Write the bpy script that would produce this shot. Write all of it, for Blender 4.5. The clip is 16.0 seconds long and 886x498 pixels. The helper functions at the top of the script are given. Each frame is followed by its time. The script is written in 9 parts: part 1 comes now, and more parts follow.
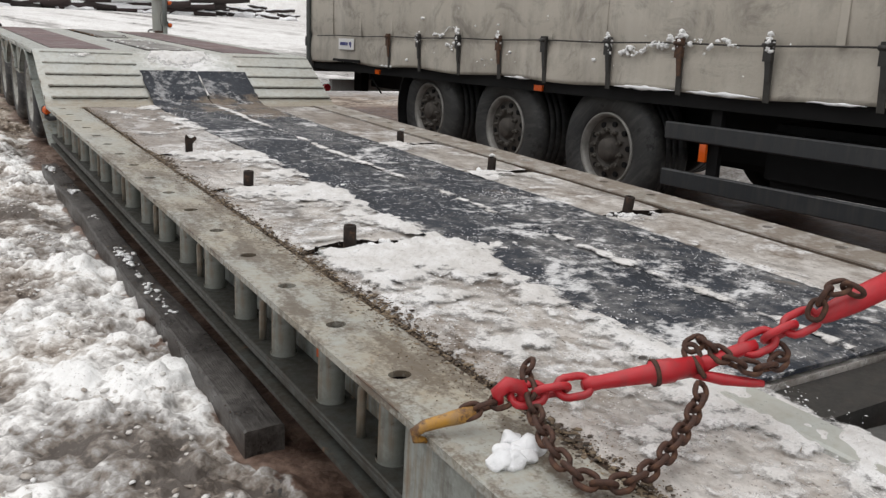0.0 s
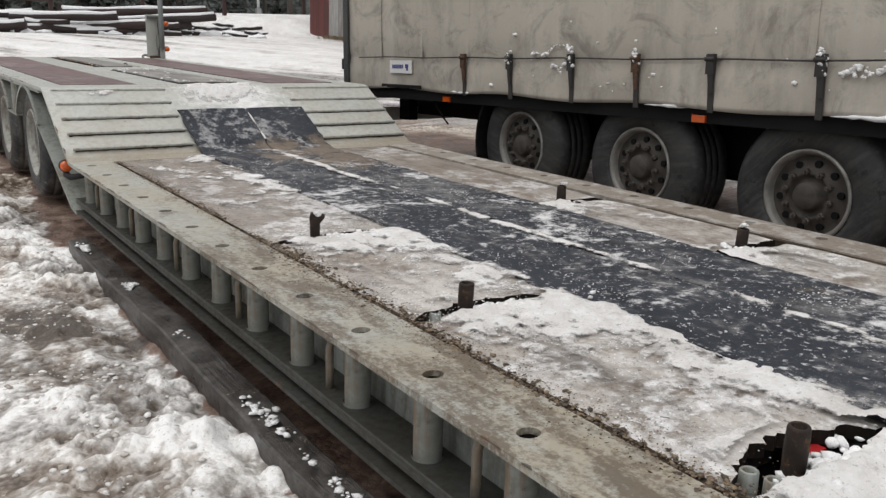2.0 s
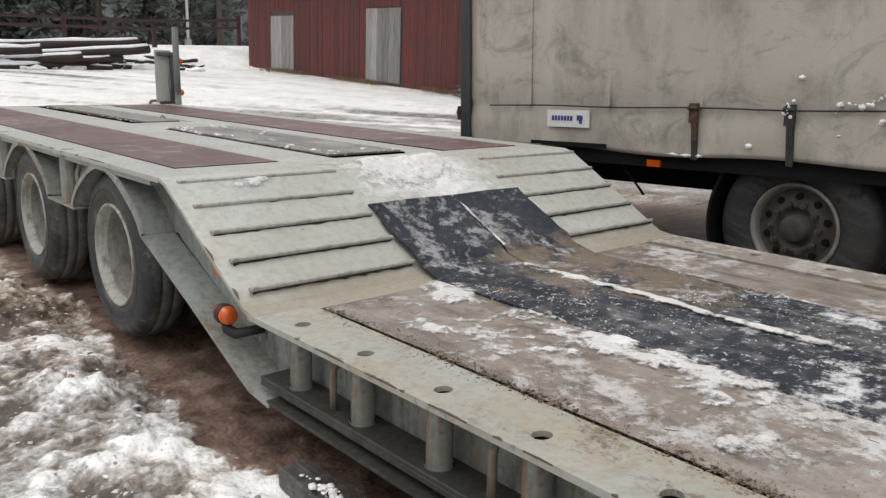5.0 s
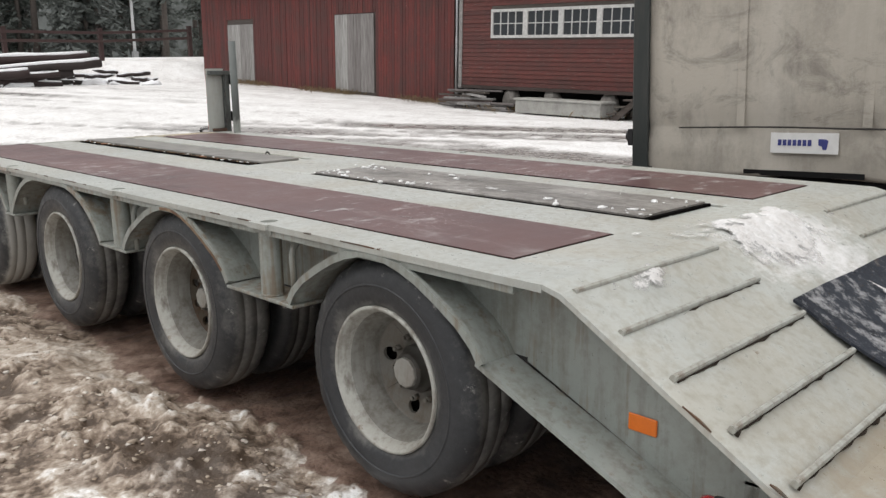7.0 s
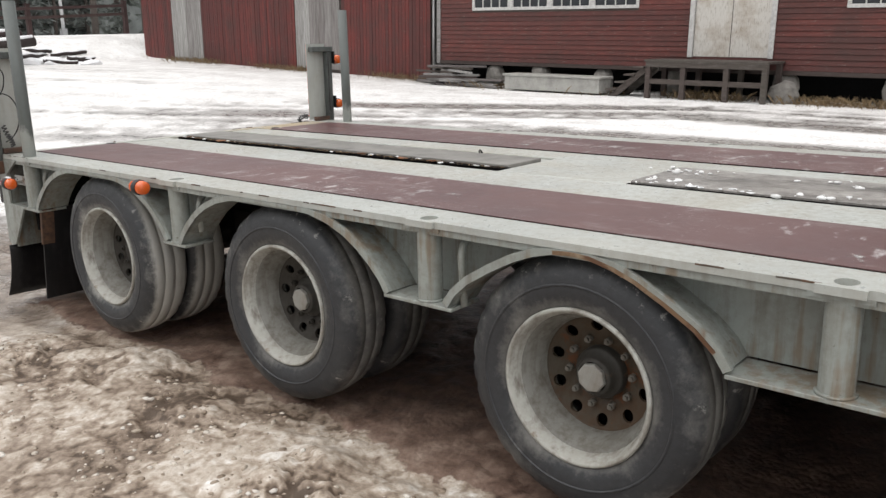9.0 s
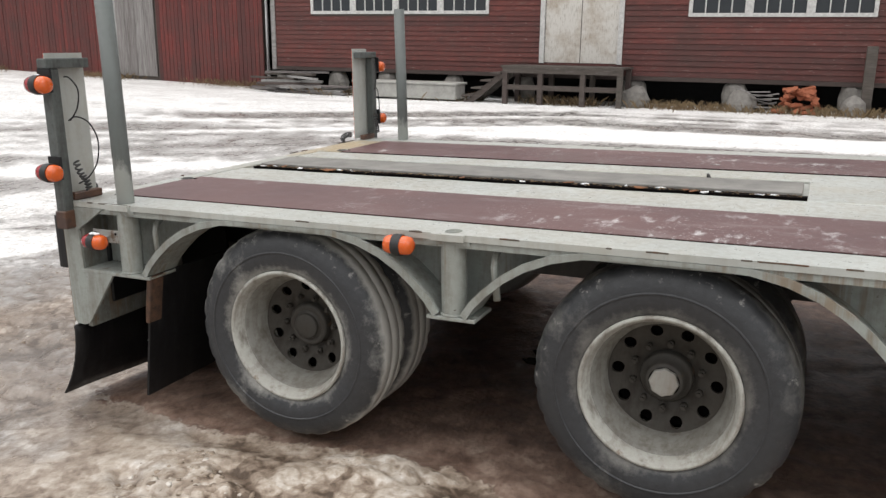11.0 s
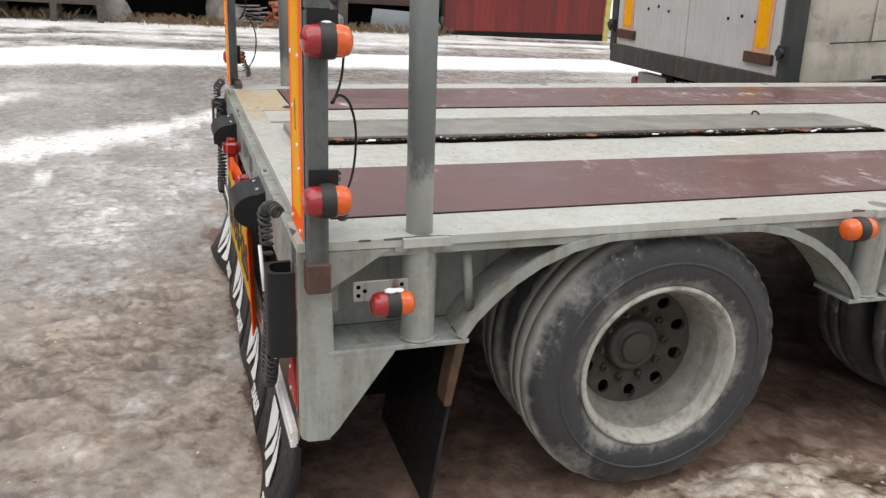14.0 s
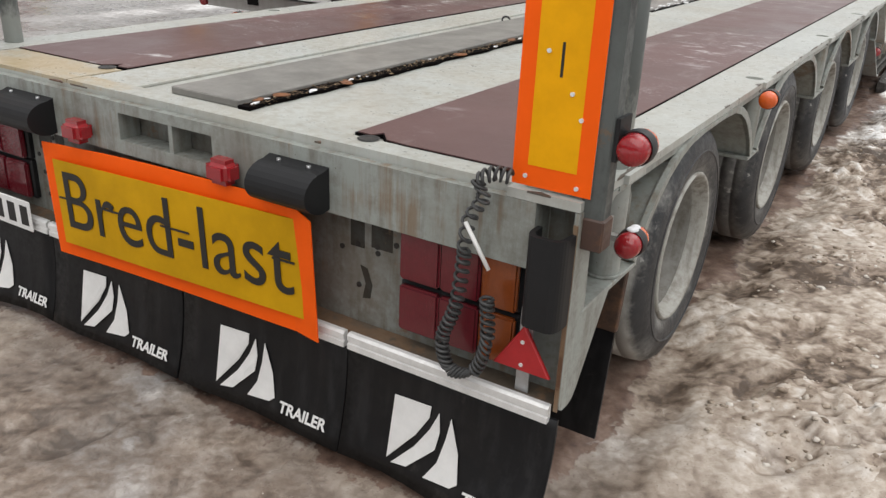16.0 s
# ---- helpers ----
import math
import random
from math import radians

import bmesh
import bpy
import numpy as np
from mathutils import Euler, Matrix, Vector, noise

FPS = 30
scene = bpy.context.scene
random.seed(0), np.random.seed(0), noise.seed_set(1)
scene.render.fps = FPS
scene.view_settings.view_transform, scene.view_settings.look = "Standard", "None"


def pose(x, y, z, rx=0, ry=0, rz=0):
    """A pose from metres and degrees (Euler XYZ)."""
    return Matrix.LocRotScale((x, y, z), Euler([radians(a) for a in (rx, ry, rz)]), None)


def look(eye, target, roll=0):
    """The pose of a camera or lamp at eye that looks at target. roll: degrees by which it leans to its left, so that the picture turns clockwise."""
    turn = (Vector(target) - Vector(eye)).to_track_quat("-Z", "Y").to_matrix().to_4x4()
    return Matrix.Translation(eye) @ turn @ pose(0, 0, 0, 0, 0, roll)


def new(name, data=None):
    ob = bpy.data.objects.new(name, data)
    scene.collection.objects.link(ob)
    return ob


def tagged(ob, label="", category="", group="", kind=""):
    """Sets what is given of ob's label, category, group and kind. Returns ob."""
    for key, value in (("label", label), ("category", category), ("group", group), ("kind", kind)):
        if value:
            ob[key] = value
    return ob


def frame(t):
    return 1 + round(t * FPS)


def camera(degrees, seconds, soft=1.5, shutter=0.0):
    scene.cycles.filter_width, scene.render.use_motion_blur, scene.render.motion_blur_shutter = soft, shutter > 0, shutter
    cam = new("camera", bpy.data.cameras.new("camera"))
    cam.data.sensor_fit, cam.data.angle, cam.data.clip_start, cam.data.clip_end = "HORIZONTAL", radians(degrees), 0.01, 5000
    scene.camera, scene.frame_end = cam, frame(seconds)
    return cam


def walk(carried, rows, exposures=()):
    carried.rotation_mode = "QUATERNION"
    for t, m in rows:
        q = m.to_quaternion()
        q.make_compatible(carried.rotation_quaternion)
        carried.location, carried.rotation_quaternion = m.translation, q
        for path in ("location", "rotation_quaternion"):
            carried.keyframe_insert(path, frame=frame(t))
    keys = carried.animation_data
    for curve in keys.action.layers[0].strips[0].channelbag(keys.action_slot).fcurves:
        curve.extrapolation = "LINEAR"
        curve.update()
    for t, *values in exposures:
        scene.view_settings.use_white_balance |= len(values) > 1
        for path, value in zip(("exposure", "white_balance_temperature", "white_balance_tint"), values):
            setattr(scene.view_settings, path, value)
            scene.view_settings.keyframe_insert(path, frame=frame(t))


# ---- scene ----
cam = camera(56.4, 16.0, soft=1.4)
PATH = [
    (0, (-2.06, -12.799, 1.299), (-1.027, -11.17, 0.769), 3.3),
    (0.5, (-2.136, -12.4, 1.299), (-1.126, -10.752, 0.786), 2.1),
    (1, (-2.161, -11.927, 1.294), (-1.16, -10.269, 0.795), 1.1),
    (1.5, (-2.226, -11.442, 1.299), (-1.131, -9.845, 0.799), 1.1),
    (2, (-2.241, -10.955, 1.296), (-1.128, -9.37, 0.796), 1.7),
    (2.5, (-2.27, -10.436, 1.293), (-1.151, -8.853, 0.802), 1.3),
    (3, (-2.248, -9.928, 1.298), (-1.106, -8.355, 0.826), 0.2),
    (3.2, (-2.259, -9.741, 1.32), (-1.118, -8.165, 0.857), -0.1),
    (5.3, (-2.602, -7.761, 1.356), (-1.305, -6.303, 0.919), 0.7),
    (5.5, (-2.634, -7.561, 1.374), (-1.329, -6.112, 0.93), 0.1),
    (6, (-2.747, -7.07, 1.394), (-1.39, -5.668, 0.957), -0.9),
    (6.5, (-2.813, -6.56, 1.406), (-1.401, -5.214, 0.966), -0.2),
    (7, (-2.893, -6.047, 1.423), (-1.512, -4.664, 1.002), -0.4),
    (7.5, (-2.973, -5.489, 1.444), (-1.547, -4.159, 1.0), -0.6),
    (8, (-3.037, -4.952, 1.44), (-1.592, -3.646, 0.982), -0.2),
    (8.2, (-3.086, -4.738, 1.441), (-1.64, -3.433, 0.986), -0.2),
    (8.5, (-3.167, -4.434, 1.438), (-1.711, -3.144, 0.973), -0.3),
    (9, (-3.239, -3.905, 1.435), (-1.748, -2.66, 0.956), -1.0),
    (9.2, (-3.275, -3.703, 1.46), (-1.758, -2.489, 0.984), -1.1),
    (11.3, (-3.63, -1.41, 1.467), (-1.839, -0.672, 0.967), -0.4),
    (11.5, (-3.617, -1.192, 1.473), (-1.813, -0.502, 0.954), -0.2),
    (12, (-3.634, -0.659, 1.479), (-1.766, -0.171, 0.955), -0.1),
    (12.5, (-3.561, -0.135, 1.486), (-1.658, 0.125, 0.927), 1.0),
    (13, (-3.448, 0.378, 1.51), (-1.536, 0.415, 0.924), 1.7),
    (13.5, (-3.296, 0.851, 1.519), (-1.417, 0.559, 0.9), 1.7),
    (14, (-3.048, 1.288, 1.505), (-1.256, 0.69, 0.848), 2.5),
    (14.5, (-2.804, 1.678, 1.491), (-1.185, 0.749, 0.773), 3.3),
    (15, (-2.491, 2.013, 1.465), (-1.081, 0.814, 0.708), 3.4),
    (15.5, (-2.187, 2.321, 1.438), (-1.028, 0.871, 0.692), 2.5),
    (16, (-1.849, 2.577, 1.456), (-0.896, 1.003, 0.671), 2.7),
]
walk(cam, [(t, look(eye, target, roll)) for t, eye, target, roll in PATH], exposures=[(0, 0.0), (1.5, -0.05), (3, 0.06), (5.5, 0.11), (7, 0.20), (8, 0.34), (9, 0.37), (12.5, 0.46), (14, 0.50), (14.5, 0.56), (15, 0.58), (15.5, 0.42), (16, 0.30)])

# ---- world and light: an overcast winter day ----
world = bpy.data.worlds.new("overcast")
scene.world = world
world.use_nodes = True
wt = world.node_tree
wt.nodes.clear()
sky = wt.nodes.new("ShaderNodeTexSky")
sky.sky_type = "NISHITA"
sky.sun_disc = False
sky.sun_elevation, sky.sun_rotation = radians(48), radians(200)
sky.air_density, sky.dust_density, sky.ozone_density = 1.0, 6.0, 1.0
hsv = wt.nodes.new("ShaderNodeHueSaturation")
hsv.inputs["Saturation"].default_value = 0.12
veil = wt.nodes.new("ShaderNodeMix")
veil.data_type = "RGBA"
veil.inputs["Factor"].default_value = 0.6
veil.inputs["B"].default_value = (7.92, 7.85, 7.92, 1)
bg = wt.nodes.new("ShaderNodeBackground")
bg.inputs["Strength"].default_value = 0.091
wout = wt.nodes.new("ShaderNodeOutputWorld")
wt.links.new(sky.outputs[0], hsv.inputs["Color"])
wt.links.new(hsv.outputs[0], veil.inputs["A"])
wt.links.new(veil.outputs["Result"], bg.inputs["Color"])
wt.links.new(bg.outputs[0], wout.inputs["Surface"])

sun_data = bpy.data.lights.new("sun", "SUN")
sun_data.energy, sun_data.angle, sun_data.color = 1.75, radians(80), (1.0, 0.98, 0.955)
sun = new("sun", sun_data)
sun.matrix_world = look((-3.5, 4.5, 14), (0, 0, 0))


# ---- small mesh tools ----
def box(bm, x0, x1, y0, y1, z0, z1):
    v = [bm.verts.new(p) for p in ((x0, y0, z0), (x1, y0, z0), (x1, y1, z0), (x0, y1, z0), (x0, y0, z1), (x1, y0, z1), (x1, y1, z1), (x0, y1, z1))]
    for f in ((0, 3, 2, 1), (4, 5, 6, 7), (0, 1, 5, 4), (1, 2, 6, 5), (2, 3, 7, 6), (3, 0, 4, 7)):
        bm.faces.new([v[i] for i in f])
    return v


def prism(bm, poly, axis, a, b):
    """A flat outline, (u, v) in the two other axes in their order, drawn out from a to b along an axis."""
    def at(u, v, w):
        return {"x": (w, u, v), "y": (u, w, v), "z": (u, v, w)}[axis]
    lo = [bm.verts.new(at(u, v, a)) for u, v in poly]
    hi = [bm.verts.new(at(u, v, b)) for u, v in poly]
    n = len(poly)
    bm.faces.new(lo[::-1])
    bm.faces.new(hi)
    for i in range(n):
        bm.faces.new((lo[i], lo[(i + 1) % n], hi[(i + 1) % n], hi[i]))


def frame_axes(d):
    d = Vector(d).normalized()
    s = d.cross(Vector((0, 0, 1)))
    if s.length < 1e-3:
        s = d.cross(Vector((0, 1, 0)))
    s.normalize()
    return s, s.cross(d).normalized()


def cyl(bm, p0, p1, r0, r1=None, n=16, caps=True):
    p0, p1 = Vector(p0), Vector(p1)
    r1 = r0 if r1 is None else r1
    s, u = frame_axes(p1 - p0)
    a, b = [], []
    for i in range(n):
        w = 2 * math.pi * i / n
        o = s * math.cos(w) + u * math.sin(w)
        a.append(bm.verts.new(p0 + o * r0))
        b.append(bm.verts.new(p1 + o * r1))
    for i in range(n):
        bm.faces.new((a[i], a[(i + 1) % n], b[(i + 1) % n], b[i])).smooth = True
    if caps:
        bm.faces.new(a[::-1])
        bm.faces.new(b)


def tube(bm, pts, r, n=8, closed=False):
    """A round bar along a path; r may be a number or one for each point."""
    pts = [Vector(p) for p in pts]
    m = len(pts)
    rad = r if isinstance(r, (list, tuple)) else [r] * m
    rings, s = [], None
    for k, p in enumerate(pts):
        if closed:
            d = pts[(k + 1) % m] - pts[k - 1]
        else:
            d = pts[min(k + 1, m - 1)] - pts[max(k - 1, 0)]
        d.normalize()
        if s is None:
            s, _ = frame_axes(d)
        s = (s - d * s.dot(d)).normalized()
        u = s.cross(d)
        rings.append([bm.verts.new(p + (s * math.cos(2 * math.pi * i / n) + u * math.sin(2 * math.pi * i / n)) * rad[k]) for i in range(n)])
    for k in range(m if closed else m - 1):
        a, b = rings[k], rings[(k + 1) % m]
        for i in range(n):
            bm.faces.new((a[i], b[i], b[(i + 1) % n], a[(i + 1) % n])).smooth = True
    if not closed:
        bm.faces.new(rings[0])
        bm.faces.new(rings[-1][::-1])


def lathe(bm, profile, centre, axis="x", n=40, closed=False, smooth=True):
    """Turn (radius, offset along the axis) round the axis."""
    c = Vector(centre)
    rows = []
    for r, o in profile:
        row = []
        for i in range(n):
            w = 2 * math.pi * i / n
            a, b = r * math.cos(w), r * math.sin(w)
            row.append(bm.verts.new(c + Vector({"x": (o, a, b), "y": (a, o, b), "z": (a, b, o)}[axis])))
        rows.append(row)
    k = len(rows)
    for j in range(k if closed else k - 1):
        a, b = rows[j], rows[(j + 1) % k]
        for i in range(n):
            bm.faces.new((a[i], a[(i + 1) % n], b[(i + 1) % n], b[i])).smooth = smooth


def soften(bm, width, segments=1):
    """Worn edges all round."""
    bm.normal_update()
    sharp = [e for e in bm.edges if len(e.link_faces) == 2 and e.calc_face_angle(0) > 0.6]
    bmesh.ops.bevel(bm, geom=sharp, offset=width, segments=segments, affect="EDGES", clamp_overlap=True)


def mesh_of(name, bm, material):
    bmesh.ops.recalc_face_normals(bm, faces=bm.faces)
    me = bpy.data.meshes.new(name)
    bm.to_mesh(me)
    bm.free()
    for m in (material if isinstance(material, (list, tuple)) else [material]):
        me.materials.append(m)
    return me


def part(name, bm, material, parent, label=""):
    ob = new(name, mesh_of(name, bm, material))
    ob.parent = parent
    return tagged(ob, label)


def again(ob, at, parent, rz=0):
    """A repeat of a piece on the same mesh."""
    o = new(ob.name.split(".")[0], ob.data)
    o.parent = parent
    o.matrix_basis = at if isinstance(at, Matrix) else pose(*at, 0, 0, rz)
    if "label" in ob:
        o["label"] = ob["label"]
    return o


def thing(name, label, category, at=(0, 0, 0), turn=(0, 0, 0), group="", kind=""):
    ob = new(name)
    ob.empty_display_size = 0.2
    ob.matrix_basis = pose(*at, *turn)
    return tagged(ob, label, category, group, kind)


def solid(name, bm, material, label, category, group="", kind="", at=(0, 0, 0), turn=(0, 0, 0)):
    ob = new(name, mesh_of(name, bm, material))
    ob.matrix_basis = pose(*at, *turn)
    return tagged(ob, label, category, group, kind)


# ---- numpy noise for the ground and the snow ----
def value_noise(x, y, seed=0):
    xi, yi = np.floor(x).astype(np.int64), np.floor(y).astype(np.int64)
    fx, fy = x - xi, y - yi
    fx, fy = fx * fx * (3 - 2 * fx), fy * fy * (3 - 2 * fy)

    def h(a, b):
        k = (a * 374761393 + b * 668265263 + seed * 974634777) & 0x7FFFFFFF
        k = ((k ^ (k >> 13)) * 1274126177) & 0x7FFFFFFF
        return ((k ^ (k >> 16)) & 0xFFFF) / 65535.0
    return (h(xi, yi) * (1 - fx) + h(xi + 1, yi) * fx) * (1 - fy) + (h(xi, yi + 1) * (1 - fx) + h(xi + 1, yi + 1) * fx) * fy


def fbm(x, y, octaves=4, seed=0):
    total, amp, norm = 0, 1.0, 0.0
    for o in range(octaves):
        total = total + amp * value_noise(x * 2 ** o + 17.3 * o, y * 2 ** o - 9.1 * o, seed + o)
        norm += amp
        amp *= 0.5
    return total / norm


def step(a, b, x):
    t = np.clip((x - a) / (b - a), 0, 1)
    return t * t * (3 - 2 * t)


# ---- materials ----
class Shader:
    def __init__(self, name, rough=0.6, metal=0.0, spec=0.5, onto=None):
        self.m = onto or bpy.data.materials.new(name)
        self.m.use_nodes = True
        self.t = self.m.node_tree
        self.b = self.t.nodes["Principled BSDF"]
        if onto:
            return
        self.b.inputs["Roughness"].default_value = rough
        self.b.inputs["Metallic"].default_value = metal
        self.b.inputs["Specular IOR Level"].default_value = spec

    def node(self, kind, **inputs):
        n = self.t.nodes.new(kind)
        for k, v in inputs.items():
            s = n.inputs[k.replace("_", " ")]
            if isinstance(v, bpy.types.NodeSocket):
                self.t.links.new(v, s)
            else:
                s.default_value = v
        return n

    def coords(self, scale=(1, 1, 1), kind="Object"):
        c = self.t.nodes.new("ShaderNodeTexCoord")
        return self.node("ShaderNodeMapping", Vector=c.outputs[kind], Scale=scale).outputs[0]

    def noise(self, scale, detail=5, rough=0.6, at=None, distort=0.0):
        n = self.node("ShaderNodeTexNoise", Vector=at if at is not None else self.coords(), Scale=scale, Detail=detail, Roughness=rough, Distortion=distort)
        return n.outputs[0]

    def ramp(self, fac, *stops):
        r = self.node("ShaderNodeValToRGB", Fac=fac)
        e = r.color_ramp.elements
        while len(e) < len(stops):
            e.new(0.5)
        for el, (p, c) in zip(e, stops):
            el.position = p
            el.color = (*c, 1) if isinstance(c, (tuple, list)) else (c, c, c, 1)
        return r.outputs[0]

    def mix(self, fac, a, b, mode="MIX"):
        n = self.t.nodes.new("ShaderNodeMix")
        n.data_type, n.blend_type = "RGBA", mode
        for s, v in ((n.inputs["Factor"], fac), (n.inputs["A"], a), (n.inputs["B"], b)):
            if isinstance(v, bpy.types.NodeSocket):
                self.t.links.new(v, s)
            else:
                s.default_value = v if isinstance(v, (int, float)) else (*v, 1)
        return n.outputs["Result"]

    def math(self, op, a, b=0.0):
        n = self.t.nodes.new("ShaderNodeMath")
        n.operation = op
        for s, v in ((n.inputs[0], a), (n.inputs[1], b)):
            if isinstance(v, bpy.types.NodeSocket):
                self.t.links.new(v, s)
            else:
                s.default_value = v
        return n.outputs[0]

    def attr(self, name):
        n = self.t.nodes.new("ShaderNodeAttribute")
        n.attribute_name = name
        return n.outputs["Fac"]

    def rand(self):
        return self.t.nodes.new("ShaderNodeObjectInfo").outputs["Random"]

    def colour(self, c):
        self.set("Base Color", c)
        return self

    def set(self, key, v):
        if isinstance(v, bpy.types.NodeSocket):
            self.t.links.new(v, self.b.inputs[key])
        else:
            self.b.inputs[key].default_value = v if isinstance(v, (int, float)) else (*v, 1)
        return self

    def bump(self, h, strength=0.3, dist=0.01):
        n = self.node("ShaderNodeBump", Strength=strength, Distance=dist, Height=h)
        self.t.links.new(n.outputs[0], self.b.inputs["Normal"])
        return self


def paint(name, c, worn=(0.16, 0.10, 0.06), dirt=(0.20, 0.17, 0.14), rust=0.68, dirtiness=0.55, rough=0.45, metal=0.0, film=0.0, film_c=(0.2, 0.15, 0.1), spec=0.5, runs=0.0):
    """Old paint with road dirt, streaks, spots of rust and rusty water runs."""
    s = Shader(name, rough, metal, spec)
    big = s.noise(2.3, 6)
    fine = s.noise(38, 6, 0.7)
    streak = s.noise(9, 4, 0.6, s.coords((3.0, 3.0, 0.35)))
    base = s.mix(s.ramp(big, (0.3, 0.0), (0.75, 1.0)), c, tuple(0.78 * k for k in c))
    grime = s.math("ADD", s.math("MULTIPLY", streak, 0.72), s.math("MULTIPLY", fine, 0.28))
    base = s.mix(s.ramp(grime, (0.47, 0.0), (0.68, dirtiness)), base, dirt)
    if film:
        f = s.noise(1.6, 9, 0.7, None, 0.8)
        f = s.math("ADD", s.math("MULTIPLY", f, 0.7), s.math("MULTIPLY", fine, 0.3))
        base = s.mix(s.ramp(f, (0.44, 0.0), (0.58, film)), base, film_c)
    spots = s.noise(6.5, 9, 0.72)
    base = s.mix(s.ramp(spots, (rust, 0.0), (rust + 0.05, 0.9)), base, worn)
    if runs:
        run = s.noise(26, 5, 0.65, s.coords((1.0, 1.0, 0.05)))
        where = s.noise(1.9, 5, 0.6, s.coords((1.0, 1.0, 1.5)))
        run = s.math("ADD", s.math("MULTIPLY", run, 0.6), s.math("MULTIPLY", where, 0.55))
        base = s.mix(s.ramp(run, (0.615, 0.0), (0.70, runs)), base, s.mix(where, (0.10, 0.075, 0.05), (0.24, 0.155, 0.085)))
        base = s.mix(s.ramp(s.noise(75, 3, 0.6), (0.70, 0.0), (0.745, 0.75)), base, (0.075, 0.05, 0.035))
    s.colour(base)
    s.set("Roughness", s.ramp(fine, (0.3, rough - 0.12), (0.7, rough + 0.2)))
    return s.bump(s.mix(0.5, fine, spots), 0.12, 0.004).m


def smeared(name, c, centre, size, strength=0.9, tint=(0.84, 0.84, 0.85), foot=None):
    """Deck paint under a wind-blown smear of thin snow."""
    m = paint(name, c, dirt=(0.22, 0.19, 0.145), dirtiness=0.42, rust=0.67, rough=0.34, film=0.28, film_c=(0.36, 0.30, 0.205))
    s = Shader(name, onto=m)
    old = s.b.inputs["Base Color"].links[0].from_socket
    away = s.node("ShaderNodeVectorMath", Vector=s.coords())
    away.operation = "SUBTRACT"
    away.inputs[1].default_value = centre
    scaled = s.node("ShaderNodeMapping", Vector=away.outputs[0], Scale=tuple(1 / k for k in size)).outputs[0]
    dist = s.node("ShaderNodeVectorMath", Vector=scaled)
    dist.operation = "LENGTH"
    wisp = s.noise(4, 8, 0.72, s.coords((1.0, 2.2, 1)), 0.5)
    fine = s.noise(22, 7, 0.72)
    k = s.math("ADD", s.math("MULTIPLY", wisp, 1.5), s.math("MULTIPLY", fine, 0.9))
    k = s.math("SUBTRACT", k, s.math("MULTIPLY", dist.outputs["Value"], 0.62))
    if foot:
        low = s.node("ShaderNodeMapRange", Value=s.node("ShaderNodeSeparateXYZ", Vector=s.coords()).outputs[2], From_Min=foot[0], From_Max=foot[1], To_Min=0.30, To_Max=0.0).outputs[0]
        old = s.mix(s.ramp(s.math("ADD", low, s.math("ADD", s.math("MULTIPLY", wisp, 0.5), s.math("MULTIPLY", fine, 0.4))), (0.50, 0.0), (0.72, 0.8)), old, s.mix(fine, (0.20, 0.165, 0.12), (0.40, 0.345, 0.26)))
    s.colour(s.mix(s.ramp(k, (0.52, 0.0), (0.80, 0.55), (1.0, strength)), old, tint))
    return m


def plain(name, c, rough=0.6, var=0.25, scale=12, metal=0.0, bump=0.15, dist=0.004, spec=0.5):
    s = Shader(name, rough, metal, spec)
    n = s.noise(scale, 7, 0.65)
    s.colour(s.mix(s.ramp(n, (0.3, 0.0), (0.7, 1.0)), c, tuple(k * (1 - var) for k in c)))
    return s.bump(n, bump, dist).m


def rusty(name, c=(0.10, 0.055, 0.035), c2=(0.035, 0.026, 0.022)):
    s = Shader(name, 0.75, 0.25)
    n = s.noise(30, 8, 0.7)
    s.colour(s.ramp(n, (0.3, c2), (0.55, c), (0.75, (0.17, 0.085, 0.04))))
    return s.bump(n, 0.5, 0.004).m


# dirty side tone of the paint, darkened for dimmer light on upright faces
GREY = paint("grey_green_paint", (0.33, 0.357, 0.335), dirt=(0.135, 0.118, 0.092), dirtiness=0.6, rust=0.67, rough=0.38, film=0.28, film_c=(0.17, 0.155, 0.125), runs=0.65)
# muddy paint, its base also darkened for the shade low under the deck edge
SHADED_DIRTY_GREY = paint("dirty_grey_paint", (0.056, 0.059, 0.054), dirt=(0.036, 0.029, 0.022), dirtiness=0.95, rust=0.62, film=0.9, film_c=(0.034, 0.029, 0.022), spec=0.25)
# deck tone of the same paint, left paler for the light from above
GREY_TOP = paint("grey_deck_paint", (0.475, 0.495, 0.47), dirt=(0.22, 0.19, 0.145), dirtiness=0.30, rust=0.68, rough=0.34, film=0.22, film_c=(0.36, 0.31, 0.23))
RIM_TOP = paint("rim_flange_paint", (0.40, 0.41, 0.38), dirt=(0.24, 0.20, 0.15), dirtiness=0.65, rust=0.64, film=0.45, film_c=(0.36, 0.315, 0.235))


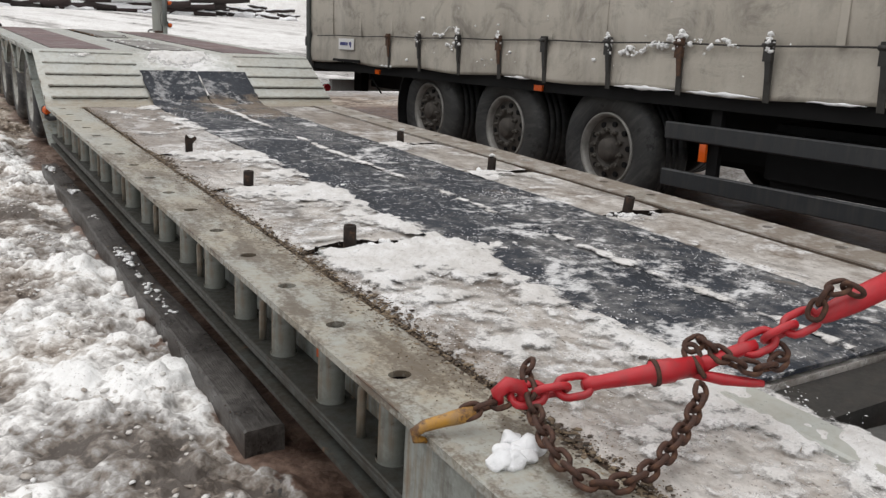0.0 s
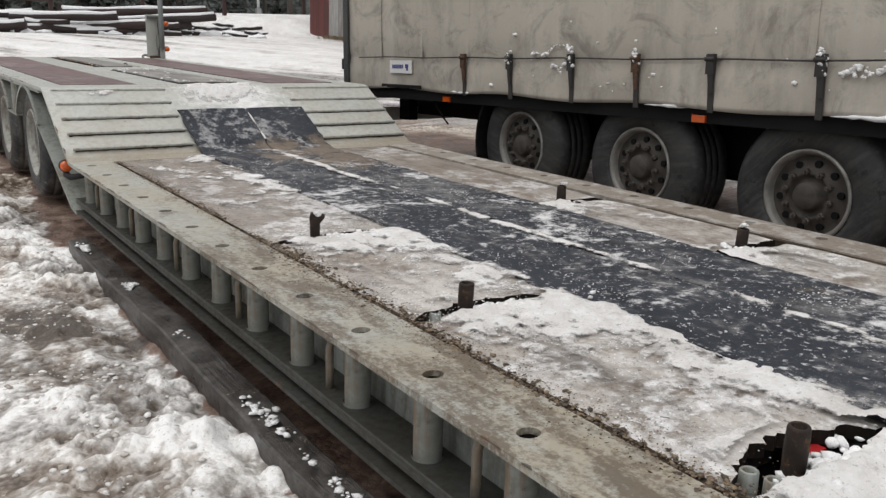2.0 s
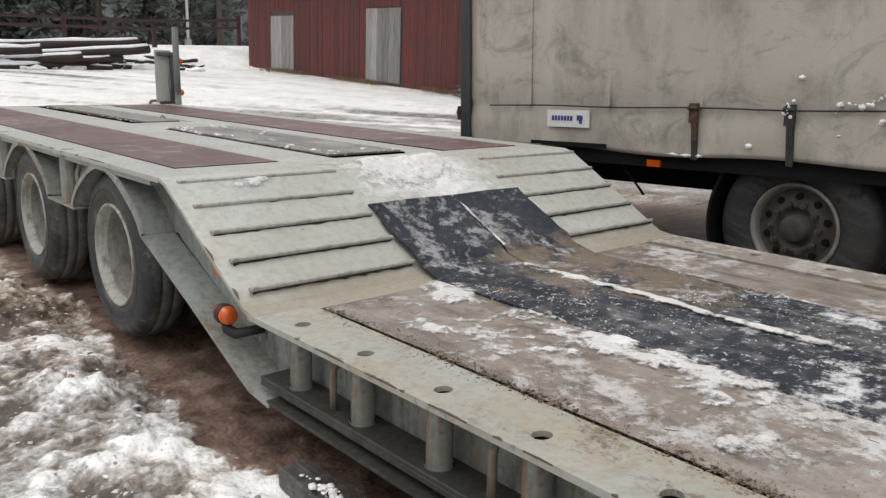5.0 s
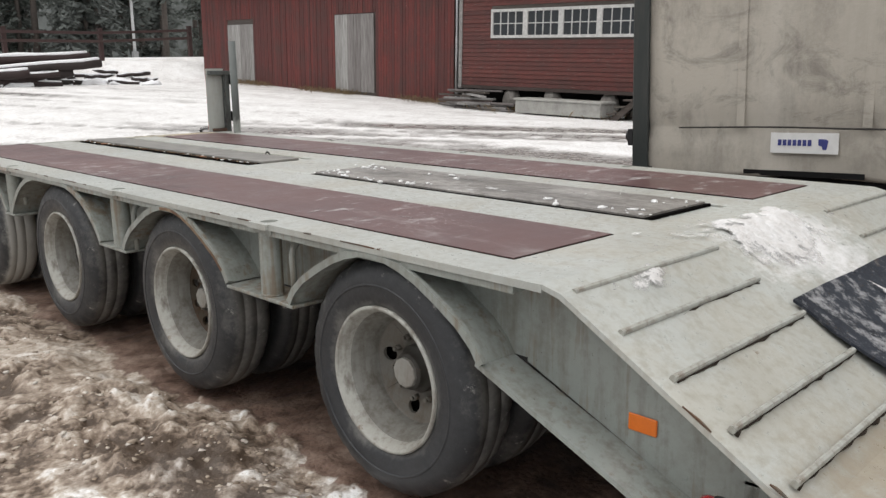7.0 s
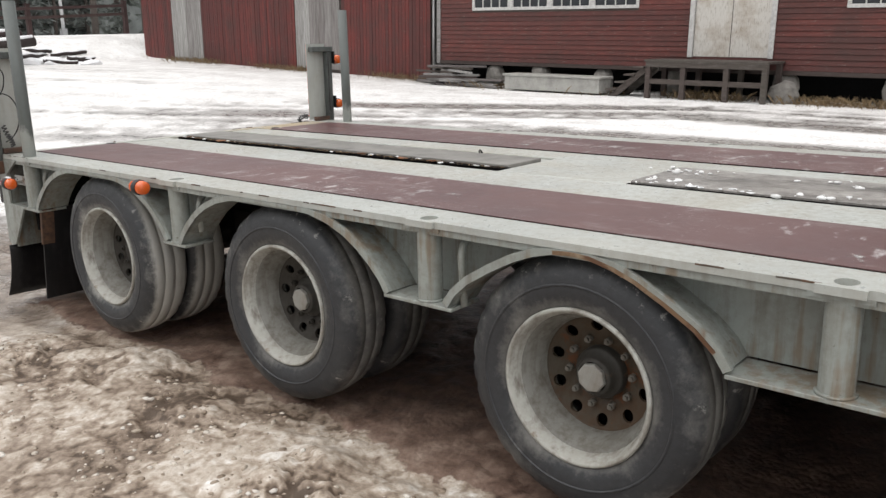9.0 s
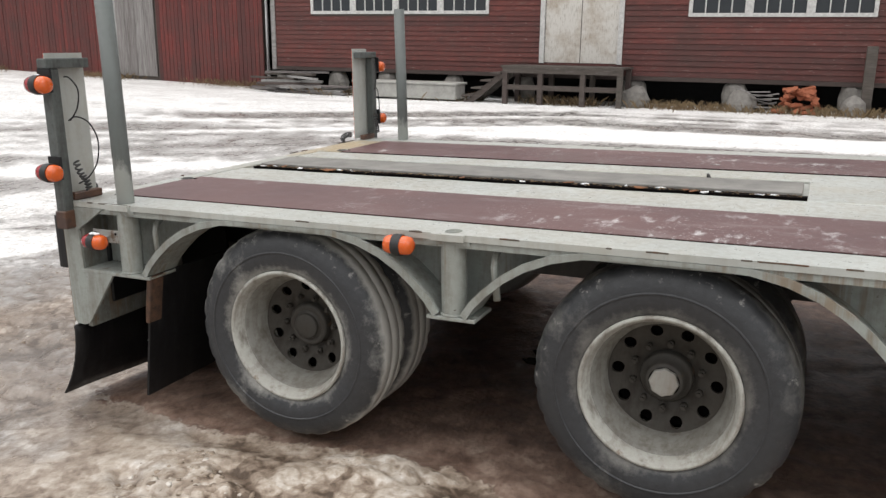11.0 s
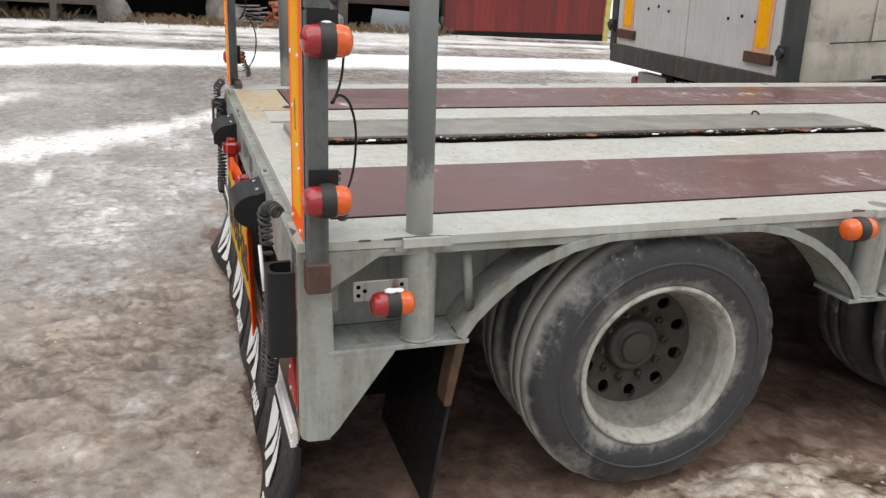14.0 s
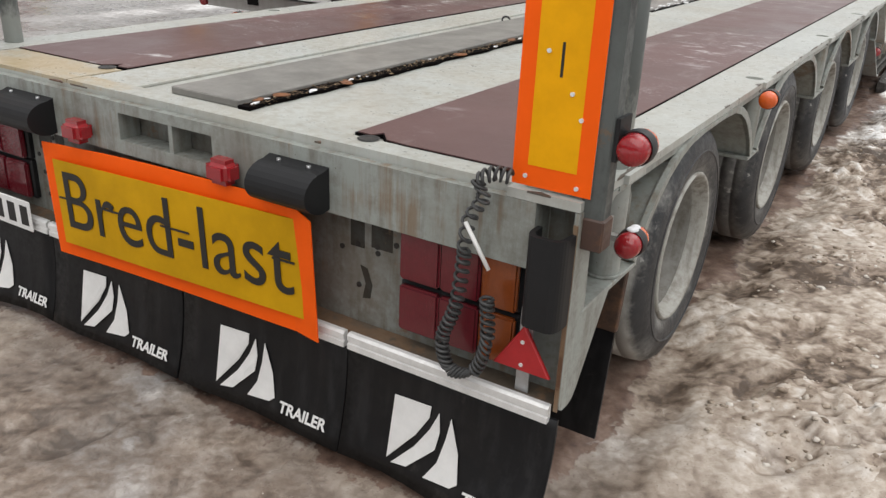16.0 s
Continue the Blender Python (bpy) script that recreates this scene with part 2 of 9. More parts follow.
def gritty(m):
    """Brown grit trodden over the inner half of the flange, thickest ahead of the middle; tan stains."""
    s = Shader("gritty", onto=m)
    old = s.b.inputs["Base Color"].links[0].from_socket
    at = s.node("ShaderNodeSeparateXYZ", Vector=s.coords())
    x = s.math("ABSOLUTE", at.outputs[0], 0.0)
    n = s.noise(5, 9, 0.72, s.coords((1.6, 0.6, 1)))
    f = s.noise(70, 5, 0.7)
    tan = s.ramp(s.noise(2.6, 7, 0.7, s.coords((1.4, 0.8, 1))), (0.47, 0.0), (0.62, 0.40))
    worn = s.mix(tan, old, s.mix(f, (0.30, 0.225, 0.125), (0.42, 0.36, 0.26)))
    k = s.math("ADD", s.math("MULTIPLY", n, 0.75), s.math("MULTIPLY", f, 0.4))
    k = s.math("ADD", k, s.ramp(x, (1.0, 0.20), (1.07, 0.06), (1.19, -0.0)))
    ahead = s.node("ShaderNodeMapRange", Value=at.outputs[1], From_Min=-5.8, From_Max=-8.2, To_Min=-0.17, To_Max=-0.03).outputs[0]
    k = s.math("ADD", k, ahead)
    c = s.mix(s.ramp(k, (0.70, 0.0), (0.80, 0.85)), worn, s.mix(f, (0.045, 0.032, 0.022), (0.16, 0.12, 0.08)))
    # the far flange lies under trodden soil and frost
    soil = s.mix(n, (0.16, 0.125, 0.10), (0.34, 0.30, 0.265))
    soil = s.mix(s.ramp(s.noise(9, 8, 0.72), (0.50, 0.0), (0.60, 0.75)), soil, (0.60, 0.59, 0.58))
    far = s.node("ShaderNodeMapRange", Value=at.outputs[0], From_Min=0.2, From_Max=0.9, To_Min=-0.3, To_Max=0.62).outputs[0]
    s.colour(s.mix(s.ramp(s.math("ADD", far, s.math("MULTIPLY", n, 0.5)), (0.55, 0.0), (0.95, 0.95)), c, soil))
    return m


gritty(RIM_TOP)
DARK_STEEL = paint("dark_steel", (0.026, 0.025, 0.024), dirt=(0.055, 0.045, 0.038), rust=0.66)
POST_PAINT = paint("post_paint", (0.125, 0.14, 0.135), dirt=(0.08, 0.077, 0.072), rust=0.72)
# flat black that puts the darkness of deep holes and gaps into the colour
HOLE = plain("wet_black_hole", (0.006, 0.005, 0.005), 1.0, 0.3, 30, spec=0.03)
RUST = rusty("rust")
DARK_RUST = rusty("dark_rust", (0.032, 0.021, 0.016), (0.012, 0.010, 0.009))
CHAIN_RUST = rusty("chain_rust", (0.085, 0.04, 0.027), (0.03, 0.02, 0.017))
RED_PAINT = paint("red_binder_paint", (0.50, 0.016, 0.026), worn=(0.07, 0.035, 0.03), dirt=(0.18, 0.05, 0.05), rust=0.66, rough=0.4)
YELLOW_HOOK = paint("yellow_hook_paint", (0.48, 0.24, 0.025), worn=(0.10, 0.05, 0.028), rust=0.47, film=0.4, film_c=(0.20, 0.10, 0.04))
BLACK_RUBBER = plain("black_rubber", (0.022, 0.022, 0.024), 0.55, 0.4, 20)
BLOCKER_BLACK = plain("sooty_black_panel", (0.010, 0.0095, 0.009), 0.8, 0.4, 9, spec=0.12)
BLACK_PLASTIC = plain("black_plastic", (0.012, 0.0125, 0.014), 0.5, 0.3, 9, spec=0.35)
GALV = plain("galvanised", (0.55, 0.56, 0.57), 0.35, 0.3, 25, 0.8)
ALU = plain("aluminium", (0.86, 0.86, 0.85), 0.4, 0.2, 30, 0.25)


def lens_mat(name, c):
    s = Shader(name, 0.15)
    n = s.noise(60, 2)
    s.colour(s.mix(n, c, tuple(0.7 * k for k in c)))
    s.b.inputs["Coat Weight"].default_value = 0.5
    return s.bump(s.node("ShaderNodeTexWave", Vector=s.coords(), Scale=60.0).outputs[1], 0.15, 0.002).m


RED_LENS = lens_mat("red_lens", (0.34, 0.012, 0.018))
DARK_RED_LENS = lens_mat("dark_red_lens", (0.135, 0.010, 0.018))
AMBER_LENS = lens_mat("amber_lens", (0.75, 0.12, 0.012))
DARK_AMBER = lens_mat("dark_amber_lens", (0.26, 0.06, 0.012))
REFLEX_ORANGE = plain("fluorescent_orange", (1.0, 0.125, 0.006), 0.6, 0.10, 8, spec=0.12)
REFLEX_RED = plain("reflex_red", (0.46, 0.022, 0.026), 0.35, 0.15, 40)
REFLEX_YELLOW = plain("reflex_yellow", (0.90, 0.42, 0.004), 0.6, 0.14, 14, spec=0.12)
SIGN_YELLOW = plain("sign_yellow", (0.66, 0.36, 0.006), 0.6, 0.25, 5, spec=0.12)
WHITE_MARK = plain("white_print", (0.80, 0.80, 0.79), 0.6, 0.12, 20)
BLACK_MARK = plain("black_print", (0.02, 0.018, 0.016), 0.6, 0.3, 20)


def tyre_mat(name, caked=0.0):
    """Dark rubber; dried mud on the tread, dust round the rim, scuffs on the side wall."""
    s = Shader(name, 0.6, 0.0, 0.5)
    n = s.noise(9, 9, 0.74)
    f = s.noise(45, 6, 0.7)
    p = s.node("ShaderNodeSeparateXYZ", Vector=s.coords())
    flat = s.node("ShaderNodeCombineXYZ", Y=p.outputs[1], Z=p.outputs[2])
    r = s.node("ShaderNodeVectorMath", Vector=flat.outputs[0])
    r.operation = "LENGTH"
    r = r.outputs["Value"]
    rubber = s.mix(f, (0.015, 0.0165, 0.019), (0.050, 0.053, 0.058))
    tread = s.math("MULTIPLY", s.ramp(p.outputs[0], (0.03, 0.0), (0.062, 1.0)), s.ramp(r, (0.385, 0.0), (0.396, 1.0)))
    dust = s.ramp(r, (0.255, 0.75), (0.272, 0.40), (0.30, 0.0))
    scuff = s.ramp(r, (0.31, 0.0), (0.36, 0.5), (0.385, 0.9), (0.40, 0.8))
    # each wheel has stood in different mud
    own = s.math("MULTIPLY", s.math("SUBTRACT", s.rand(), 0.5), 0.10)
    smear = s.noise(3.4, 6, 0.6)
    k = s.math("ADD", s.math("MULTIPLY", tread, 0.22), s.math("MULTIPLY", dust, 0.34))
    k = s.math("ADD", k, s.math("MULTIPLY", scuff, 0.09))
    k = s.math("ADD", k, s.math("ADD", s.math("MULTIPLY", n, 0.62), s.math("MULTIPLY", f, 0.30)))
    k = s.math("ADD", s.math("ADD", k, own), s.math("MULTIPLY", s.math("SUBTRACT", smear, 0.5), 0.62))
    if caked:
        k = s.math("ADD", k, s.math("MULTIPLY", s.ramp(p.outputs[0], (0.020, 0.0), (0.060, 1.0)), caked))
    c = s.mix(s.ramp(k, (0.56, 0.0), (0.71, 0.32), (0.96, 0.86)), rubber, s.mix(n, (0.20, 0.195, 0.182), (0.30, 0.29, 0.268)) if not caked else s.mix(n, (0.38, 0.375, 0.345), (0.58, 0.575, 0.54)))
    # pale nicks along the shoulder
    nick = s.noise(26, 7, 0.75, s.coords((0.6, 1, 1)))
    nick = s.math("MULTIPLY", s.ramp(nick, (0.60, 0.0), (0.66, 0.8)), s.ramp(r, (0.35, 0.0), (0.385, 1.0)))
    c = s.mix(nick, c, (0.36, 0.355, 0.335))
    s.colour(c)
    s.set("Roughness", s.ramp(n, (0.35, 0.30), (0.65, 0.62)))
    return s.bump(s.mix(0.5, f, n), 0.5, 0.006).m


TYRE = tyre_mat("tyre_rubber")
CAKED_TYRE = tyre_mat("caked_tyre_rubber", 0.5)
WHEEL_PAINT = paint("wheel_rim_paint", (0.47, 0.475, 0.44), dirt=(0.12, 0.10, 0.08), dirtiness=0.85, rust=0.66, film=0.35, film_c=(0.22, 0.19, 0.15))
# dirty barrel, hub and disc paints, darkened besides for the shade inside the wheel
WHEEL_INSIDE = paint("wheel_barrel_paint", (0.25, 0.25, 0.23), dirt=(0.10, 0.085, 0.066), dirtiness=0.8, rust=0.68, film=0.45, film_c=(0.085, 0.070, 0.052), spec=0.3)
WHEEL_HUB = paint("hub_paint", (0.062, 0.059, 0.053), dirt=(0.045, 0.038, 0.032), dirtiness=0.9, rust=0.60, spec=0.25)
HUB_FACE = paint("hub_cap_paint", (0.33, 0.325, 0.30), dirt=(0.20, 0.17, 0.14), dirtiness=0.7, rust=0.68)
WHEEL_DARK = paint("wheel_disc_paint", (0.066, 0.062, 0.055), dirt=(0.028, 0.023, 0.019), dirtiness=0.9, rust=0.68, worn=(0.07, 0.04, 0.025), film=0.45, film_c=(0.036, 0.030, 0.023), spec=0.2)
WHEEL_RUSTY = paint("rusty_disc_paint", (0.085, 0.073, 0.056), dirt=(0.045, 0.033, 0.023), dirtiness=0.9, rust=0.55, worn=(0.12, 0.050, 0.023), film=0.7, film_c=(0.080, 0.045, 0.025), spec=0.2)
WHEEL_PALE = paint("pale_disc_paint", (0.17, 0.166, 0.15), dirt=(0.10, 0.085, 0.066), dirtiness=0.9, rust=0.62, film=0.45, film_c=(0.14, 0.108, 0.075))


def maroon_ply():
    s = Shader("maroon_film_plywood", 0.42)
    n = s.noise(1.7, 6, 0.6)
    f = s.noise(160, 2, 0.5)
    scuff = s.noise(5, 8, 0.75, s.coords((1.6, 0.5, 1)))
    c = s.mix(s.ramp(n, (0.3, 0.0), (0.7, 1.0)), (0.102, 0.050, 0.050), (0.150, 0.084, 0.080))
    c = s.mix(s.ramp(scuff, (0.56, 0.0), (0.74, 0.55)), c, (0.34, 0.30, 0.29))
    dust = s.noise(52, 4, 0.7)
    where = s.noise(1.1, 5, 0.6)
    c = s.mix(s.math("MULTIPLY", s.ramp(dust, (0.58, 0.0), (0.66, 0.85)), s.ramp(where, (0.48, 0.0), (0.66, 1.0))), c, (0.62, 0.60, 0.59))
    thin = s.noise(7, 8, 0.72, s.coords((0.8, 1.6, 1)))
    some = s.noise(0.8, 3, 0.5)
    c = s.mix(s.math("MULTIPLY", s.ramp(thin, (0.57, 0.0), (0.67, 0.65)), s.ramp(some, (0.43, 0.0), (0.56, 1.0))), c, (0.72, 0.71, 0.71))
    s.colour(c)
    s.set("Roughness", s.ramp(n, (0.35, 0.28), (0.65, 0.52)))
    return s.bump(f, 0.18, 0.002).m


MAROON = maroon_ply()


def snow_mat(name="snow", c=(0.86, 0.87, 0.89)):
    s = Shader(name, 0.75)
    n = s.noise(14, 8, 0.7)
    s.colour(s.mix(s.ramp(n, (0.35, 0.0), (0.7, 1.0)), c, tuple(0.82 * k for k in c)))
    s.b.inputs["Subsurface Weight"].default_value = 0.0
    return s.bump(n, 0.6, 0.02).m


def dirty_snow_mat(name="trodden_snow", dirt=1.0):
    """Snow whose thin edges break up into powder."""
    s = Shader(name, 0.75)
    n = s.noise(11, 8, 0.72)
    d = s.noise(2.6, 7, 0.65)
    g = s.noise(75, 4, 0.7)
    c = s.mix(s.ramp(n, (0.35, 0.0), (0.7, 1.0)), (0.85, 0.85, 0.855), (0.60, 0.58, 0.56))
    c = s.mix(s.ramp(d, (0.44, 0.0), (0.66, 0.65 * dirt)), c, (0.40, 0.36, 0.32))
    c = s.mix(s.ramp(g, (0.60, 0.0), (0.67, 0.85 * dirt)), c, (0.10, 0.08, 0.065))
    s.colour(c)
    k = s.math("ADD", s.attr("depth"), s.math("MULTIPLY", s.math("SUBTRACT", s.noise(22, 7, 0.70), 0.5), 0.62))
    k = s.math("ADD", k, s.math("MULTIPLY", s.math("SUBTRACT", g, 0.5), 0.20))
    k = s.math("ADD", k, s.math("MULTIPLY", s.math("SUBTRACT", s.noise(9, 6, 0.7), 0.5), 0.35))
    s.set("Alpha", s.ramp(k, (0.0, 0.0), (0.12, 1.0)))
    return s.bump(s.mix(0.5, n, s.noise(55, 5, 0.7)), 0.9, 0.02).m


SNOW = snow_mat()
DECK_SNOW = dirty_snow_mat("trodden_snow", 0.5)
THIN_SNOW = dirty_snow_mat("thin_snow", 0.3)
FRESH_SNOW = dirty_snow_mat("fresh_snow", 0.0)


def snowy_deck(name, wood, wood2, snow_amt, stain_c=(0.30, 0.26, 0.225), frost=0.55, speck=0.0, frost_at=0.44, bare=0.45, spec=0.4, fade=None, soil=None):
    """Worn boards with frozen slush and thin snow on them."""
    s = Shader(name, 0.7, 0.0, spec)
    grain = s.noise(5, 7, 0.65, s.coords((7, 0.5, 1)))
    stain = s.noise(2.2, 7, 0.6)
    base = s.mix(s.ramp(grain, (0.3, 0.0), (0.7, 1.0)), wood, wood2)
    base = s.mix(s.ramp(stain, (0.42, 0.0), (0.66, 0.75)), base, stain_c)
    b = s.noise(16, 8, 0.74)
    a = s.noise(1.9, 9, 0.68, None, 0.6)
    # a grey film of frost, then whiter snow
    film = s.noise(3.1, 9, 0.72, s.coords((1.2, 0.8, 1)))
    rime = s.ramp(s.math("ADD", s.math("MULTIPLY", film, 0.6), s.math("MULTIPLY", b, 0.4)), (frost_at, 0.0), (frost_at + 0.17, frost))
    less = 1.0
    if fade:
        # the frost thins out towards the ramp
        y = s.node("ShaderNodeSeparateXYZ", Vector=s.coords()).outputs[1]
        less = s.node("ShaderNodeMapRange", Value=y, From_Min=fade[0], From_Max=fade[1], To_Min=1.0, To_Max=fade[2]).outputs[0]
    base = s.mix(s.math("MULTIPLY", rime, less), base, (0.64, 0.615, 0.59))
    m = s.math("ADD", s.math("MULTIPLY", a, 0.62), s.math("MULTIPLY", b, 0.42))
    mask = s.ramp(m, (snow_amt, 0.0), (snow_amt + 0.05, 0.7), (snow_amt + 0.14, 0.95))
    mask = s.math("MULTIPLY", mask, s.math("MINIMUM", s.math("ADD", less, 0.35), 1.0))
    # dark wet blotches in the bare wood
    damp = s.noise(3.4, 8, 0.7, s.coords((1.5, 0.6, 1)), 0.4)
    base = s.mix(s.ramp(damp, (0.52, 0.0), (0.66, 0.6)), base, tuple(0.4 * q for q in wood2))
    c = s.mix(mask, base, (0.80, 0.80, 0.81))
    if speck:
        v = s.noise(44, 4, 0.7)
        c = s.mix(s.math("MULTIPLY", s.ramp(v, (0.60, 0.0), (0.65, speck)), less), c, (0.70, 0.70, 0.72))
    grit = s.noise(70, 4, 0.7)
    c = s.mix(s.ramp(grit, (0.60, 0.0), (0.67, 0.85)), c, (0.06, 0.046, 0.036))
    if soil:
        # brown soil carried down off the ramp
        at = s.node("ShaderNodeSeparateXYZ", Vector=s.coords())
        reach = s.ramp(s.node("ShaderNodeMapRange", Value=at.outputs[1], From_Min=soil[0], From_Max=soil[1]).outputs[0], (0.0, 0.0), (0.55, 0.26), (0.9, 0.22), (1.0, 0.0))
        side = s.node("ShaderNodeMapRange", Value=at.outputs[0], From_Min=-0.45, From_Max=0.3, To_Min=-0.16, To_Max=0.05).outputs[0]
        k = s.math("ADD", s.math("ADD", reach, side), s.noise(5, 8, 0.7))
        c = s.mix(s.ramp(k, (0.64, 0.0), (0.78, 0.8)), c, s.mix(grit, (0.13, 0.10, 0.075), (0.26, 0.205, 0.155)))
    s.colour(c)
    s.set("Roughness", s.ramp(mask, (0.0, bare), (1.0, 0.8)))
    return s.bump(s.mix(0.5, mask, b), 0.5, 0.012).m


BOARD = snowy_deck("weathered_deck_board", (0.235, 0.185, 0.145), (0.085, 0.066, 0.053), 0.54, frost=0.88, frost_at=0.385, fade=(-8.8, -7.0, 0.24), stain_c=(0.25, 0.21, 0.175))
BELT = snowy_deck("rubber_belt", (0.032, 0.038, 0.050), (0.020, 0.024, 0.033), 0.56, (0.042, 0.048, 0.060), 0.36, 0.7, 0.48, 0.7, 0.2, fade=(-5.9, -5.4, 0.12), soil=(-6.9, -5.35))

# ---- ground: one sheet out to the horizon ----
def lay(x, y):
    """The lie of the land, without its small relief."""
    far = np.clip((x - 2.5) / 14.5, 0, 1.25)
    rise = np.where(y < 10, -0.06 + 0.026 * y, 0.20 + 0.034 * (y - 10))
    rise = np.clip(rise, -0.35, 1.05)
    back = 0.9 * step(8, 32, y) * (1 - np.clip((x - 2.5) / 14.5, 0, 1))
    bank = 1.0 * step(32.2, 36.5, y + 0.25 * np.clip(18 - x, -10, 40) * 0.1) + np.clip(y - 37, 0, 200) * 0.012
    return far * rise + back + bank


def billow(x, y, seed):
    """Puffed lumps with creases between them."""
    return np.abs(2 * fbm(x, y, 2, seed) - 1) + np.abs(2 * value_noise(x * 0.83 + 5, y * 0.83, seed + 7) - 1) * 0.6


def cells(x, y, seed):
    """Broken lumps: distance to the nearest lump's middle, width of the crack, the lump's own chance."""
    def h(a, b, s):
        k = (a * 374761393 + b * 668265263 + s * 974634777) & 0x7FFFFFFF
        k = ((k ^ (k >> 13)) * 1274126177) & 0x7FFFFFFF
        return ((k ^ (k >> 16)) & 0xFFFF) / 65535.0
    xi, yi = np.floor(x).astype(np.int64), np.floor(y).astype(np.int64)
    f1, f2, own = np.full_like(x, 9.0), np.full_like(x, 9.0), np.zeros_like(x)
    for i in (-1, 0, 1):
        for j in (-1, 0, 1):
            cx, cy = xi + i, yi + j
            d = np.hypot(cx + 0.1 + 0.8 * h(cx, cy, seed) - x, cy + 0.1 + 0.8 * h(cx, cy, seed + 1) - y)
            hit = d < f1
            f2 = np.where(hit, f1, np.minimum(f2, d))
            own = np.where(hit, h(cx, cy, seed + 2), own)
            f1 = np.where(hit, d, f1)
    return f1, f2 - f1, own


def ground_relief(x, y):
    """Height, tone from soil to clean snow, wet mud with shade under the trailers, and trodden flatness of the slush.
    """
    wx = x + 0.10 * (fbm(x * 3.0, y * 3.0, 3, 50) - 0.5)
    wy = y + 0.10 * (fbm(x * 3.0 + 9, y * 3.0, 3, 51) - 0.5)
    b1 = billow(wx * 4.2, wy * 4.2, 3)
    b2 = billow(wx * 9.5, wy * 9.5, 71)
    b3 = billow(wx * 21, wy * 21, 23)
    patch = fbm(x * 1.1, y * 0.8 + 3, 4, 11)
    blot = fbm(wx * 2.4, wy * 2.4, 4, 61)
    tread = step(0.38, 0.62, fbm(x * 1.3 + 4, y * 1.3, 3, 15))
    o1r, o2r = cells(x * 8.5, y * 8.5, 101)[2], cells(x * 17, y * 17, 201)[2]
    ragged = 0.20 * (fbm(y * 2.2, y * 0 + 4, 4, 77) - 0.5) + 0.055 * (o1r - 0.5) + 0.05 * (o2r - 0.5)
    edge = -1.37 + 0.11 * step(-4.5, -3.4, y) + 0.05 * step(-1.8, -0.8, y) + 0.10 * np.exp(-((y + 3.2) / 0.4) ** 2) - 0.02 * np.exp(-((y + 5.2) / 0.45) ** 2) + ragged
    # bare wet mud, spread wider to darken the shaded ground below both trailers
    under = step(edge - 0.03, edge + 0.08, x) * (1 - step(3.9, 5.4, x + 1.2 * (patch - 0.5))) * step(-14, -13, y) * (1 - step(0.98, 1.22, y + 0.3 * (blot - 0.5))) * (1 - step(1.5, 2.3, x + 0.6 * (blot - 0.5)) * step(-2.0, -0.6, y))
    near = 1 - step(6.0, 9.5, np.hypot(x + 2.2, (y + 5.0) * 0.62))
    near = near * (1 - step(1.8, 4.2, (x + 1.0) + 0.9 * np.maximum(y - 1, 0)) * step(0.3, 1.5, y))
    front = 1 - step(-4.2, -2.0, y)
    rear = step(-0.2, 1.4, y)
    mid = (1 - front) * (1 - rear)
    crumb = fbm(wx * 13, wy * 13, 4, 91)
    churn = fbm(wx * 5.5, wy * 5.5, 5, 92)
    rx = x + 0.05 * (fbm(x * 16, y * 16, 2, 7) - 0.5)
    ry = y + 0.05 * (fbm(x * 16 + 5, y * 16, 2, 9) - 0.5)
    c1, k1, o1 = cells(rx * 8.5, ry * 8.5, 101)
    c2, k2, o2 = cells(rx * 17, ry * 17, 201)
    crack = 1 - step(0.0, 0.16, k1) * step(-0.1, 0.14, k2)
    lumps = 0.25 * b1 + 0.25 * b2 + 0.2 * b3 + 0.30 * churn
    # tone sinks in cracks and hollows: dirt there, plus crevice shade painted in
    tone = 0.47 + 0.45 * (lumps - 0.45) + 0.9 * (churn - 0.5) + 1.5 * (patch - 0.5) + 1.3 * (blot - 0.5) + 0.35 * (crumb - 0.5) + 0.26 * (o1 - 0.5) + 0.20 * (o2 - 0.5) - 0.20 * (crack - 0.4)
    tone = tone + (-0.075 + 0.05 * step(-7.0, -5.0, y)) * front - 0.12 * mid - 0.0 * rear
    tone = tone + 0.24 * np.exp(-((x + 1.55) / 0.32) ** 2 - ((y + 5.05) / 0.45) ** 2) + 0.30 * np.exp(-((x + 1.50) / 0.14) ** 2 - ((y + 3.05) / 0.22) ** 2)
    tone = tone + 0.22 * np.exp(-((x + 1.80) / 0.35) ** 2 - ((y + 10.5) / 0.45) ** 2)
    tame = step(-3.4, -1.6, y)
    chunk = (0.36 * (o1 - 0.5) + 0.28 * (o2 - 0.5) - 0.36 * (crack - 0.4)) * (0.35 + 0.65 * tread) + 0.5 * (blot - 0.5)
    tone = tone * (1 - tame) + np.minimum(0.395 - 0.07 * step(-1.6, -0.4, y) + 0.14 * np.exp(-((x - edge + 0.18) / 0.2) ** 2) * (1 - step(-2.0, -1.0, y)) + 0.40 * (tone - 0.42) + chunk, 0.62) * tame
    tone = tone * (1 - 0.74 * rear) + (0.305 + 0.04 * (o1 - 0.5) - 0.02 * crack + 0.18 * (blot - 0.5) + 0.14 * (patch - 0.5)) * rear
    streak = fbm(x * 1.0 + 0.7 * fbm(x * 0.2, y * 0.15, 3, 8), y * 0.07, 4, 31)
    u, v = (x * 0.75 + y * 0.42), (y * 0.75 - x * 0.42)
    track = fbm(u * 2.3 + 0.6 * fbm(v * 0.1, u * 0.1, 2, 4), v * 0.07, 4, 41)
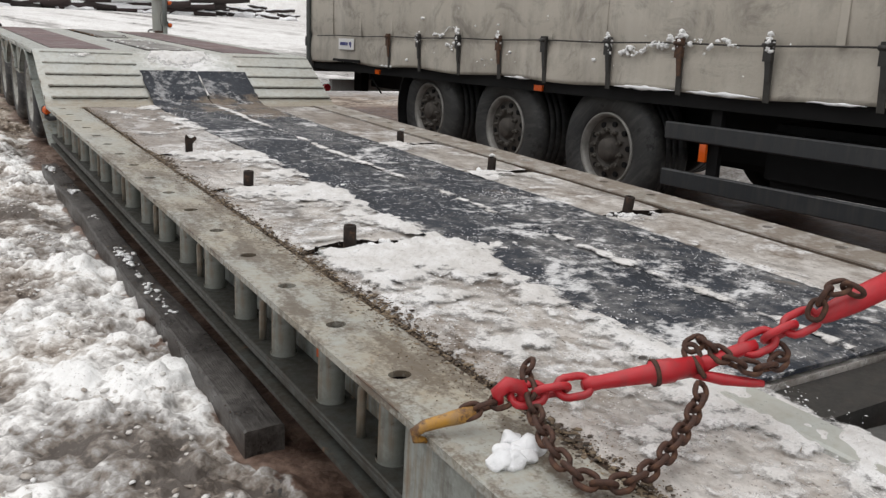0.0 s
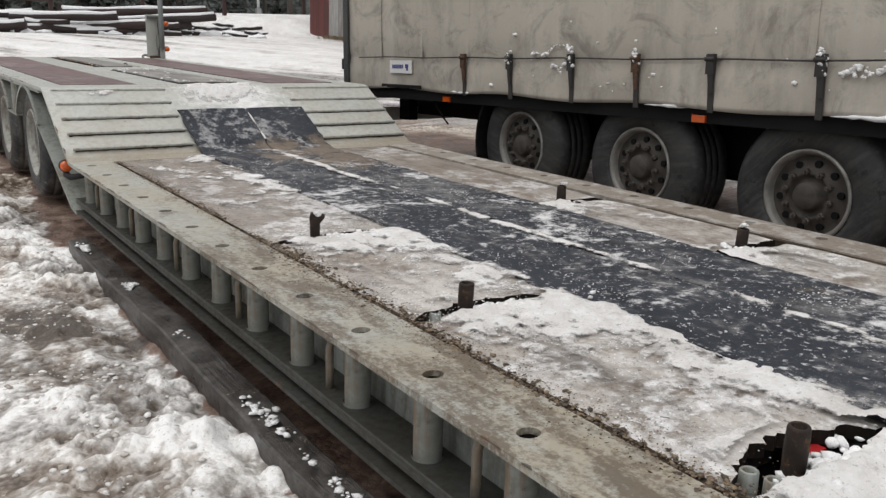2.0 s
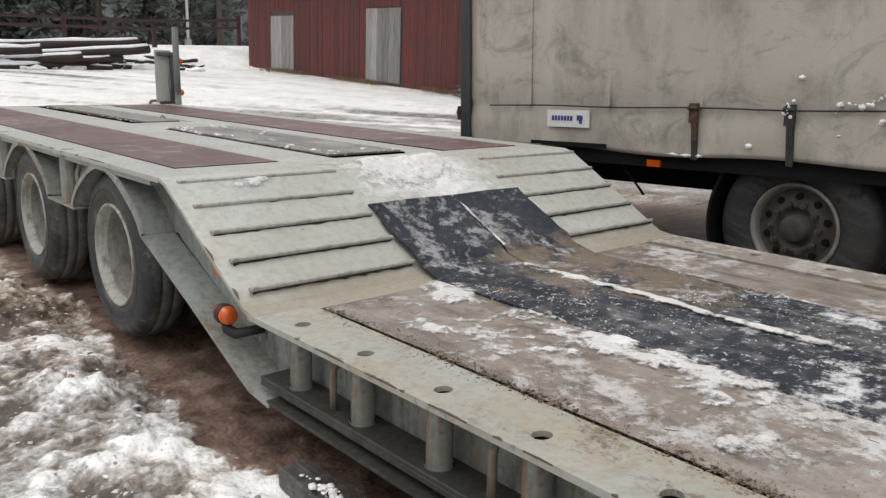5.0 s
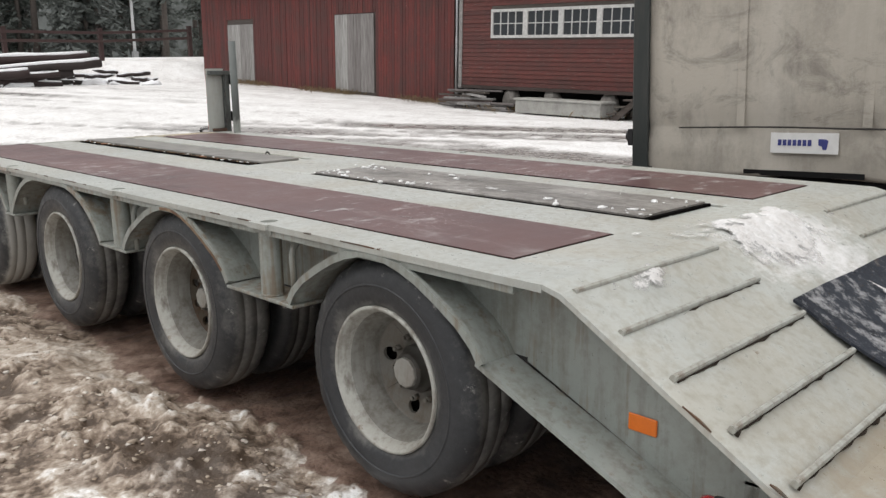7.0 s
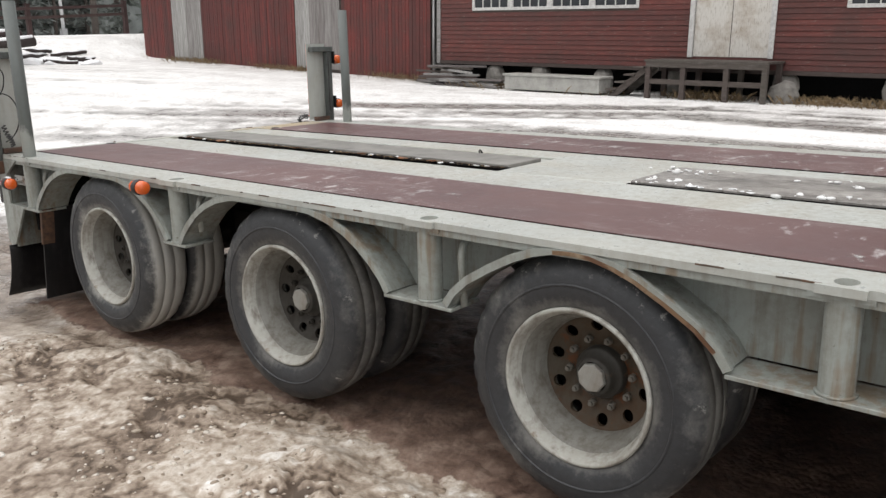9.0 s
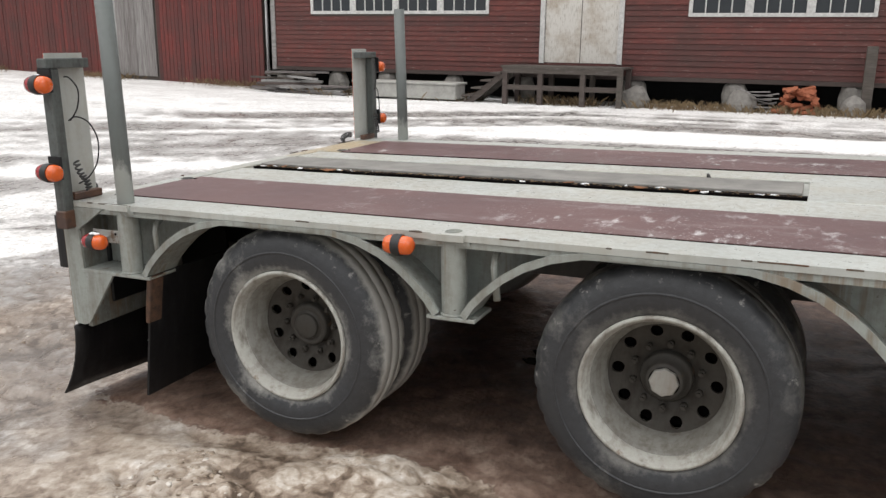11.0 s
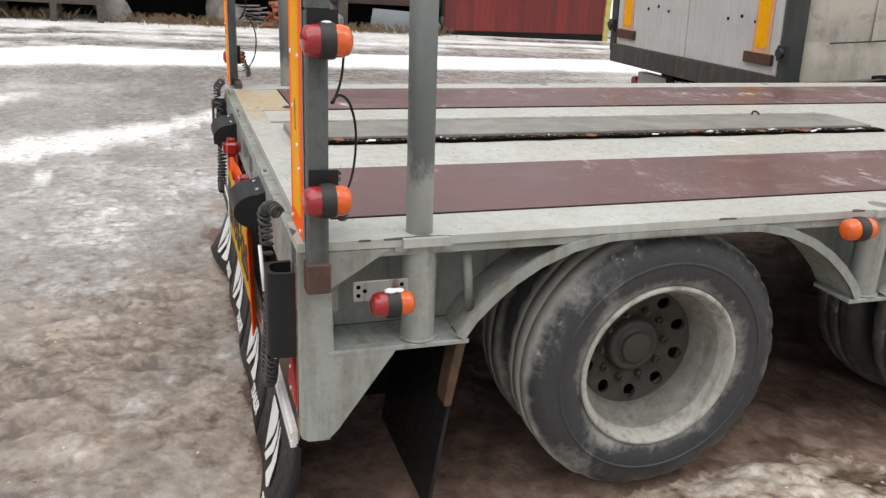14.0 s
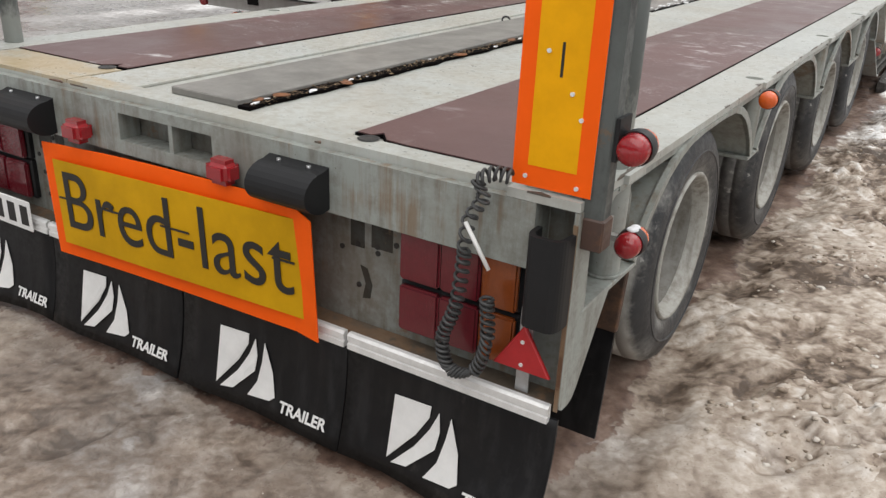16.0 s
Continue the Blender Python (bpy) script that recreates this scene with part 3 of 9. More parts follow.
    turn = 0.6 * step(0.5, 4.5, y)
    streak = (1 - turn) * streak + turn * track
    fog = 0.13 * step(9, 14.5, x) + 0.20 * step(9, 18, y) - 0.02 * (1 - step(3.5, 7, x))
    # a white band swept past the tail, grey slush on this side of it
    d = x + y + 0.35 * (fbm(x * 0.8, y * 0.8, 2, 66) - 0.5) + 0.10 * (fbm(x * 5, y * 5, 3, 67) - 0.5)
    zone = step(-0.6, 0.9, y) * (1 - step(7.5, 10, d)) * (1 - step(6, 9, y))
    lines = fbm(d * 3.4, (x - y) * 0.16, 4, 81) - 0.5
    d_near = 5.85 - np.clip((y - 2.5) * 1.5, 0, 2.6)
    d_far = 6.6 + 1.9 * step(2.5, 3.5, y)
    swept = step(d_near - 0.08, d_near + 0.08, d) * (1 - step(d_far - 0.25, d_far + 0.25, d)) + 0.6 * np.exp(-((d - 5.15) / 0.06) ** 2) * step(0.42, 0.5, fbm((x - y) * 1.6, d * 0.1, 2, 6))
    band = zone * (0.60 * lines + 0.17 * swept - 0.17 * (1 - np.clip(swept, 0, 1)))
    tone = tone - 0.13 * rear * np.exp(-(((x - 0.3) / 1.3) ** 2 + ((y - 1.75) / 0.45) ** 2)) * step(0.50, 0.60, churn)
    yard = 0.525 - 0.05 * zone + 0.275 * step(0.46, 0.60, streak + band + fog + 0.14 * (blot - 0.5)) + 0.45 * (streak - 0.5) + 0.25 * (blot - 0.5)
    calm = step(14, 26, np.hypot(np.maximum(0, -4 - x) * 1.3, 0)) + step(14, 22, np.maximum(0, -6 - y)) + step(30, 60, x) + step(50, 90, y)
    yard = yard + (0.70 - yard) * np.clip(calm, 0, 1)
    tone = np.clip(tone * near + yard * (1 - near), 0, 1)
    rough = (0.008 * b1 + 0.012 * b2 + 0.010 * b3 + 0.052 * (churn - 0.3) + 0.030 * (crumb - 0.5) + 0.034 * o1 * np.clip(1 - (c1 / 0.62) ** 2, 0, 1) + 0.018 * o2 * np.clip(1 - (c2 / 0.62) ** 2, 0, 1)) * (0.35 - 0.18 * tame + (0.75 + 0.2 * tame) * tread) + 0.06 * (patch - 0.4) + 0.03 * (blot - 0.5)
    shelf = 0.045 * step(0.02, 0.22, edge - x)
    height = near * (1 - under) * (rough * (1 + 0.15 * tame) * (1 - 0.72 * rear) + shelf * (1 - rear) - 0.045) + 0.012 * (fbm(x * 2, y * 2, 4, 9) - 0.5)
    height = height + (1 - near) * 0.03 * (yard - 0.6) * step(3.5, 6, np.abs(x))
    height = height - 0.015 * under + 0.016 * under * (b2 - 0.5)
    height = height - 0.07 * step(1.65, 2.0, x) * (1 - step(4.7, 5.1, x)) * step(-10.2, -9.4, y) * (1 - step(-5.3, -4.6, y))
    # further in under the trailer the mud tone drops, shade put into its colour
    tone = tone * (1 - under) + under * (0.46 + 0.12 * step(-6.0, -4.2, y) * (1 - step(-1.05, -0.65, x)))
    prints = np.zeros_like(x)
    rnd = random.Random(17)
    for k in range(150):
        px, py = rnd.uniform(-4.0, -1.5) if k % 2 else rnd.uniform(-2.6, 0.9), rnd.uniform(-11, 3.0) if k % 2 else rnd.uniform(1.3, 3.2)
        w = rnd.uniform(-0.6, 0.6)
        near_it = (np.abs(x - px) < 0.3) & (np.abs(y - py) < 0.3)
        dx, dy = (x[near_it] - px), (y[near_it] - py)
        u, v = dx * math.cos(w) + dy * math.sin(w), dy * math.cos(w) - dx * math.sin(w)
        prints[near_it] = np.maximum(prints[near_it], np.exp(-((u / 0.050) ** 2 + (v / 0.135) ** 2) ** 4))
    height = height - 0.024 * prints * near * (1 - under)
    tone = np.clip(tone - 0.12 * prints * near, 0, 1)
    wet = np.clip(under, 0, 1)
    slick = np.clip((1 - near) * (1 - step(0.45, 0.6, yard)) + rear * near * (0.45 + 0.55 * step(0.44, 0.58, fbm(x * 1.7, y * 1.7, 3, 33))), 0, 1)
    sand = np.exp(-(((x - 0.2) / 0.9) ** 2 + ((y - 1.9) / 0.35) ** 2))
    grey = np.clip(1 - near + 0.5 * front + 0.12 * rear * (1 - sand), 0, 1) - step(-4.6, -3.0, y) * (1 - rear) * near
    even = np.clip(0.8 * (1 - near) + 0.2 * zone * (1 - near) + tame * near * (1 - 0.2 * rear), 0, 1.0)
    return height, tone, wet, slick, grey, even


def spaced(pieces):
    out = []
    for a, b, d in pieces:
        out.append(np.arange(a, b - 1e-6, d))
    return np.concatenate(out)


gx = np.concatenate([-np.geomspace(900, 17, 24), spaced([(-16, -7, 0.22), (-7, -4.2, 0.09), (-4.2, -1.12, 0.017), (-1.12, 1.6, 0.024), (1.6, 2.4, 0.12), (2.4, 20, 0.30)]), np.geomspace(20, 900, 24)])
gy = np.concatenate([-np.geomspace(900, 23, 24), spaced([(-22, -15, 0.25), (-15, -11.4, 0.09), (-11.4, 2.6, 0.019), (2.6, 4.6, 0.04), (4.6, 7, 0.12), (7, 42, 0.35)]), np.geomspace(42, 900, 24)])
GX, GY = np.meshgrid(gx, gy)
g_h, g_tone, g_wet, g_slick, g_open, g_even = ground_relief(GX, GY)
GZ = lay(GX, GY) + g_h
nx, ny = len(gx), len(gy)
idx = np.arange(nx * ny).reshape(ny, nx)
quads = np.stack([idx[:-1, :-1], idx[:-1, 1:], idx[1:, 1:], idx[1:, :-1]], -1).reshape(-1, 4)
gme = bpy.data.meshes.new("ground")
gme.from_pydata(np.stack([GX, GY, GZ], -1).reshape(-1, 3).tolist(), [], quads.tolist())
for key, val in (("tone", g_tone), ("wet", g_wet), ("slick", g_slick), ("open", g_open), ("even", g_even)):
    a = gme.attributes.new(key, "FLOAT", "POINT")
    a.data.foreach_set("value", val.reshape(-1).astype(np.float32))
gme.polygons.foreach_set("use_smooth", [True] * len(gme.polygons))


def ground_mat():
    s = Shader("slush_and_snow", 0.6)
    fine = s.noise(24, 6, 0.58)
    mid = s.noise(5.5, 7, 0.62)
    bits = s.node("ShaderNodeTexVoronoi", Vector=s.coords(), Scale=42.0)
    bit = s.math("MULTIPLY", bits.outputs["Color"], 1.0)
    dome = s.math("SUBTRACT", 1.0, bits.outputs["Distance"])
    grit = s.noise(120, 3, 0.6)
    crust = s.noise(58, 6, 0.7)
    hue = s.noise(1.3, 5, 0.6)
    k = s.math("MULTIPLY", s.math("SUBTRACT", fine, 0.5), 0.78)
    k = s.math("ADD", k, s.math("MULTIPLY", s.math("SUBTRACT", mid, 0.5), 0.35))
    k = s.math("ADD", k, s.math("MULTIPLY", s.math("SUBTRACT", crust, 0.5), 0.40))
    k = s.math("ADD", k, s.math("MULTIPLY", s.math("SUBTRACT", s.noise(12, 5, 0.6), 0.5), 0.60))
    k = s.math("ADD", k, s.math("MULTIPLY", s.math("SUBTRACT", bit, 0.5), 0.22))
    wob = s.node("ShaderNodeTexNoise", Vector=s.coords(), Scale=14.0, Detail=2.0).outputs[1]
    bent = s.node("ShaderNodeVectorMath")
    bent.operation = "MULTIPLY_ADD"
    s.t.links.new(wob, bent.inputs[0])
    bent.inputs[1].default_value = (0.07, 0.07, 0.07)
    s.t.links.new(s.coords(), bent.inputs[2])
    clods = s.node("ShaderNodeTexVoronoi", Vector=bent.outputs[0], Scale=15.0)
    clod = s.math("SUBTRACT", s.math("MULTIPLY", clods.outputs["Color"], 1.0), 0.5)
    hollow = s.ramp(clods.outputs["Distance"], (0.48, 0.0), (0.66, 1.0))
    clod = s.math("SUBTRACT", s.math("MULTIPLY", clod, 0.30), s.math("MULTIPLY", hollow, 0.16))
    clod = s.math("MULTIPLY", clod, s.ramp(mid, (0.42, 0.15), (0.58, 1.0)))
    still = s.math("SUBTRACT", 1.0, s.math("ADD", s.math("MULTIPLY", s.attr("even"), 0.50), s.math("MULTIPLY", s.attr("slick"), 0.22)))
    k = s.math("ADD", s.attr("tone"), s.math("MULTIPLY", k, still))
    k = s.math("ADD", k, s.math("MULTIPLY", clod, s.math("MULTIPLY", s.attr("even"), s.attr("even"))))
    warm = s.ramp(k, (0.10, (0.075, 0.050, 0.033)), (0.27, (0.195, 0.145, 0.108)), (0.43, (0.325, 0.262, 0.207)), (0.58, (0.48, 0.415, 0.348)), (0.74, (0.67, 0.63, 0.585)), (0.90, (0.87, 0.86, 0.85)))
    cool = s.ramp(k, (0.10, (0.085, 0.070, 0.060)), (0.27, (0.20, 0.170, 0.145)), (0.43, (0.30, 0.287, 0.276)), (0.58, (0.47, 0.456, 0.446)), (0.74, (0.69, 0.675, 0.66)), (0.90, (0.87, 0.87, 0.865)))
    c = s.mix(s.math("ADD", s.ramp(hue, (0.40, 0.0), (0.62, 1.0)), s.attr("open")), warm, cool)
    c = s.mix(s.ramp(grit, (0.63, 0.0), (0.70, 0.65)), c, (0.10, 0.07, 0.05))
    c = s.mix(s.math("MULTIPLY", s.attr("slick"), 0.35), c, s.mix(s.attr("open"), (0.262, 0.226, 0.200), (0.30, 0.288, 0.278)))
    # wet mud whose darkest stops also carry the shade below the trailers
    mud = s.math("ADD", s.math("MULTIPLY", mid, 0.6), s.math("MULTIPLY", fine, 0.4))
    mud = s.ramp(s.math("ADD", mud, s.math("MULTIPLY", s.math("SUBTRACT", s.attr("tone"), 0.54), 0.55)), (0.29, (0.020, 0.016, 0.014)), (0.38, (0.085, 0.052, 0.040)), (0.53, (0.20, 0.135, 0.105)), (0.68, (0.34, 0.26, 0.21)))
    soaked = s.math("ADD", s.attr("wet"), s.math("MULTIPLY", s.math("SUBTRACT", fine, 0.5), 1.1))
    soaked = s.ramp(s.math("ADD", soaked, s.math("MULTIPLY", s.math("SUBTRACT", crust, 0.5), 0.7)), (0.42, 0.0), (0.58, 1.0))
    c = s.mix(soaked, c, mud)
    s.colour(c)
    dry = s.mix(s.attr("slick"), s.ramp(mid, (0.35, 0.45), (0.65, 0.75)), s.ramp(mid, (0.4, 0.16), (0.65, 0.4)))
    s.set("Roughness", s.mix(soaked, dry, s.ramp(mid, (0.4, 0.32), (0.65, 0.6))))
    s.set("Specular IOR Level", s.mix(soaked, (0.45, 0.45, 0.45), (0.35, 0.35, 0.35)))
    relief = s.math("ADD", s.math("MULTIPLY", s.mix(0.55, fine, dome), still), s.math("MULTIPLY", s.math("MULTIPLY", crust, 0.45), s.math("SUBTRACT", 1.0, s.math("MULTIPLY", s.attr("slick"), 0.75))))
    return s.bump(relief, 0.45, 0.02).m


gme.materials.append(ground_mat())
tagged(new("ground", gme), "churned grey brown slush and snow over wet gravel", "ground", kind="structure")


def soil_z(x, y):
    a, b = np.array([float(x)]), np.array([float(y)])
    return float(lay(a, b)[0])


def ground_z(x, y):
    """Height of the built ground sheet under a point."""
    i, j = int(np.clip(np.searchsorted(gx, x) - 1, 0, nx - 2)), int(np.clip(np.searchsorted(gy, y) - 1, 0, ny - 2))
    u, v = (x - gx[i]) / (gx[i + 1] - gx[i]), (y - gy[j]) / (gy[j + 1] - gy[j])
    return float((GZ[j, i] * (1 - u) + GZ[j, i + 1] * u) * (1 - v) + (GZ[j + 1, i] * (1 - u) + GZ[j + 1, i + 1] * u) * v)


def clod_mat(name, *stops):
    """Lumps of slush, each its own shade, specked with grit."""
    s = Shader(name, 0.6)
    r = s.t.nodes.new("ShaderNodeNewGeometry").outputs["Random Per Island"]
    n = s.noise(38, 6, 0.7)
    c = s.ramp(s.math("ADD", r, s.math("MULTIPLY", s.math("SUBTRACT", n, 0.5), 0.9)), *stops)
    s.colour(s.mix(s.ramp(s.noise(130, 3, 0.6), (0.62, 0.0), (0.69, 0.6)), c, (0.09, 0.07, 0.055)))
    return s.bump(n, 0.5, 0.008).m


bm = bmesh.new()
bmesh.ops.create_icosphere(bm, subdivisions=1, radius=1.0)
bm.verts.ensure_lookup_table()
BALL = np.array([v.co[:] for v in bm.verts])
BALL_FACES = [[v.index for v in f.verts] for f in bm.faces]
bm.free()


def lumps(name, n, at, size, material, label, category, seed, flat=0.65):
    """Many small uneven clods as one heap of stuff; at gives the place, size the radii."""
    rnd, rng = random.Random(seed), np.random.default_rng(seed)
    verts, faces = [], []
    for k in range(n):
        x, y, z = at(rnd)
        r = size[0] + (size[1] - size[0]) * rnd.random() ** 2.6
        w = rnd.uniform(0, math.pi)
        q = BALL * (1 + rng.uniform(-0.28, 0.28, (len(BALL), 1))) * np.array([rnd.uniform(0.8, 1.5), rnd.uniform(0.7, 1.1), flat * rnd.uniform(0.7, 1.2)]) * r
        c, t = math.cos(w), math.sin(w)
        q = np.stack([q[:, 0] * c - q[:, 1] * t + x, q[:, 0] * t + q[:, 1] * c + y, q[:, 2] + z], -1)
        b = len(verts)
        verts += q.tolist()
        faces += [[b + i for i in f] for f in BALL_FACES]
    me = bpy.data.meshes.new(name)
    me.from_pydata(verts, [], faces)
    me.polygons.foreach_set("use_smooth", [True] * len(me.polygons))
    me.materials.append(material)
    return tagged(new(name, me), label, category, kind="stuff")


SLUSH = clod_mat("slush_clods", (0.0, (0.30, 0.255, 0.215)), (0.3, (0.50, 0.465, 0.43)), (0.6, (0.64, 0.62, 0.60)), (0.9, (0.80, 0.80, 0.80)))
MUD_SLUSH = clod_mat("muddy_slush_clods", (0.0, (0.17, 0.125, 0.09)), (0.4, (0.31, 0.245, 0.185)), (0.7, (0.45, 0.39, 0.32)), (0.95, (0.66, 0.62, 0.57)))


FRESH_CLOD = clod_mat("fresh_snow_clods", (0.0, (0.74, 0.74, 0.74)), (0.6, (0.85, 0.855, 0.86)))


def yard_clod(x0, x1, y0, y1, seed):
    def at(rnd):
        while True:
            x, y = rnd.uniform(x0, x1), rnd.uniform(y0, y1)
            if noise.noise(Vector((x * 2.6, y * 2.6, seed))) + 0.5 * noise.noise(Vector((x * 7, y * 7, seed))) > rnd.uniform(-0.35, 0.5):
                return x, y, ground_z(x, y)
    return at


lumps("slush_lumps", 6500, yard_clod(-4.1, -1.44, -12.6, -4.4, 1), (0.004, 0.017), SLUSH, "trodden lumps of grey and white slush", "slush", 21, 0.42)
lumps("muddy_slush_lumps", 3600, yard_clod(-3.6, -1.28, -4.6, 0.4, 2), (0.003, 0.017), MUD_SLUSH, "brown muddy lumps of slush", "slush", 22, 0.5)
lumps("muddy_slush_lumps", 1100, yard_clod(-3.2, 1.6, 1.25, 4.2, 3), (0.002, 0.009), MUD_SLUSH, "brown muddy lumps of slush", "slush", 23, 0.5)

# ---- the low-loader trailer ----
ZL, ZU = 0.48, 0.88          # lower and upper deck
HALF = 1.25                  # half its width
YF, YR0, YR1, YB = -12.6, -5.52, -4.78, 1.04   # front end, ramp foot, ramp head, rear end
AXLES = (0.0, -1.36, -2.72, -4.08)
HUB_Z, TYRE_R = 0.425, 0.405

trailer = thing("low_loader_trailer", "grey-green painted steel low-loader trailer with four twin-tyred axles", "trailer")


def two_sides(name, build, material, label=""):
    for sx in (-1, 1):
        bm = bmesh.new()
        build(bm, sx)
        part(name, bm, material, trailer, label)


def span(bm, sx, a, b, y0, y1, z0, z1):
    """A box between the distances a and b from the middle line, on side sx."""
    lo, hi = sorted((sx * a, sx * b))
    box(bm, lo, hi, y0, y1, z0, z1)


# lower deck: side members
def lower_web(bm, sx):
    span(bm, sx, 1.085, 1.10, YF, YR0 + 0.25, 0.16, ZL - 0.021)
    span(bm, sx, 1.10, 1.242, YF, -11.40, 0.262, ZL - 0.022)


def lower_bottom(bm, sx):
    span(bm, sx, 1.10, 1.226, YF, YR0 - 0.02, 0.243, 0.258)
    span(bm, sx, 1.210, 1.226, YF, YR0 - 0.02, 0.222, 0.243)
    soften(bm, 0.003)


def lower_skirt(bm, sx):
    prism(bm, [(sx * 1.10, 0.182), (sx * 1.247, 0.182), (sx * 1.247, 0.196), (sx * 1.10, 0.196)], "y", YF, YR0 - 0.1)
    span(bm, sx, 1.10, 1.16, YF, YR0 - 0.1, 0.196, 0.243)


GRIMED = paint("grimed_side_paint", (0.30, 0.322, 0.302), dirt=(0.075, 0.064, 0.05), dirtiness=0.85, rust=0.64, film=0.45, film_c=(0.11, 0.10, 0.078), runs=0.8)
two_sides("side_web", lower_web, GRIMED)
two_sides("bottom_flange", lower_bottom, SHADED_DIRTY_GREY)
two_sides("lower_rail", lower_skirt, SHADED_DIRTY_GREY)

# top flange with its row of stake holes: cut as a strip with round openings
HOLES = [-5.72 - 0.3661 * k for k in range(16)]


def flange_with_holes(bm, sx, x_in, x_out, y0, y1, z, thick, holes, hx, r=0.036, n=16):
    """A plate between two lines with round holes through it."""
    a, b = sorted((sx * x_in, sx * x_out))
    lo, hi = sorted((y0, y1))
    y, g = lo, 0.058
    for h in sorted(holes):
        box(bm, a, b, y, h - g, z - thick, z)
        cx = sx * hx
        box(bm, a, cx - g, h - g, h + g, z - thick, z)
        box(bm, cx + g, b, h - g, h + g, z - thick, z) if b - (cx + g) > 0.004 else None
        side = min(g, b - cx, cx - a)
        ring, low, rim = [], [], []
        for k in range(n):
            w = 2 * math.pi * (k + 0.5) / n
            dx, dy = math.cos(w), math.sin(w)
            ex = min(g, b - cx) if dx > 0 else min(g, cx - a)
            t = min(ex / max(abs(dx), 1e-6), g / max(abs(dy), 1e-6))
            ring.append(bm.verts.new((cx + r * dx, h + 0.85 * r * dy, z)))
            low.append(bm.verts.new((cx + r * dx, h + 0.85 * r * dy, z - 0.07)))
            rim.append(bm.verts.new((cx + t * dx, h + t * dy, z)))
        for k in range(n):
            q = (k + 1) % n
            bm.faces.new((ring[k], rim[k], rim[q], ring[q]))
            bm.faces.new((ring[k], ring[q], low[q], low[k]))
            u, v = rim[k].co, rim[q].co
            if abs(u.x - v.x) > 1e-5 and abs(u.y - v.y) > 1e-5:
                cxx = u.x if abs(abs(u.y - h) - g) > 1e-4 else v.x
                cyy = v.y if abs(abs(u.y - h) - g) > 1e-4 else u.y
                bm.faces.new((rim[k], bm.verts.new((cxx, cyy, z)), rim[q]))
        ex = min(g, b - cx) if sx > 0 else min(g, cx - a)
        edge = cx + sx * ex
        v = [bm.verts.new(q) for q in ((edge, h - g, z), (edge, h + g, z), (edge, h + g, z - thick), (edge, h - g, z - thick))]
        bm.faces.new(v)
        y = h + g
    box(bm, a, b, y, hi, z - thick, z)
    bmesh.ops.remove_doubles(bm, verts=bm.verts, dist=0.0008)


two_sides("top_flange", lambda bm, sx: flange_with_holes(bm, sx, 1.005, HALF, YR0 + 0.02, YF, ZL, 0.02, HOLES, 1.155, 0.029), RIM_TOP, "grey steel flange with stake holes, dirty and worn")

# stake pockets and lashing hooks along the lower deck
bm = bmesh.new()
lathe(bm, [(0.038, 0.0), (0.038, -0.205)], (0, 0, 0), "z", 18)
lathe(bm, [(0.043, -0.196), (0.043, -0.204)], (0, 0, 0), "z", 18)
pocket = part("stake_pocket", bm, GRIMED, trailer)
pocket.matrix_basis = pose(-1.165, HOLES[0], ZL - 0.018)
bm = bmesh.new()
tube(bm, [(0, 0, -0.20), (0, 0, -0.07), (0.012, 0, -0.045), (0.04, 0, -0.035), (0.075, 0, -0.035)], 0.013, 8)
hook = part("lashing_hook", bm, GRIMED, trailer)
hook.matrix_basis = pose(-1.185, HOLES[0] - 0.23, ZL - 0.022)
# black disc just below each stake hole's mouth, standing in for its shaded depth
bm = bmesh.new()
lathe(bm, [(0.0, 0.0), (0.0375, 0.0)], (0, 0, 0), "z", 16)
shade_disc_me = mesh_of("pocket_floor", bm, HOLE)
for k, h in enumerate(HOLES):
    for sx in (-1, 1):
        shade_disc = new("pocket_floor", shade_disc_me)
        shade_disc.parent = trailer
        shade_disc.matrix_basis = pose(sx * 1.157, h, ZL - 0.016)
        if not (k == 0 and sx < 0):
            again(pocket, (sx * 1.165, h, ZL - 0.018), trailer)
        if k % 2 == 0 and not (k == 0 and sx < 0):
            again(hook, (sx * 1.185, h - 0.23, ZL - 0.022), trailer, 0 if sx < 0 else 180)

for sx in (-1, 1):
    bm = bmesh.new()
    span(bm, sx, 1.101, 1.109, -10.66, -10.605, 0.283, 0.345)
    soften(bm, 0.003)
    part("web_reflector", bm, plain("orange_red_reflector", (0.72, 0.13, 0.025), 0.35, 0.12, 30), trailer, "orange reflector on the side web")

# cross members below the lower deck
bm = bmesh.new()
box(bm, -1.085, 1.085, -0.03, 0.03, 0.30, 0.44)
cross = part("cross_member", bm, DARK_STEEL, trailer)
cross.matrix_basis = pose(0, -6.0, 0)
for k in range(1, 9):
    again(cross, (0, -6.0 - 0.66 * k, 0), trailer)
bm = bmesh.new()
for x in (-0.42, 0.42):
    box(bm, x - 0.06, x + 0.06, -11.6, YR0 + 0.3, 0.2, 0.43)
part("main_beam", bm, DARK_STEEL, trailer)


# deck boards, four to a row on each side of the rubber belts
def ragged_board(x0, x1, y0, y1, z0, z1, seed):
    """A board with a worn, uneven outline, slightly cupped."""
    rnd = random.Random(seed)
    bm = bmesh.new()
    n = max(4, int((y1 - y0) / 0.22))
    rows = []
    for k in range(n + 1):
        y = y0 + (y1 - y0) * k / n
        a, b = x0 + rnd.uniform(0, 0.006), x1 - rnd.uniform(0, 0.006)
        m = (a + b) / 2
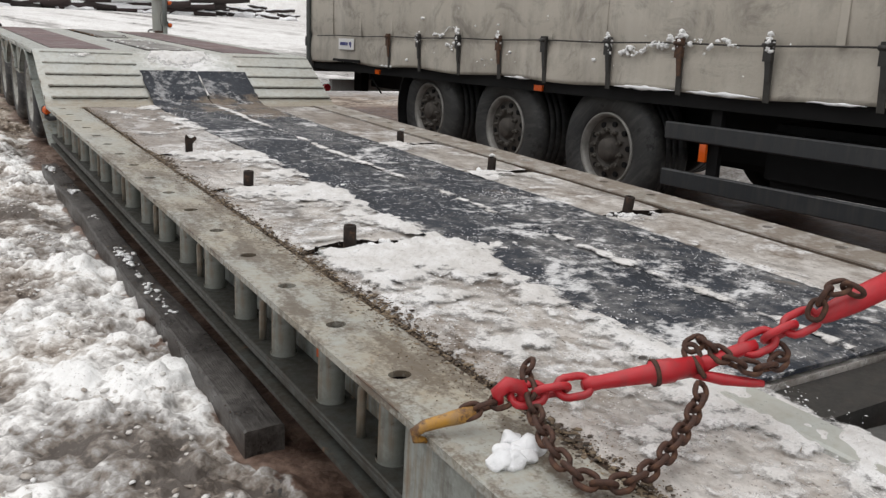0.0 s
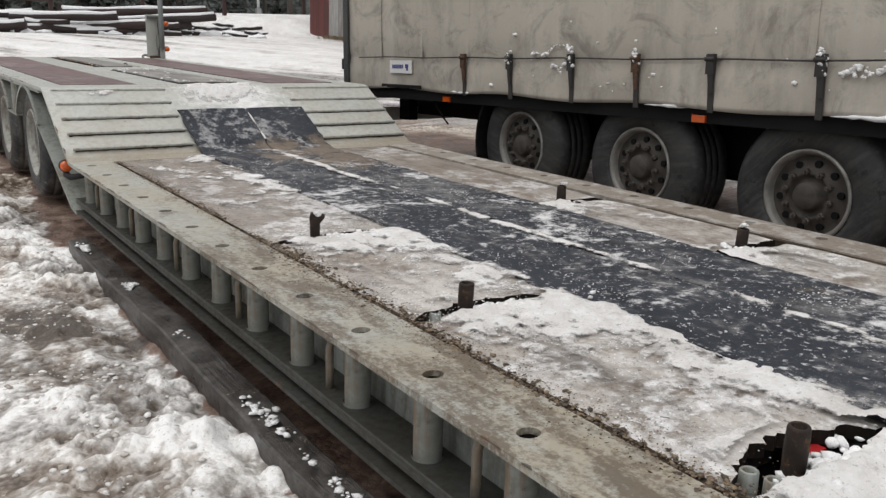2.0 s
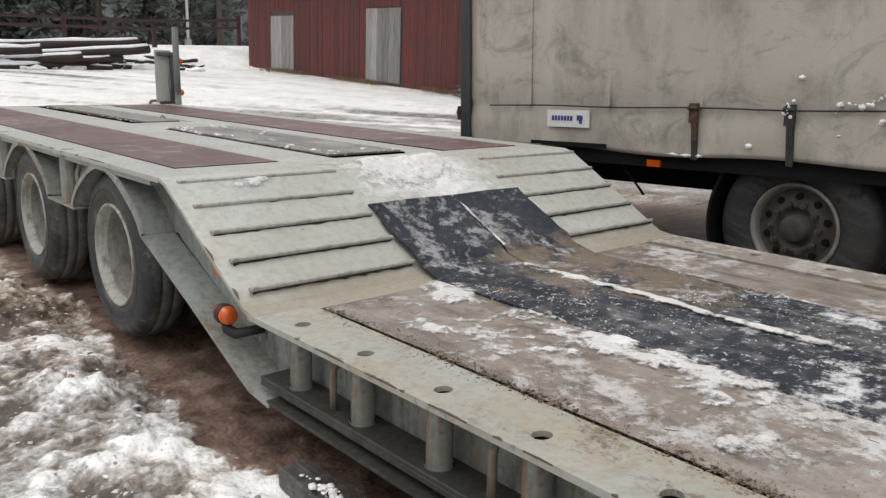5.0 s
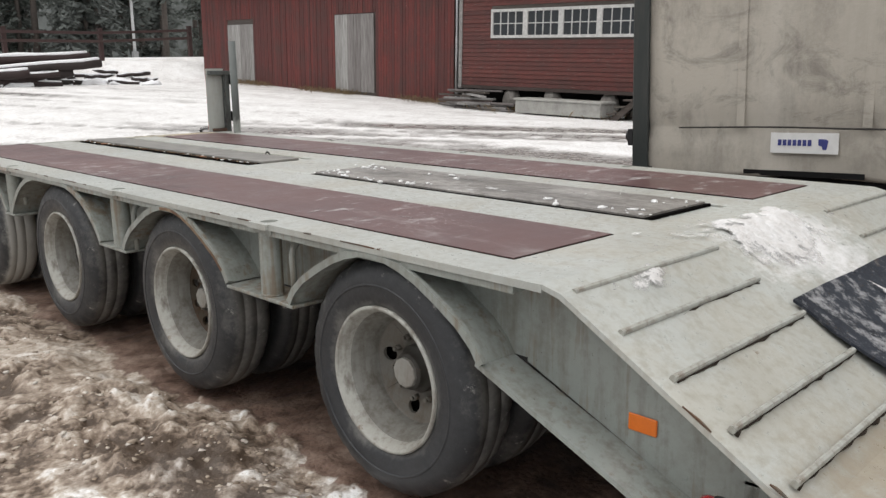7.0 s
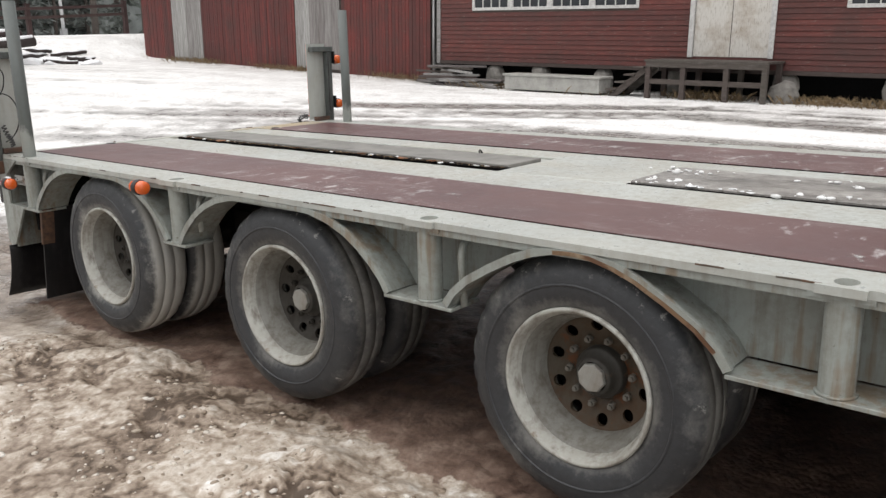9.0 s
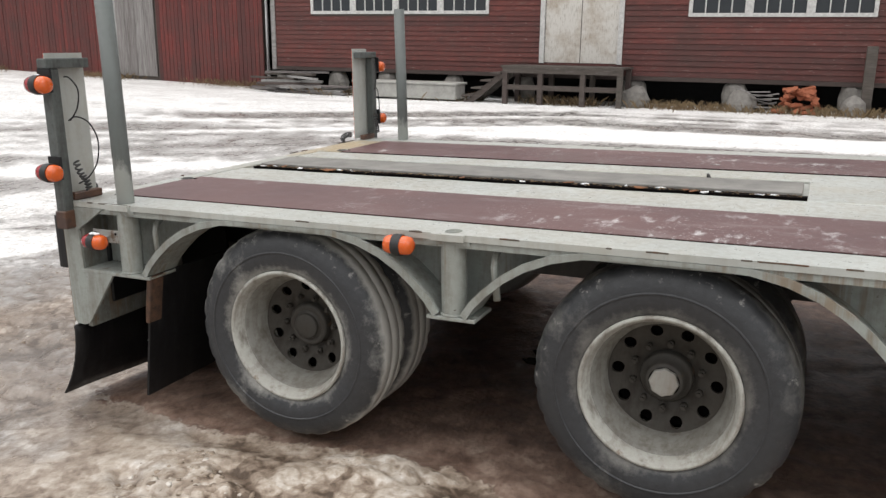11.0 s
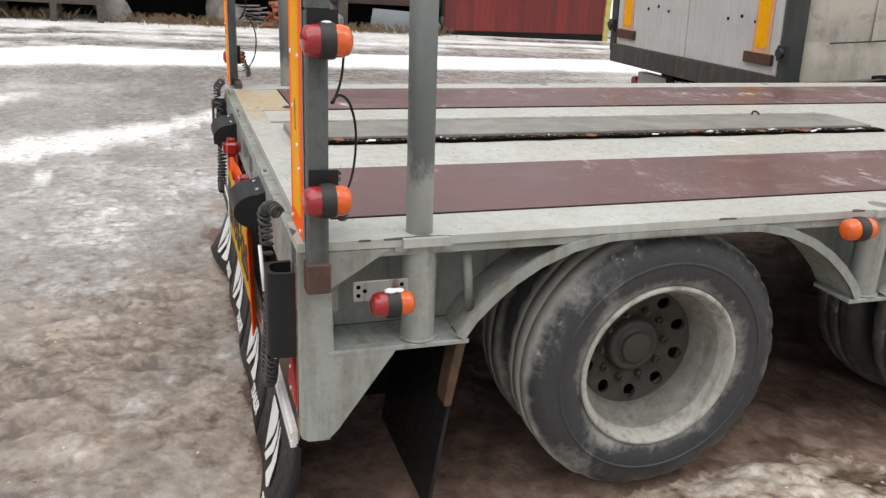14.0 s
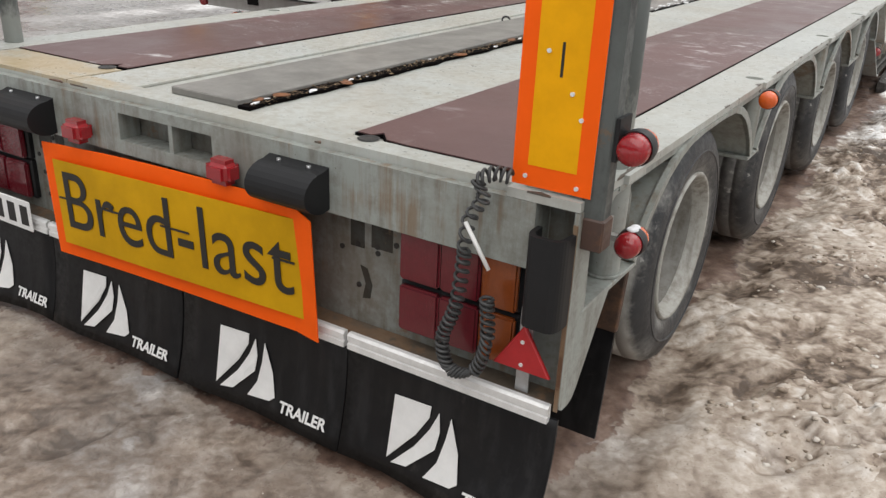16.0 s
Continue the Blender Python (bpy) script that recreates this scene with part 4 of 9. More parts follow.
        rows.append([bm.verts.new((x, y, z)) for x, z in ((a, z0), (a, z1 - 0.004), (a + 0.005, z1), (m, z1 - rnd.uniform(0, 0.003)), (b - 0.005, z1), (b, z1 - 0.004), (b, z0))])
    for r, s in zip(rows, rows[1:]):
        for i in range(6):
            bm.faces.new((r[i], r[i + 1], s[i + 1], s[i]))
    bm.faces.new(rows[0])
    bm.faces.new(rows[-1][::-1])
    return bm


STUBS = [(-0.775, -7.955), (-0.775, -9.01), (-0.775, -10.14), (0.69, -7.85), (0.69, -8.945), (0.70, -10.05)]
REACH = [0.055, 0.085, 0.125, 0.05, 0.06, 0.085]     # how far each opening runs back behind its post


def opening(x, k):
    """Broken-out mouth round a post: how far the boards before and behind it stop short."""
    px, py = STUBS[k]
    u = (x - px) if px < 0 else (px - x) * -1.0
    mid = min(1.0, max(0.0, (u + 0.19) / 0.5))
    arch = math.sin(math.pi * mid) ** 0.55 if 0 < mid < 1 else 0.0
    rag = 0.75 + 0.5 * noise.noise(Vector((x * 19, k * 3.1, 0))) + 0.25 * noise.noise(Vector((x * 55, k, 2)))
    crack = 0.007 + 0.012 * max(0.0, noise.noise(Vector((x * 14, k, 5))) + 0.25)
    return crack + 0.030 * arch * rag, crack + REACH[k] * arch * rag


# near-black brown for the upright faces of the broken boards
EDGE_WOOD = plain("soaked_wood_edge", (0.022, 0.016, 0.013), 0.7, 0.5, 30, spec=0.2)


def broken_board(x0, x1, y0, y1, z0, z1, k0, k1):
    """A deck board with worn edges whose ends are broken out round the posts k0 and k1."""
    bm = bmesh.new()
    nx, ny = 36, max(6, int((y1 - y0) / 0.16))
    grid = []
    for i in range(nx + 1):
        x = x0 + (x1 - x0) * i / nx
        a = y0 + (opening(x, k0)[1] if k0 is not None else 0.012)
        b = y1 - (opening(x, k1)[0] if k1 is not None else 0.012)
        col = []
        for j in range(ny + 1):
            y = a + (b - a) * j / ny
            edge = 0.006 if j in (0, ny) else 0.0
            z = z1 - edge - 0.004 * abs(noise.noise(Vector((x * 5, y * 1.3, z1)))) - (0.004 if i in (0, nx) else 0)
            col.append(bm.verts.new((x + (0.004 * noise.noise(Vector((0, y * 6, x))) if i in (0, nx) else 0), y, z)))
        grid.append(col)
    for c, d in zip(grid, grid[1:]):
        for j in range(ny):
            bm.faces.new((c[j], d[j], d[j + 1], c[j + 1]))
    rim = [c[0] for c in grid] + grid[-1][1:] + [c[-1] for c in grid[-2::-1]] + grid[0][-2:0:-1]
    low = [bm.verts.new((v.co.x, v.co.y, z0)) for v in rim]
    for i in range(len(rim)):
        j = (i + 1) % len(rim)
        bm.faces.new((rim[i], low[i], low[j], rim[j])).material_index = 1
    return bm


for sx, mids in ((-1, (2, 1, 0)), (1, (5, 4, 3))):
    ends = [(YF + 0.02, None)] + [(STUBS[k][1], k) for k in mids] + [(YR0 + 0.01, None)]
    for j in range(4):
        lo, hi = sorted((sx * 0.40, sx * 0.978))
        part("deck_board", broken_board(lo, hi, ends[j][0], ends[j + 1][0], ZL - 0.045, ZL - 0.004 + 0.001 * j, ends[j][1], ends[j + 1][1]), [BOARD, EDGE_WOOD], trailer, "weathered brown deck board under frozen snow")
part("deck_board", ragged_board(-0.395, 0.395, -11.62, YR0 + 0.01, ZL - 0.05, ZL - 0.02, 77), BOARD, trailer)
two_sides("board_joint", lambda bm, sx: span(bm, sx, 0.972, 1.010, -8.15, YR0 + 0.01, ZL - 0.05, ZL - 0.022), HOLE)
two_sides("packed_dirt", lambda bm, sx: span(bm, sx, 0.972, 1.010, YF + 0.02, -8.15, ZL - 0.05, ZL - 0.007), plain("packed_brown_dirt", (0.085, 0.062, 0.045), 0.9, 0.7, 60, bump=0.8, dist=0.01, spec=0.2), "brown dirt packed into the joint")

# stub posts of open pipe in pits under the broken boards
def stub_mesh(high, r=0.029):
    bm = bmesh.new()
    lathe(bm, [(r * 0.62, 0.01), (r * 0.64, high - 0.003), (r * 0.74, high), (r * 0.93, high - 0.001), (r, high - 0.006), (r * 1.02, high * 0.5), (r, -0.07)], (0, 0, 0), "z", 20)
    for v in bm.verts:
        v.co += Vector((noise.noise(v.co * 40), noise.noise(v.co * 40 + Vector((5, 0, 0))), 0)) * 0.0018
    return bm


stub_me = mesh_of("stub_post", stub_mesh(0.094, 0.0235), DARK_RUST)
for k, (x, y) in enumerate(STUBS):
    pit = new("deck_pit")
    pit.parent = trailer
    pit.matrix_basis = pose(x, y, ZL)
    tagged(pit, "pit with a rusty stub post under broken boards")
    bm = bmesh.new()
    wx0, wx1 = (-0.20, 0.34)
    box(bm, wx0, wx1, -0.07, REACH[k] + 0.06, -0.115, -0.105)
    for q in ((wx0 - 0.006, wx0, -0.07, REACH[k] + 0.06), (wx1, wx1 + 0.006, -0.07, REACH[k] + 0.06), (wx0, wx1, -0.076, -0.07), (wx0, wx1, REACH[k] + 0.06, REACH[k] + 0.066)):
        box(bm, *q, -0.115, -0.047)
    part("pit_tray", bm, HOLE, pit)
    if k == 0:
        # this one is a bent flat iron
        bm = bmesh.new()
        prism(bm, [(-0.022, -0.07), (0.016, -0.07), (0.018, 0.055), (0.040, 0.078), (0.040, 0.092), (-0.020, 0.106), (-0.026, 0.085)], "y", -0.007, 0.007)
        soften(bm, 0.003)
        part("stub_post", bm, DARK_RUST, pit, "bent flat rusty iron")
    else:
        o = new("stub_post", stub_me)
        o.parent = pit
        o.matrix_basis = pose(0, 0.012, -0.012, 3 - 2 * k, -3 + k, 40 * k)
        tagged(o, "short open rusty steel pipe")
    if k in (1, 2, 5):
        for q, (dx, dy) in enumerate(((-0.085, 0.055), (-0.065, 0.010), (0.095, 0.050))[:3 if k == 2 else 2]):
            bm = bmesh.new()
            lathe(bm, [(0.013, -0.05), (0.0135, -0.004), (0.016, 0.0), (0.020, -0.003), (0.021, -0.08)], (dx, dy, -0.012 - 0.006 * q), "z", 14)
            lathe(bm, [(0.0, -0.03), (0.0135, -0.03)], (dx, dy, -0.012 - 0.006 * q), "z", 14)
            part("pipe_end", bm, GREY, pit, "grey open pipe end")
    if k == 2:
        bm = bmesh.new()
        box(bm, 0.13, 0.21, 0.045, 0.105, -0.09, -0.045)
        soften(bm, 0.01, 2)
        part("red_block", bm, REFLEX_RED, pit, "dull red block in the pit")

CLEAT = paint("worn_cleat", (0.44, 0.455, 0.425), worn=(0.13, 0.075, 0.045), dirt=(0.13, 0.105, 0.08), dirtiness=0.7, rust=0.62, film=0.4, film_c=(0.26, 0.215, 0.16))
CLEAT_DIRT = plain("dirt_under_cleat", (0.055, 0.043, 0.033), 0.9, 0.6, 60, spec=0.2)
# ---- ramp up to the rear deck ----
run, lift = YR1 - YR0, ZU - ZL
slope = math.hypot(run, lift)


def on_ramp(s, x, up=0.0):
    return Vector((x, YR0 + run * s - up * lift / slope, ZL + lift * s + up * run / slope))


bm = bmesh.new()
prism(bm, [(YR0 - 0.06, ZL - 0.004), (YR0 + 0.05, ZL + 0.012), (YR1 - 0.04, ZU - 0.014), (YR1 + 0.02, ZU), (YR1 + 0.02, ZU - 0.014), (YR1 - 0.034, ZU - 0.028), (YR0 + 0.055, ZL - 0.002), (YR0 - 0.06, ZL - 0.018)], "x", 0.003 - HALF, HALF - 0.003)
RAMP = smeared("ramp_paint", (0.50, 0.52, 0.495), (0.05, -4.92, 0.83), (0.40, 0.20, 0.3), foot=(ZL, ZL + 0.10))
part("ramp_plate", bm, RAMP, trailer)
bm = bmesh.new()
prism(bm, [(-0.009, -0.008), (0.009, -0.008), (0.0085, 0.004), (0.004, 0.009), (-0.004, 0.009), (-0.0085, 0.004)], "x", -0.38, 0.38)
cleat = part("ramp_cleat", bm, CLEAT, trailer, "raised steel cleat, paint worn off its edge")
ang = math.degrees(math.atan2(lift, run))
k = 0
for s in (0.14, 0.34, 0.545, 0.745, 0.94):
    for x in (-0.815, 0.86):
        p = on_ramp(s, x, 0.006)
        m = pose(p.x, p.y, p.z, ang, 0, 0.4 - s)
        if k == 0:
            cleat.matrix_basis = m
        else:
            again(cleat, m, trailer)
        # washed-down dirt caught along the lower side
        bm = bmesh.new()
        rnd = random.Random(k)
        low = [(-0.37 + 0.74 * i / 24, -0.0095 - max(0.0, rnd.gauss(0.0025, 0.003))) for i in range(25)]
        prism(bm, low + [(0.37, -0.0085), (-0.37, -0.0085)], "z", -0.012, -0.004)
        part("caught_dirt", bm, CLEAT_DIRT, trailer).matrix_basis = m
        k += 1


# side of the ramp: a recessed web with a flange along its lower edge
def neck_web(bm, sx):
    a, b = sorted((sx * 1.085, sx * 1.10))
    prism(bm, [(-4.598, ZU - 0.03), (YR1 - 0.005, ZU - 0.022), (YR0 + 0.03, ZL - 0.008), (YR0 + 0.25, ZL - 0.03), (YR0 + 0.25, 0.30), (-4.598, 0.592)], "x", a, b)


def neck_flange(bm, sx):
    pts = [(-4.53, 0.612), (-5.02, 0.41), (YR0 + 0.14, 0.250), (YR0 + 0.02, 0.200), (YR0 - 0.12, 0.185)]
    a, b = sorted((sx * 1.101, sx * HALF))
    prism(bm, pts + [(y + 0.005, z - 0.014) for y, z in pts[::-1]], "x", a, b)


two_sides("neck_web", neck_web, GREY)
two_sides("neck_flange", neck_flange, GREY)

# ---- upper deck ----
Y0 = YR1 + 0.02
bm = bmesh.new()
box(bm, -1.075, 1.075, Y0, YB - 0.03, ZU - 0.03, ZU - 0.012)
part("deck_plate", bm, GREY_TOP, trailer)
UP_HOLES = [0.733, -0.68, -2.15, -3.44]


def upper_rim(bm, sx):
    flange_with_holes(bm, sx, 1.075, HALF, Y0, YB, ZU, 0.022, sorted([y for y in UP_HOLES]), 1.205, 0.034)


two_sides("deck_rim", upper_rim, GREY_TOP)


def rim_lip(bm, sx):
    span(bm, sx, 1.19, 1.244, Y0 + 0.1, YB - 0.1, ZU - 0.045, ZU - 0.022)


two_sides("rim_lip", rim_lip, GREY)
# middle plates between the plywood panels
bm = bmesh.new()
for a, b in ((-0.555, -0.225), (0.28, 0.50)):
    box(bm, a, b, -4.52, 0.93, ZU - 0.012, ZU - 0.002)
box(bm, -1.075, 1.075, Y0, -4.52, ZU - 0.012, ZU)
box(bm, -0.225, 0.28, -2.36, -1.72, ZU - 0.012, ZU - 0.001)
soften(bm, 0.002)
part("middle_plate", bm, RAMP, trailer)
bm = bmesh.new()
box(bm, -1.075, 0.50, 0.93, YB - 0.03, ZU - 0.012, ZU)
box(bm, 0.505, 1.075, 0.802, YB - 0.03, ZU - 0.012, ZU)
part("rear_plate", bm, smeared("stained_rear_paint", (0.475, 0.495, 0.47), (0.75, 0.92, 0.88), (0.50, 0.22, 0.3), 0.75, (0.40, 0.29, 0.14)), trailer, "grey deck plate with tan rust stains")
# plywood panels
for x0, x1 in ((-1.07, -0.56), (0.505, 1.07)):
    for y0, y1 in ((-4.515, 0.925 if x0 < 0 else 0.80),):
        inner, s1 = (x1, 1) if x0 < 0 else (x0, -1)
        # the rear edge is broken out beside a lashing eye
        bite = [(inner, y1 - 0.022), (inner - s1 * 0.045, y1 - 0.018), (inner - s1 * 0.062, y1 - 0.052), (inner - s1 * 0.105, y1 - 0.004), (inner - s1 * 0.17, y1 + 0.001)]
        outer = x0 if s1 > 0 else x1

        def outline(g):
            return [(outer - s1 * g, y0 - g), (inner + s1 * g, y0 - g)] + [(x + (s1 * g if x == inner else 0), y + g) for x, y in bite] + [(outer - s1 * g, y1 + g)]
        bm = bmesh.new()
        prism(bm, outline(0.0), "z", ZU - 0.012, ZU + 0.0035)
        gap = bmesh.new()
        prism(gap, outline(0.006), "z", ZU - 0.011, ZU + 0.0008)
        part("panel_gap", gap, HOLE, trailer)
        part("plywood_panel", bm, MAROON, trailer, "maroon film-faced plywood panel, scuffed and chipped")
        eye = bmesh.new()
        lathe(eye, [(0.0, 0.0), (0.022, 0.0), (0.026, 0.002), (0.030, 0.0)], (inner - s1 * 0.06, y1 + 0.012, ZU + 0.0022), "z", 16)
        part("lashing_eye", eye, DARK_STEEL, trailer, "dark lashing eye in the deck")
# long lid and the open slot behind it
LID = snowy_deck("weathered_lid", (0.235, 0.222, 0.208), (0.13, 0.122, 0.113), 0.60, (0.17, 0.155, 0.14), 0.40)
for k in range(3):
    part("lid_board", ragged_board(-0.205 + 0.16 * k, -0.205 + 0.16 * k + 0.156, -4.42, -2.37, ZU - 0.012, ZU + 0.010 - 0.001 * k, 90 + k), LID, trailer, "weathered grey lid board dusted with snow")
bm = bmesh.new()
box(bm, -0.226, -0.206, -4.44, -2.36, ZU - 0.012, ZU - 0.0005)
box(bm, -0.206, 0.279, -4.44, -4.421, ZU - 0.012, ZU - 0.0005)
part("lid_gap", bm, HOLE, trailer)
bm = bmesh.new()
box(bm, -0.115, 0.165, -1.70, 0.89, ZU - 0.012, ZU + 0.011)
soften(bm, 0.003)
part("slot_cover", bm, plain("slot_cover_board", (0.27, 0.26, 0.24), 0.5, 0.5, 7, 0, 0.4), trailer)
bm = bmesh.new()
rnd = random.Random(4)
left = [(-0.168 + rnd.uniform(-0.010, 0.010), -1.72 + 2.62 * i / 40) for i in range(41)]
right = [(-0.12 + rnd.uniform(-0.008, 0.008), -1.72 + 2.62 * i / 40) for i in range(41)]
# thin black strip drawn for the unlit depth of the slot
prism(bm, left + right[::-1], "z", ZU - 0.011, ZU + 0.0005)
part("slot", bm, HOLE, trailer, "dark open slot with bits of debris")
bm = bmesh.new()
for i in range(24):
    y = rnd.uniform(-1.7, 0.88)
    x = -0.145 + rnd.uniform(-0.025, 0.025)
    bmesh.ops.create_icosphere(bm, subdivisions=1, radius=rnd.uniform(0.003, 0.009), matrix=pose(x, y, ZU + 0.002) @ Matrix.Diagonal((1, rnd.uniform(1, 3), 0.5, 1)))
for i in range(12):
    y = rnd.uniform(-4.4, -2.4)
    bmesh.ops.create_icosphere(bm, subdivisions=1, radius=rnd.uniform(0.004, 0.011), matrix=pose(-0.215 + rnd.uniform(-0.012, 0.03), y, ZU + 0.012) @ Matrix.Diagonal((1, rnd.uniform(1, 3), 0.5, 1)))
for v in bm.verts:
    v.co += Vector((noise.noise(v.co * 70), noise.noise(v.co * 50 + Vector((7, 0, 0))), 0.5 * noise.noise(v.co * 70 + Vector((0, 9, 0))))) * 0.008
solid("snow_crumbs", bm, SNOW, "crumbs of snow caught in the deck slot", "snow", kind="stuff")
LEAF = plain("wet_brown_leaf", (0.26, 0.10, 0.035), 0.6, 0.5, 30)
for i in range(9):
    x, y = -0.155 + rnd.uniform(-0.02, 0.03), rnd.uniform(-1.65, 0.85)
    bm = bmesh.new()
    prism(bm, [(0.016 * math.cos(a) * rnd.uniform(0.6, 1.2), 0.03 * math.sin(a) * rnd.uniform(0.6, 1.2)) for a in np.linspace(0, 5.6, 8)], "z", 0, 0.002)
    solid("dead_leaf", bm, LEAF, "wet brown dead leaf caught in the deck slot", "leaf", "leaves in the slot", at=(x, y, ZU + 0.003), turn=(rnd.uniform(-12, 12), rnd.uniform(-12, 12), rnd.uniform(0, 180)))
bm = bmesh.new()
tube(bm, [(0.02 * math.cos(a), 0.02 * math.sin(a) * 0.3, 0.018 * math.sin(a)) for a in np.linspace(-0.3, 3.44, 10)], 0.005, 6)
ring = part("lifting_ring", bm, DARK_STEEL, trailer)
ring.matrix_basis = pose(0.19, -1.31, ZU + 0.004, 0, 0, 20)


RUST_EDGE = paint("rusty_edge", (0.19, 0.115, 0.065), worn=(0.10, 0.045, 0.022), dirt=(0.30, 0.24, 0.17), dirtiness=0.9, rust=0.52)
# ---- wheel arches ----
WIDE = [(0.62, 0.596), (0.59, 0.641), (0.545, 0.688), (0.49, 0.735), (0.42, 0.779), (0.335, 0.814), (0.24, 0.836), (0.12, 0.843), (0.0, 0.844)]
TIGHT = [(0.46, 0.600), (0.43, 0.645), (0.375, 0.695), (0.285, 0.750), (0.20, 0.795), (0.13, 0.822), (0.06, 0.840), (0.0, 0.844)]


def arc_of(k):
    h = WIDE if k < 2 else TIGHT
    return [(-u, z) for u, z in h] + [(u, z) for u, z in h[-2::-1]]


def strip(bm, pts, off, sx, x0, x1):
    """A bent plate: the line pts thickened upwards by off."""
    a, b = sorted((sx * x0, sx * x1))
    prev = None
    for k, (y, z) in enumerate(pts):
        ya, za = pts[max(k - 1, 0)]
        yb, zb = pts[min(k + 1, len(pts) - 1)]
        d = math.hypot(yb - ya, zb - za)
        ny, nz = -(zb - za) / d, (yb - ya) / d
        row = [bm.verts.new(q) for q in ((a, y, z), (b, y, z), (b, y + ny * off, min(z + nz * off, 0.8565)), (a, y + ny * off, min(z + nz * off, 0.8565)))]
        if prev:
            for i in range(4):
                bm.faces.new((prev[i], prev[(i + 1) % 4], row[(i + 1) % 4], row[i]))
        else:
            bm.faces.new(row)
        prev = row
    bm.faces.new(prev[::-1])


for sx in (-1, 1):
    for k, y in enumerate(AXLES):
        pts = [(y + u, z) for u, z in arc_of(k)]
        bm = bmesh.new()
        strip(bm, pts, 0.011, sx, 1.10, HALF)
        strip(bm, pts, 0.026, sx, 1.238, HALF + 0.004)
        arch = part("wheel_arch", bm, GREY, trailer)
        if k == 2:
            bm = bmesh.new()
            strip(bm, [p for p in pts if -0.44 < p[0] - y < 0.07], 0.0125, sx, 1.2425, HALF + 0.0052)
            part("rust_edge", bm, RUST_EDGE, arch, "orange rust along the arch edge")
    edges = [(0.96, 0.62, None, 0), (-0.61, -0.76, 0, 1), (-1.985, -2.265, 1, 2), (-3.195, -3.625, 2, 3)]
    for y1, y0, ka, kb in edges:
        bm = bmesh.new()
        a, b = sorted((sx * 1.085, sx * 1.10))
        top = ZU - 0.03
        pts = []
        if ka is not None:
            pts += [(AXLES[ka], top)] + [(AXLES[ka] + u, z + 0.004) for u, z in arc_of(ka) if u <= 0][::-1]
        else:
            pts += [(0.96, top), (0.96, 0.60)]
        pts += [(AXLES[kb] + u, z + 0.004) for u, z in arc_of(kb) if u >= 0][::-1] + [(AXLES[kb], top)]
        prism(bm, pts, "x", a, b)
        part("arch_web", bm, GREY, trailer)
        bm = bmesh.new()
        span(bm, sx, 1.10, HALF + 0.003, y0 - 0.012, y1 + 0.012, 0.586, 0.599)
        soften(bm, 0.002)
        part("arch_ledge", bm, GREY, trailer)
    bm = bmesh.new()
    a, b = sorted((sx * 1.085, sx * 1.10))
    prism(bm, [(-4.08, ZU - 0.03), (-4.08, 0.85)] + [(-4.08 + u, z + 0.004) for u, z in arc_of(3) if u <= 0][::-1] + [(-4.598, 0.604), (-4.598, ZU - 0.03)], "x", a, b)
    part("arch_web", bm, GREY, trailer)
for k, h in enumerate(UP_HOLES):
    for sx in (-1, 1):
        bm = bmesh.new()
        cyl(bm, (sx * 1.205, h, 0.596), (sx * 1.205, h, ZU - 0.022), 0.043, n=18, caps=False)
        cyl(bm, (sx * 1.205, h, 0.599), (sx * 1.205, h, 0.606), 0.05, n=18)
        box(bm, sx * 1.205 - 0.045, sx * 1.205 + 0.040, h - 0.075, h + 0.075, ZU - 0.036, ZU - 0.0225)
        part("stake_pocket", bm, GREY, trailer)
        bm = bmesh.new()
        x = sx * 1.20
        y = h - (0.13 if k != 1 else 0.14)
        tube(bm, [(x, y - 0.01, 0.60 if k > 1 else 0.66), (x, y, ZU - 0.11), (x - sx * 0.01, y, ZU - 0.08), (x - sx * 0.04, y, ZU - 0.06), (x - sx * 0.1, y, ZU - 0.06)], 0.013, 8)
        part("lashing_hook", bm, GREY, trailer)

# paint chipped along the edges of the decks and the ramp
CHIPPED = paint("chipped_edge", (0.115, 0.095, 0.075), worn=(0.11, 0.055, 0.03), dirt=(0.05, 0.042, 0.034), dirtiness=0.9, rust=0.5)


def chips(bm, line, inward, seed, fill=0.5):
    """Ragged flat chips along a straight edge, each 3 to 12 mm deep."""
    a, b = Vector(line[0]), Vector(line[1])
    along = (b - a).normalized()
    up = along.cross(inward).normalized()
    up = up if up.z > 0 else -up
    long, rnd, t = (b - a).length, random.Random(seed), 0.02
    while t < long - 0.05:
        size = min(rnd.uniform(0.02, 0.30) * rnd.random() + 0.012, long - t - 0.01)
        if rnd.random() < fill + 0.3 * noise.noise(Vector((t * 0.8, seed, 0))):
            n = max(3, int(size / 0.012))
            deep = rnd.uniform(0.002, 0.009)
            rows = []
            for i in range(n + 1):
                p = a + along * (t + size * i / n)
                w = deep * rnd.uniform(0.4, 1.6) * min(1, 3 * i / n, 3 - 3 * i / n) + 0.0008
                rows.append([bm.verts.new(p + up * q + inward * r) for q, r in ((0.0006, w), (0.0006, -0.0006), (-0.004, -0.0006), (-0.004, w))])
            for r, q in zip(rows, rows[1:]):
                for i in range(4):
                    bm.faces.new((r[i], r[(i + 1) % 4], q[(i + 1) % 4], q[i]))
            bm.faces.new(rows[0])
            bm.faces.new(rows[-1][::-1])
        t += size + rnd.uniform(0.01, 0.16)


bm = bmesh.new()
for sx in (-1, 1):
    into = Vector((-sx, 0, 0))
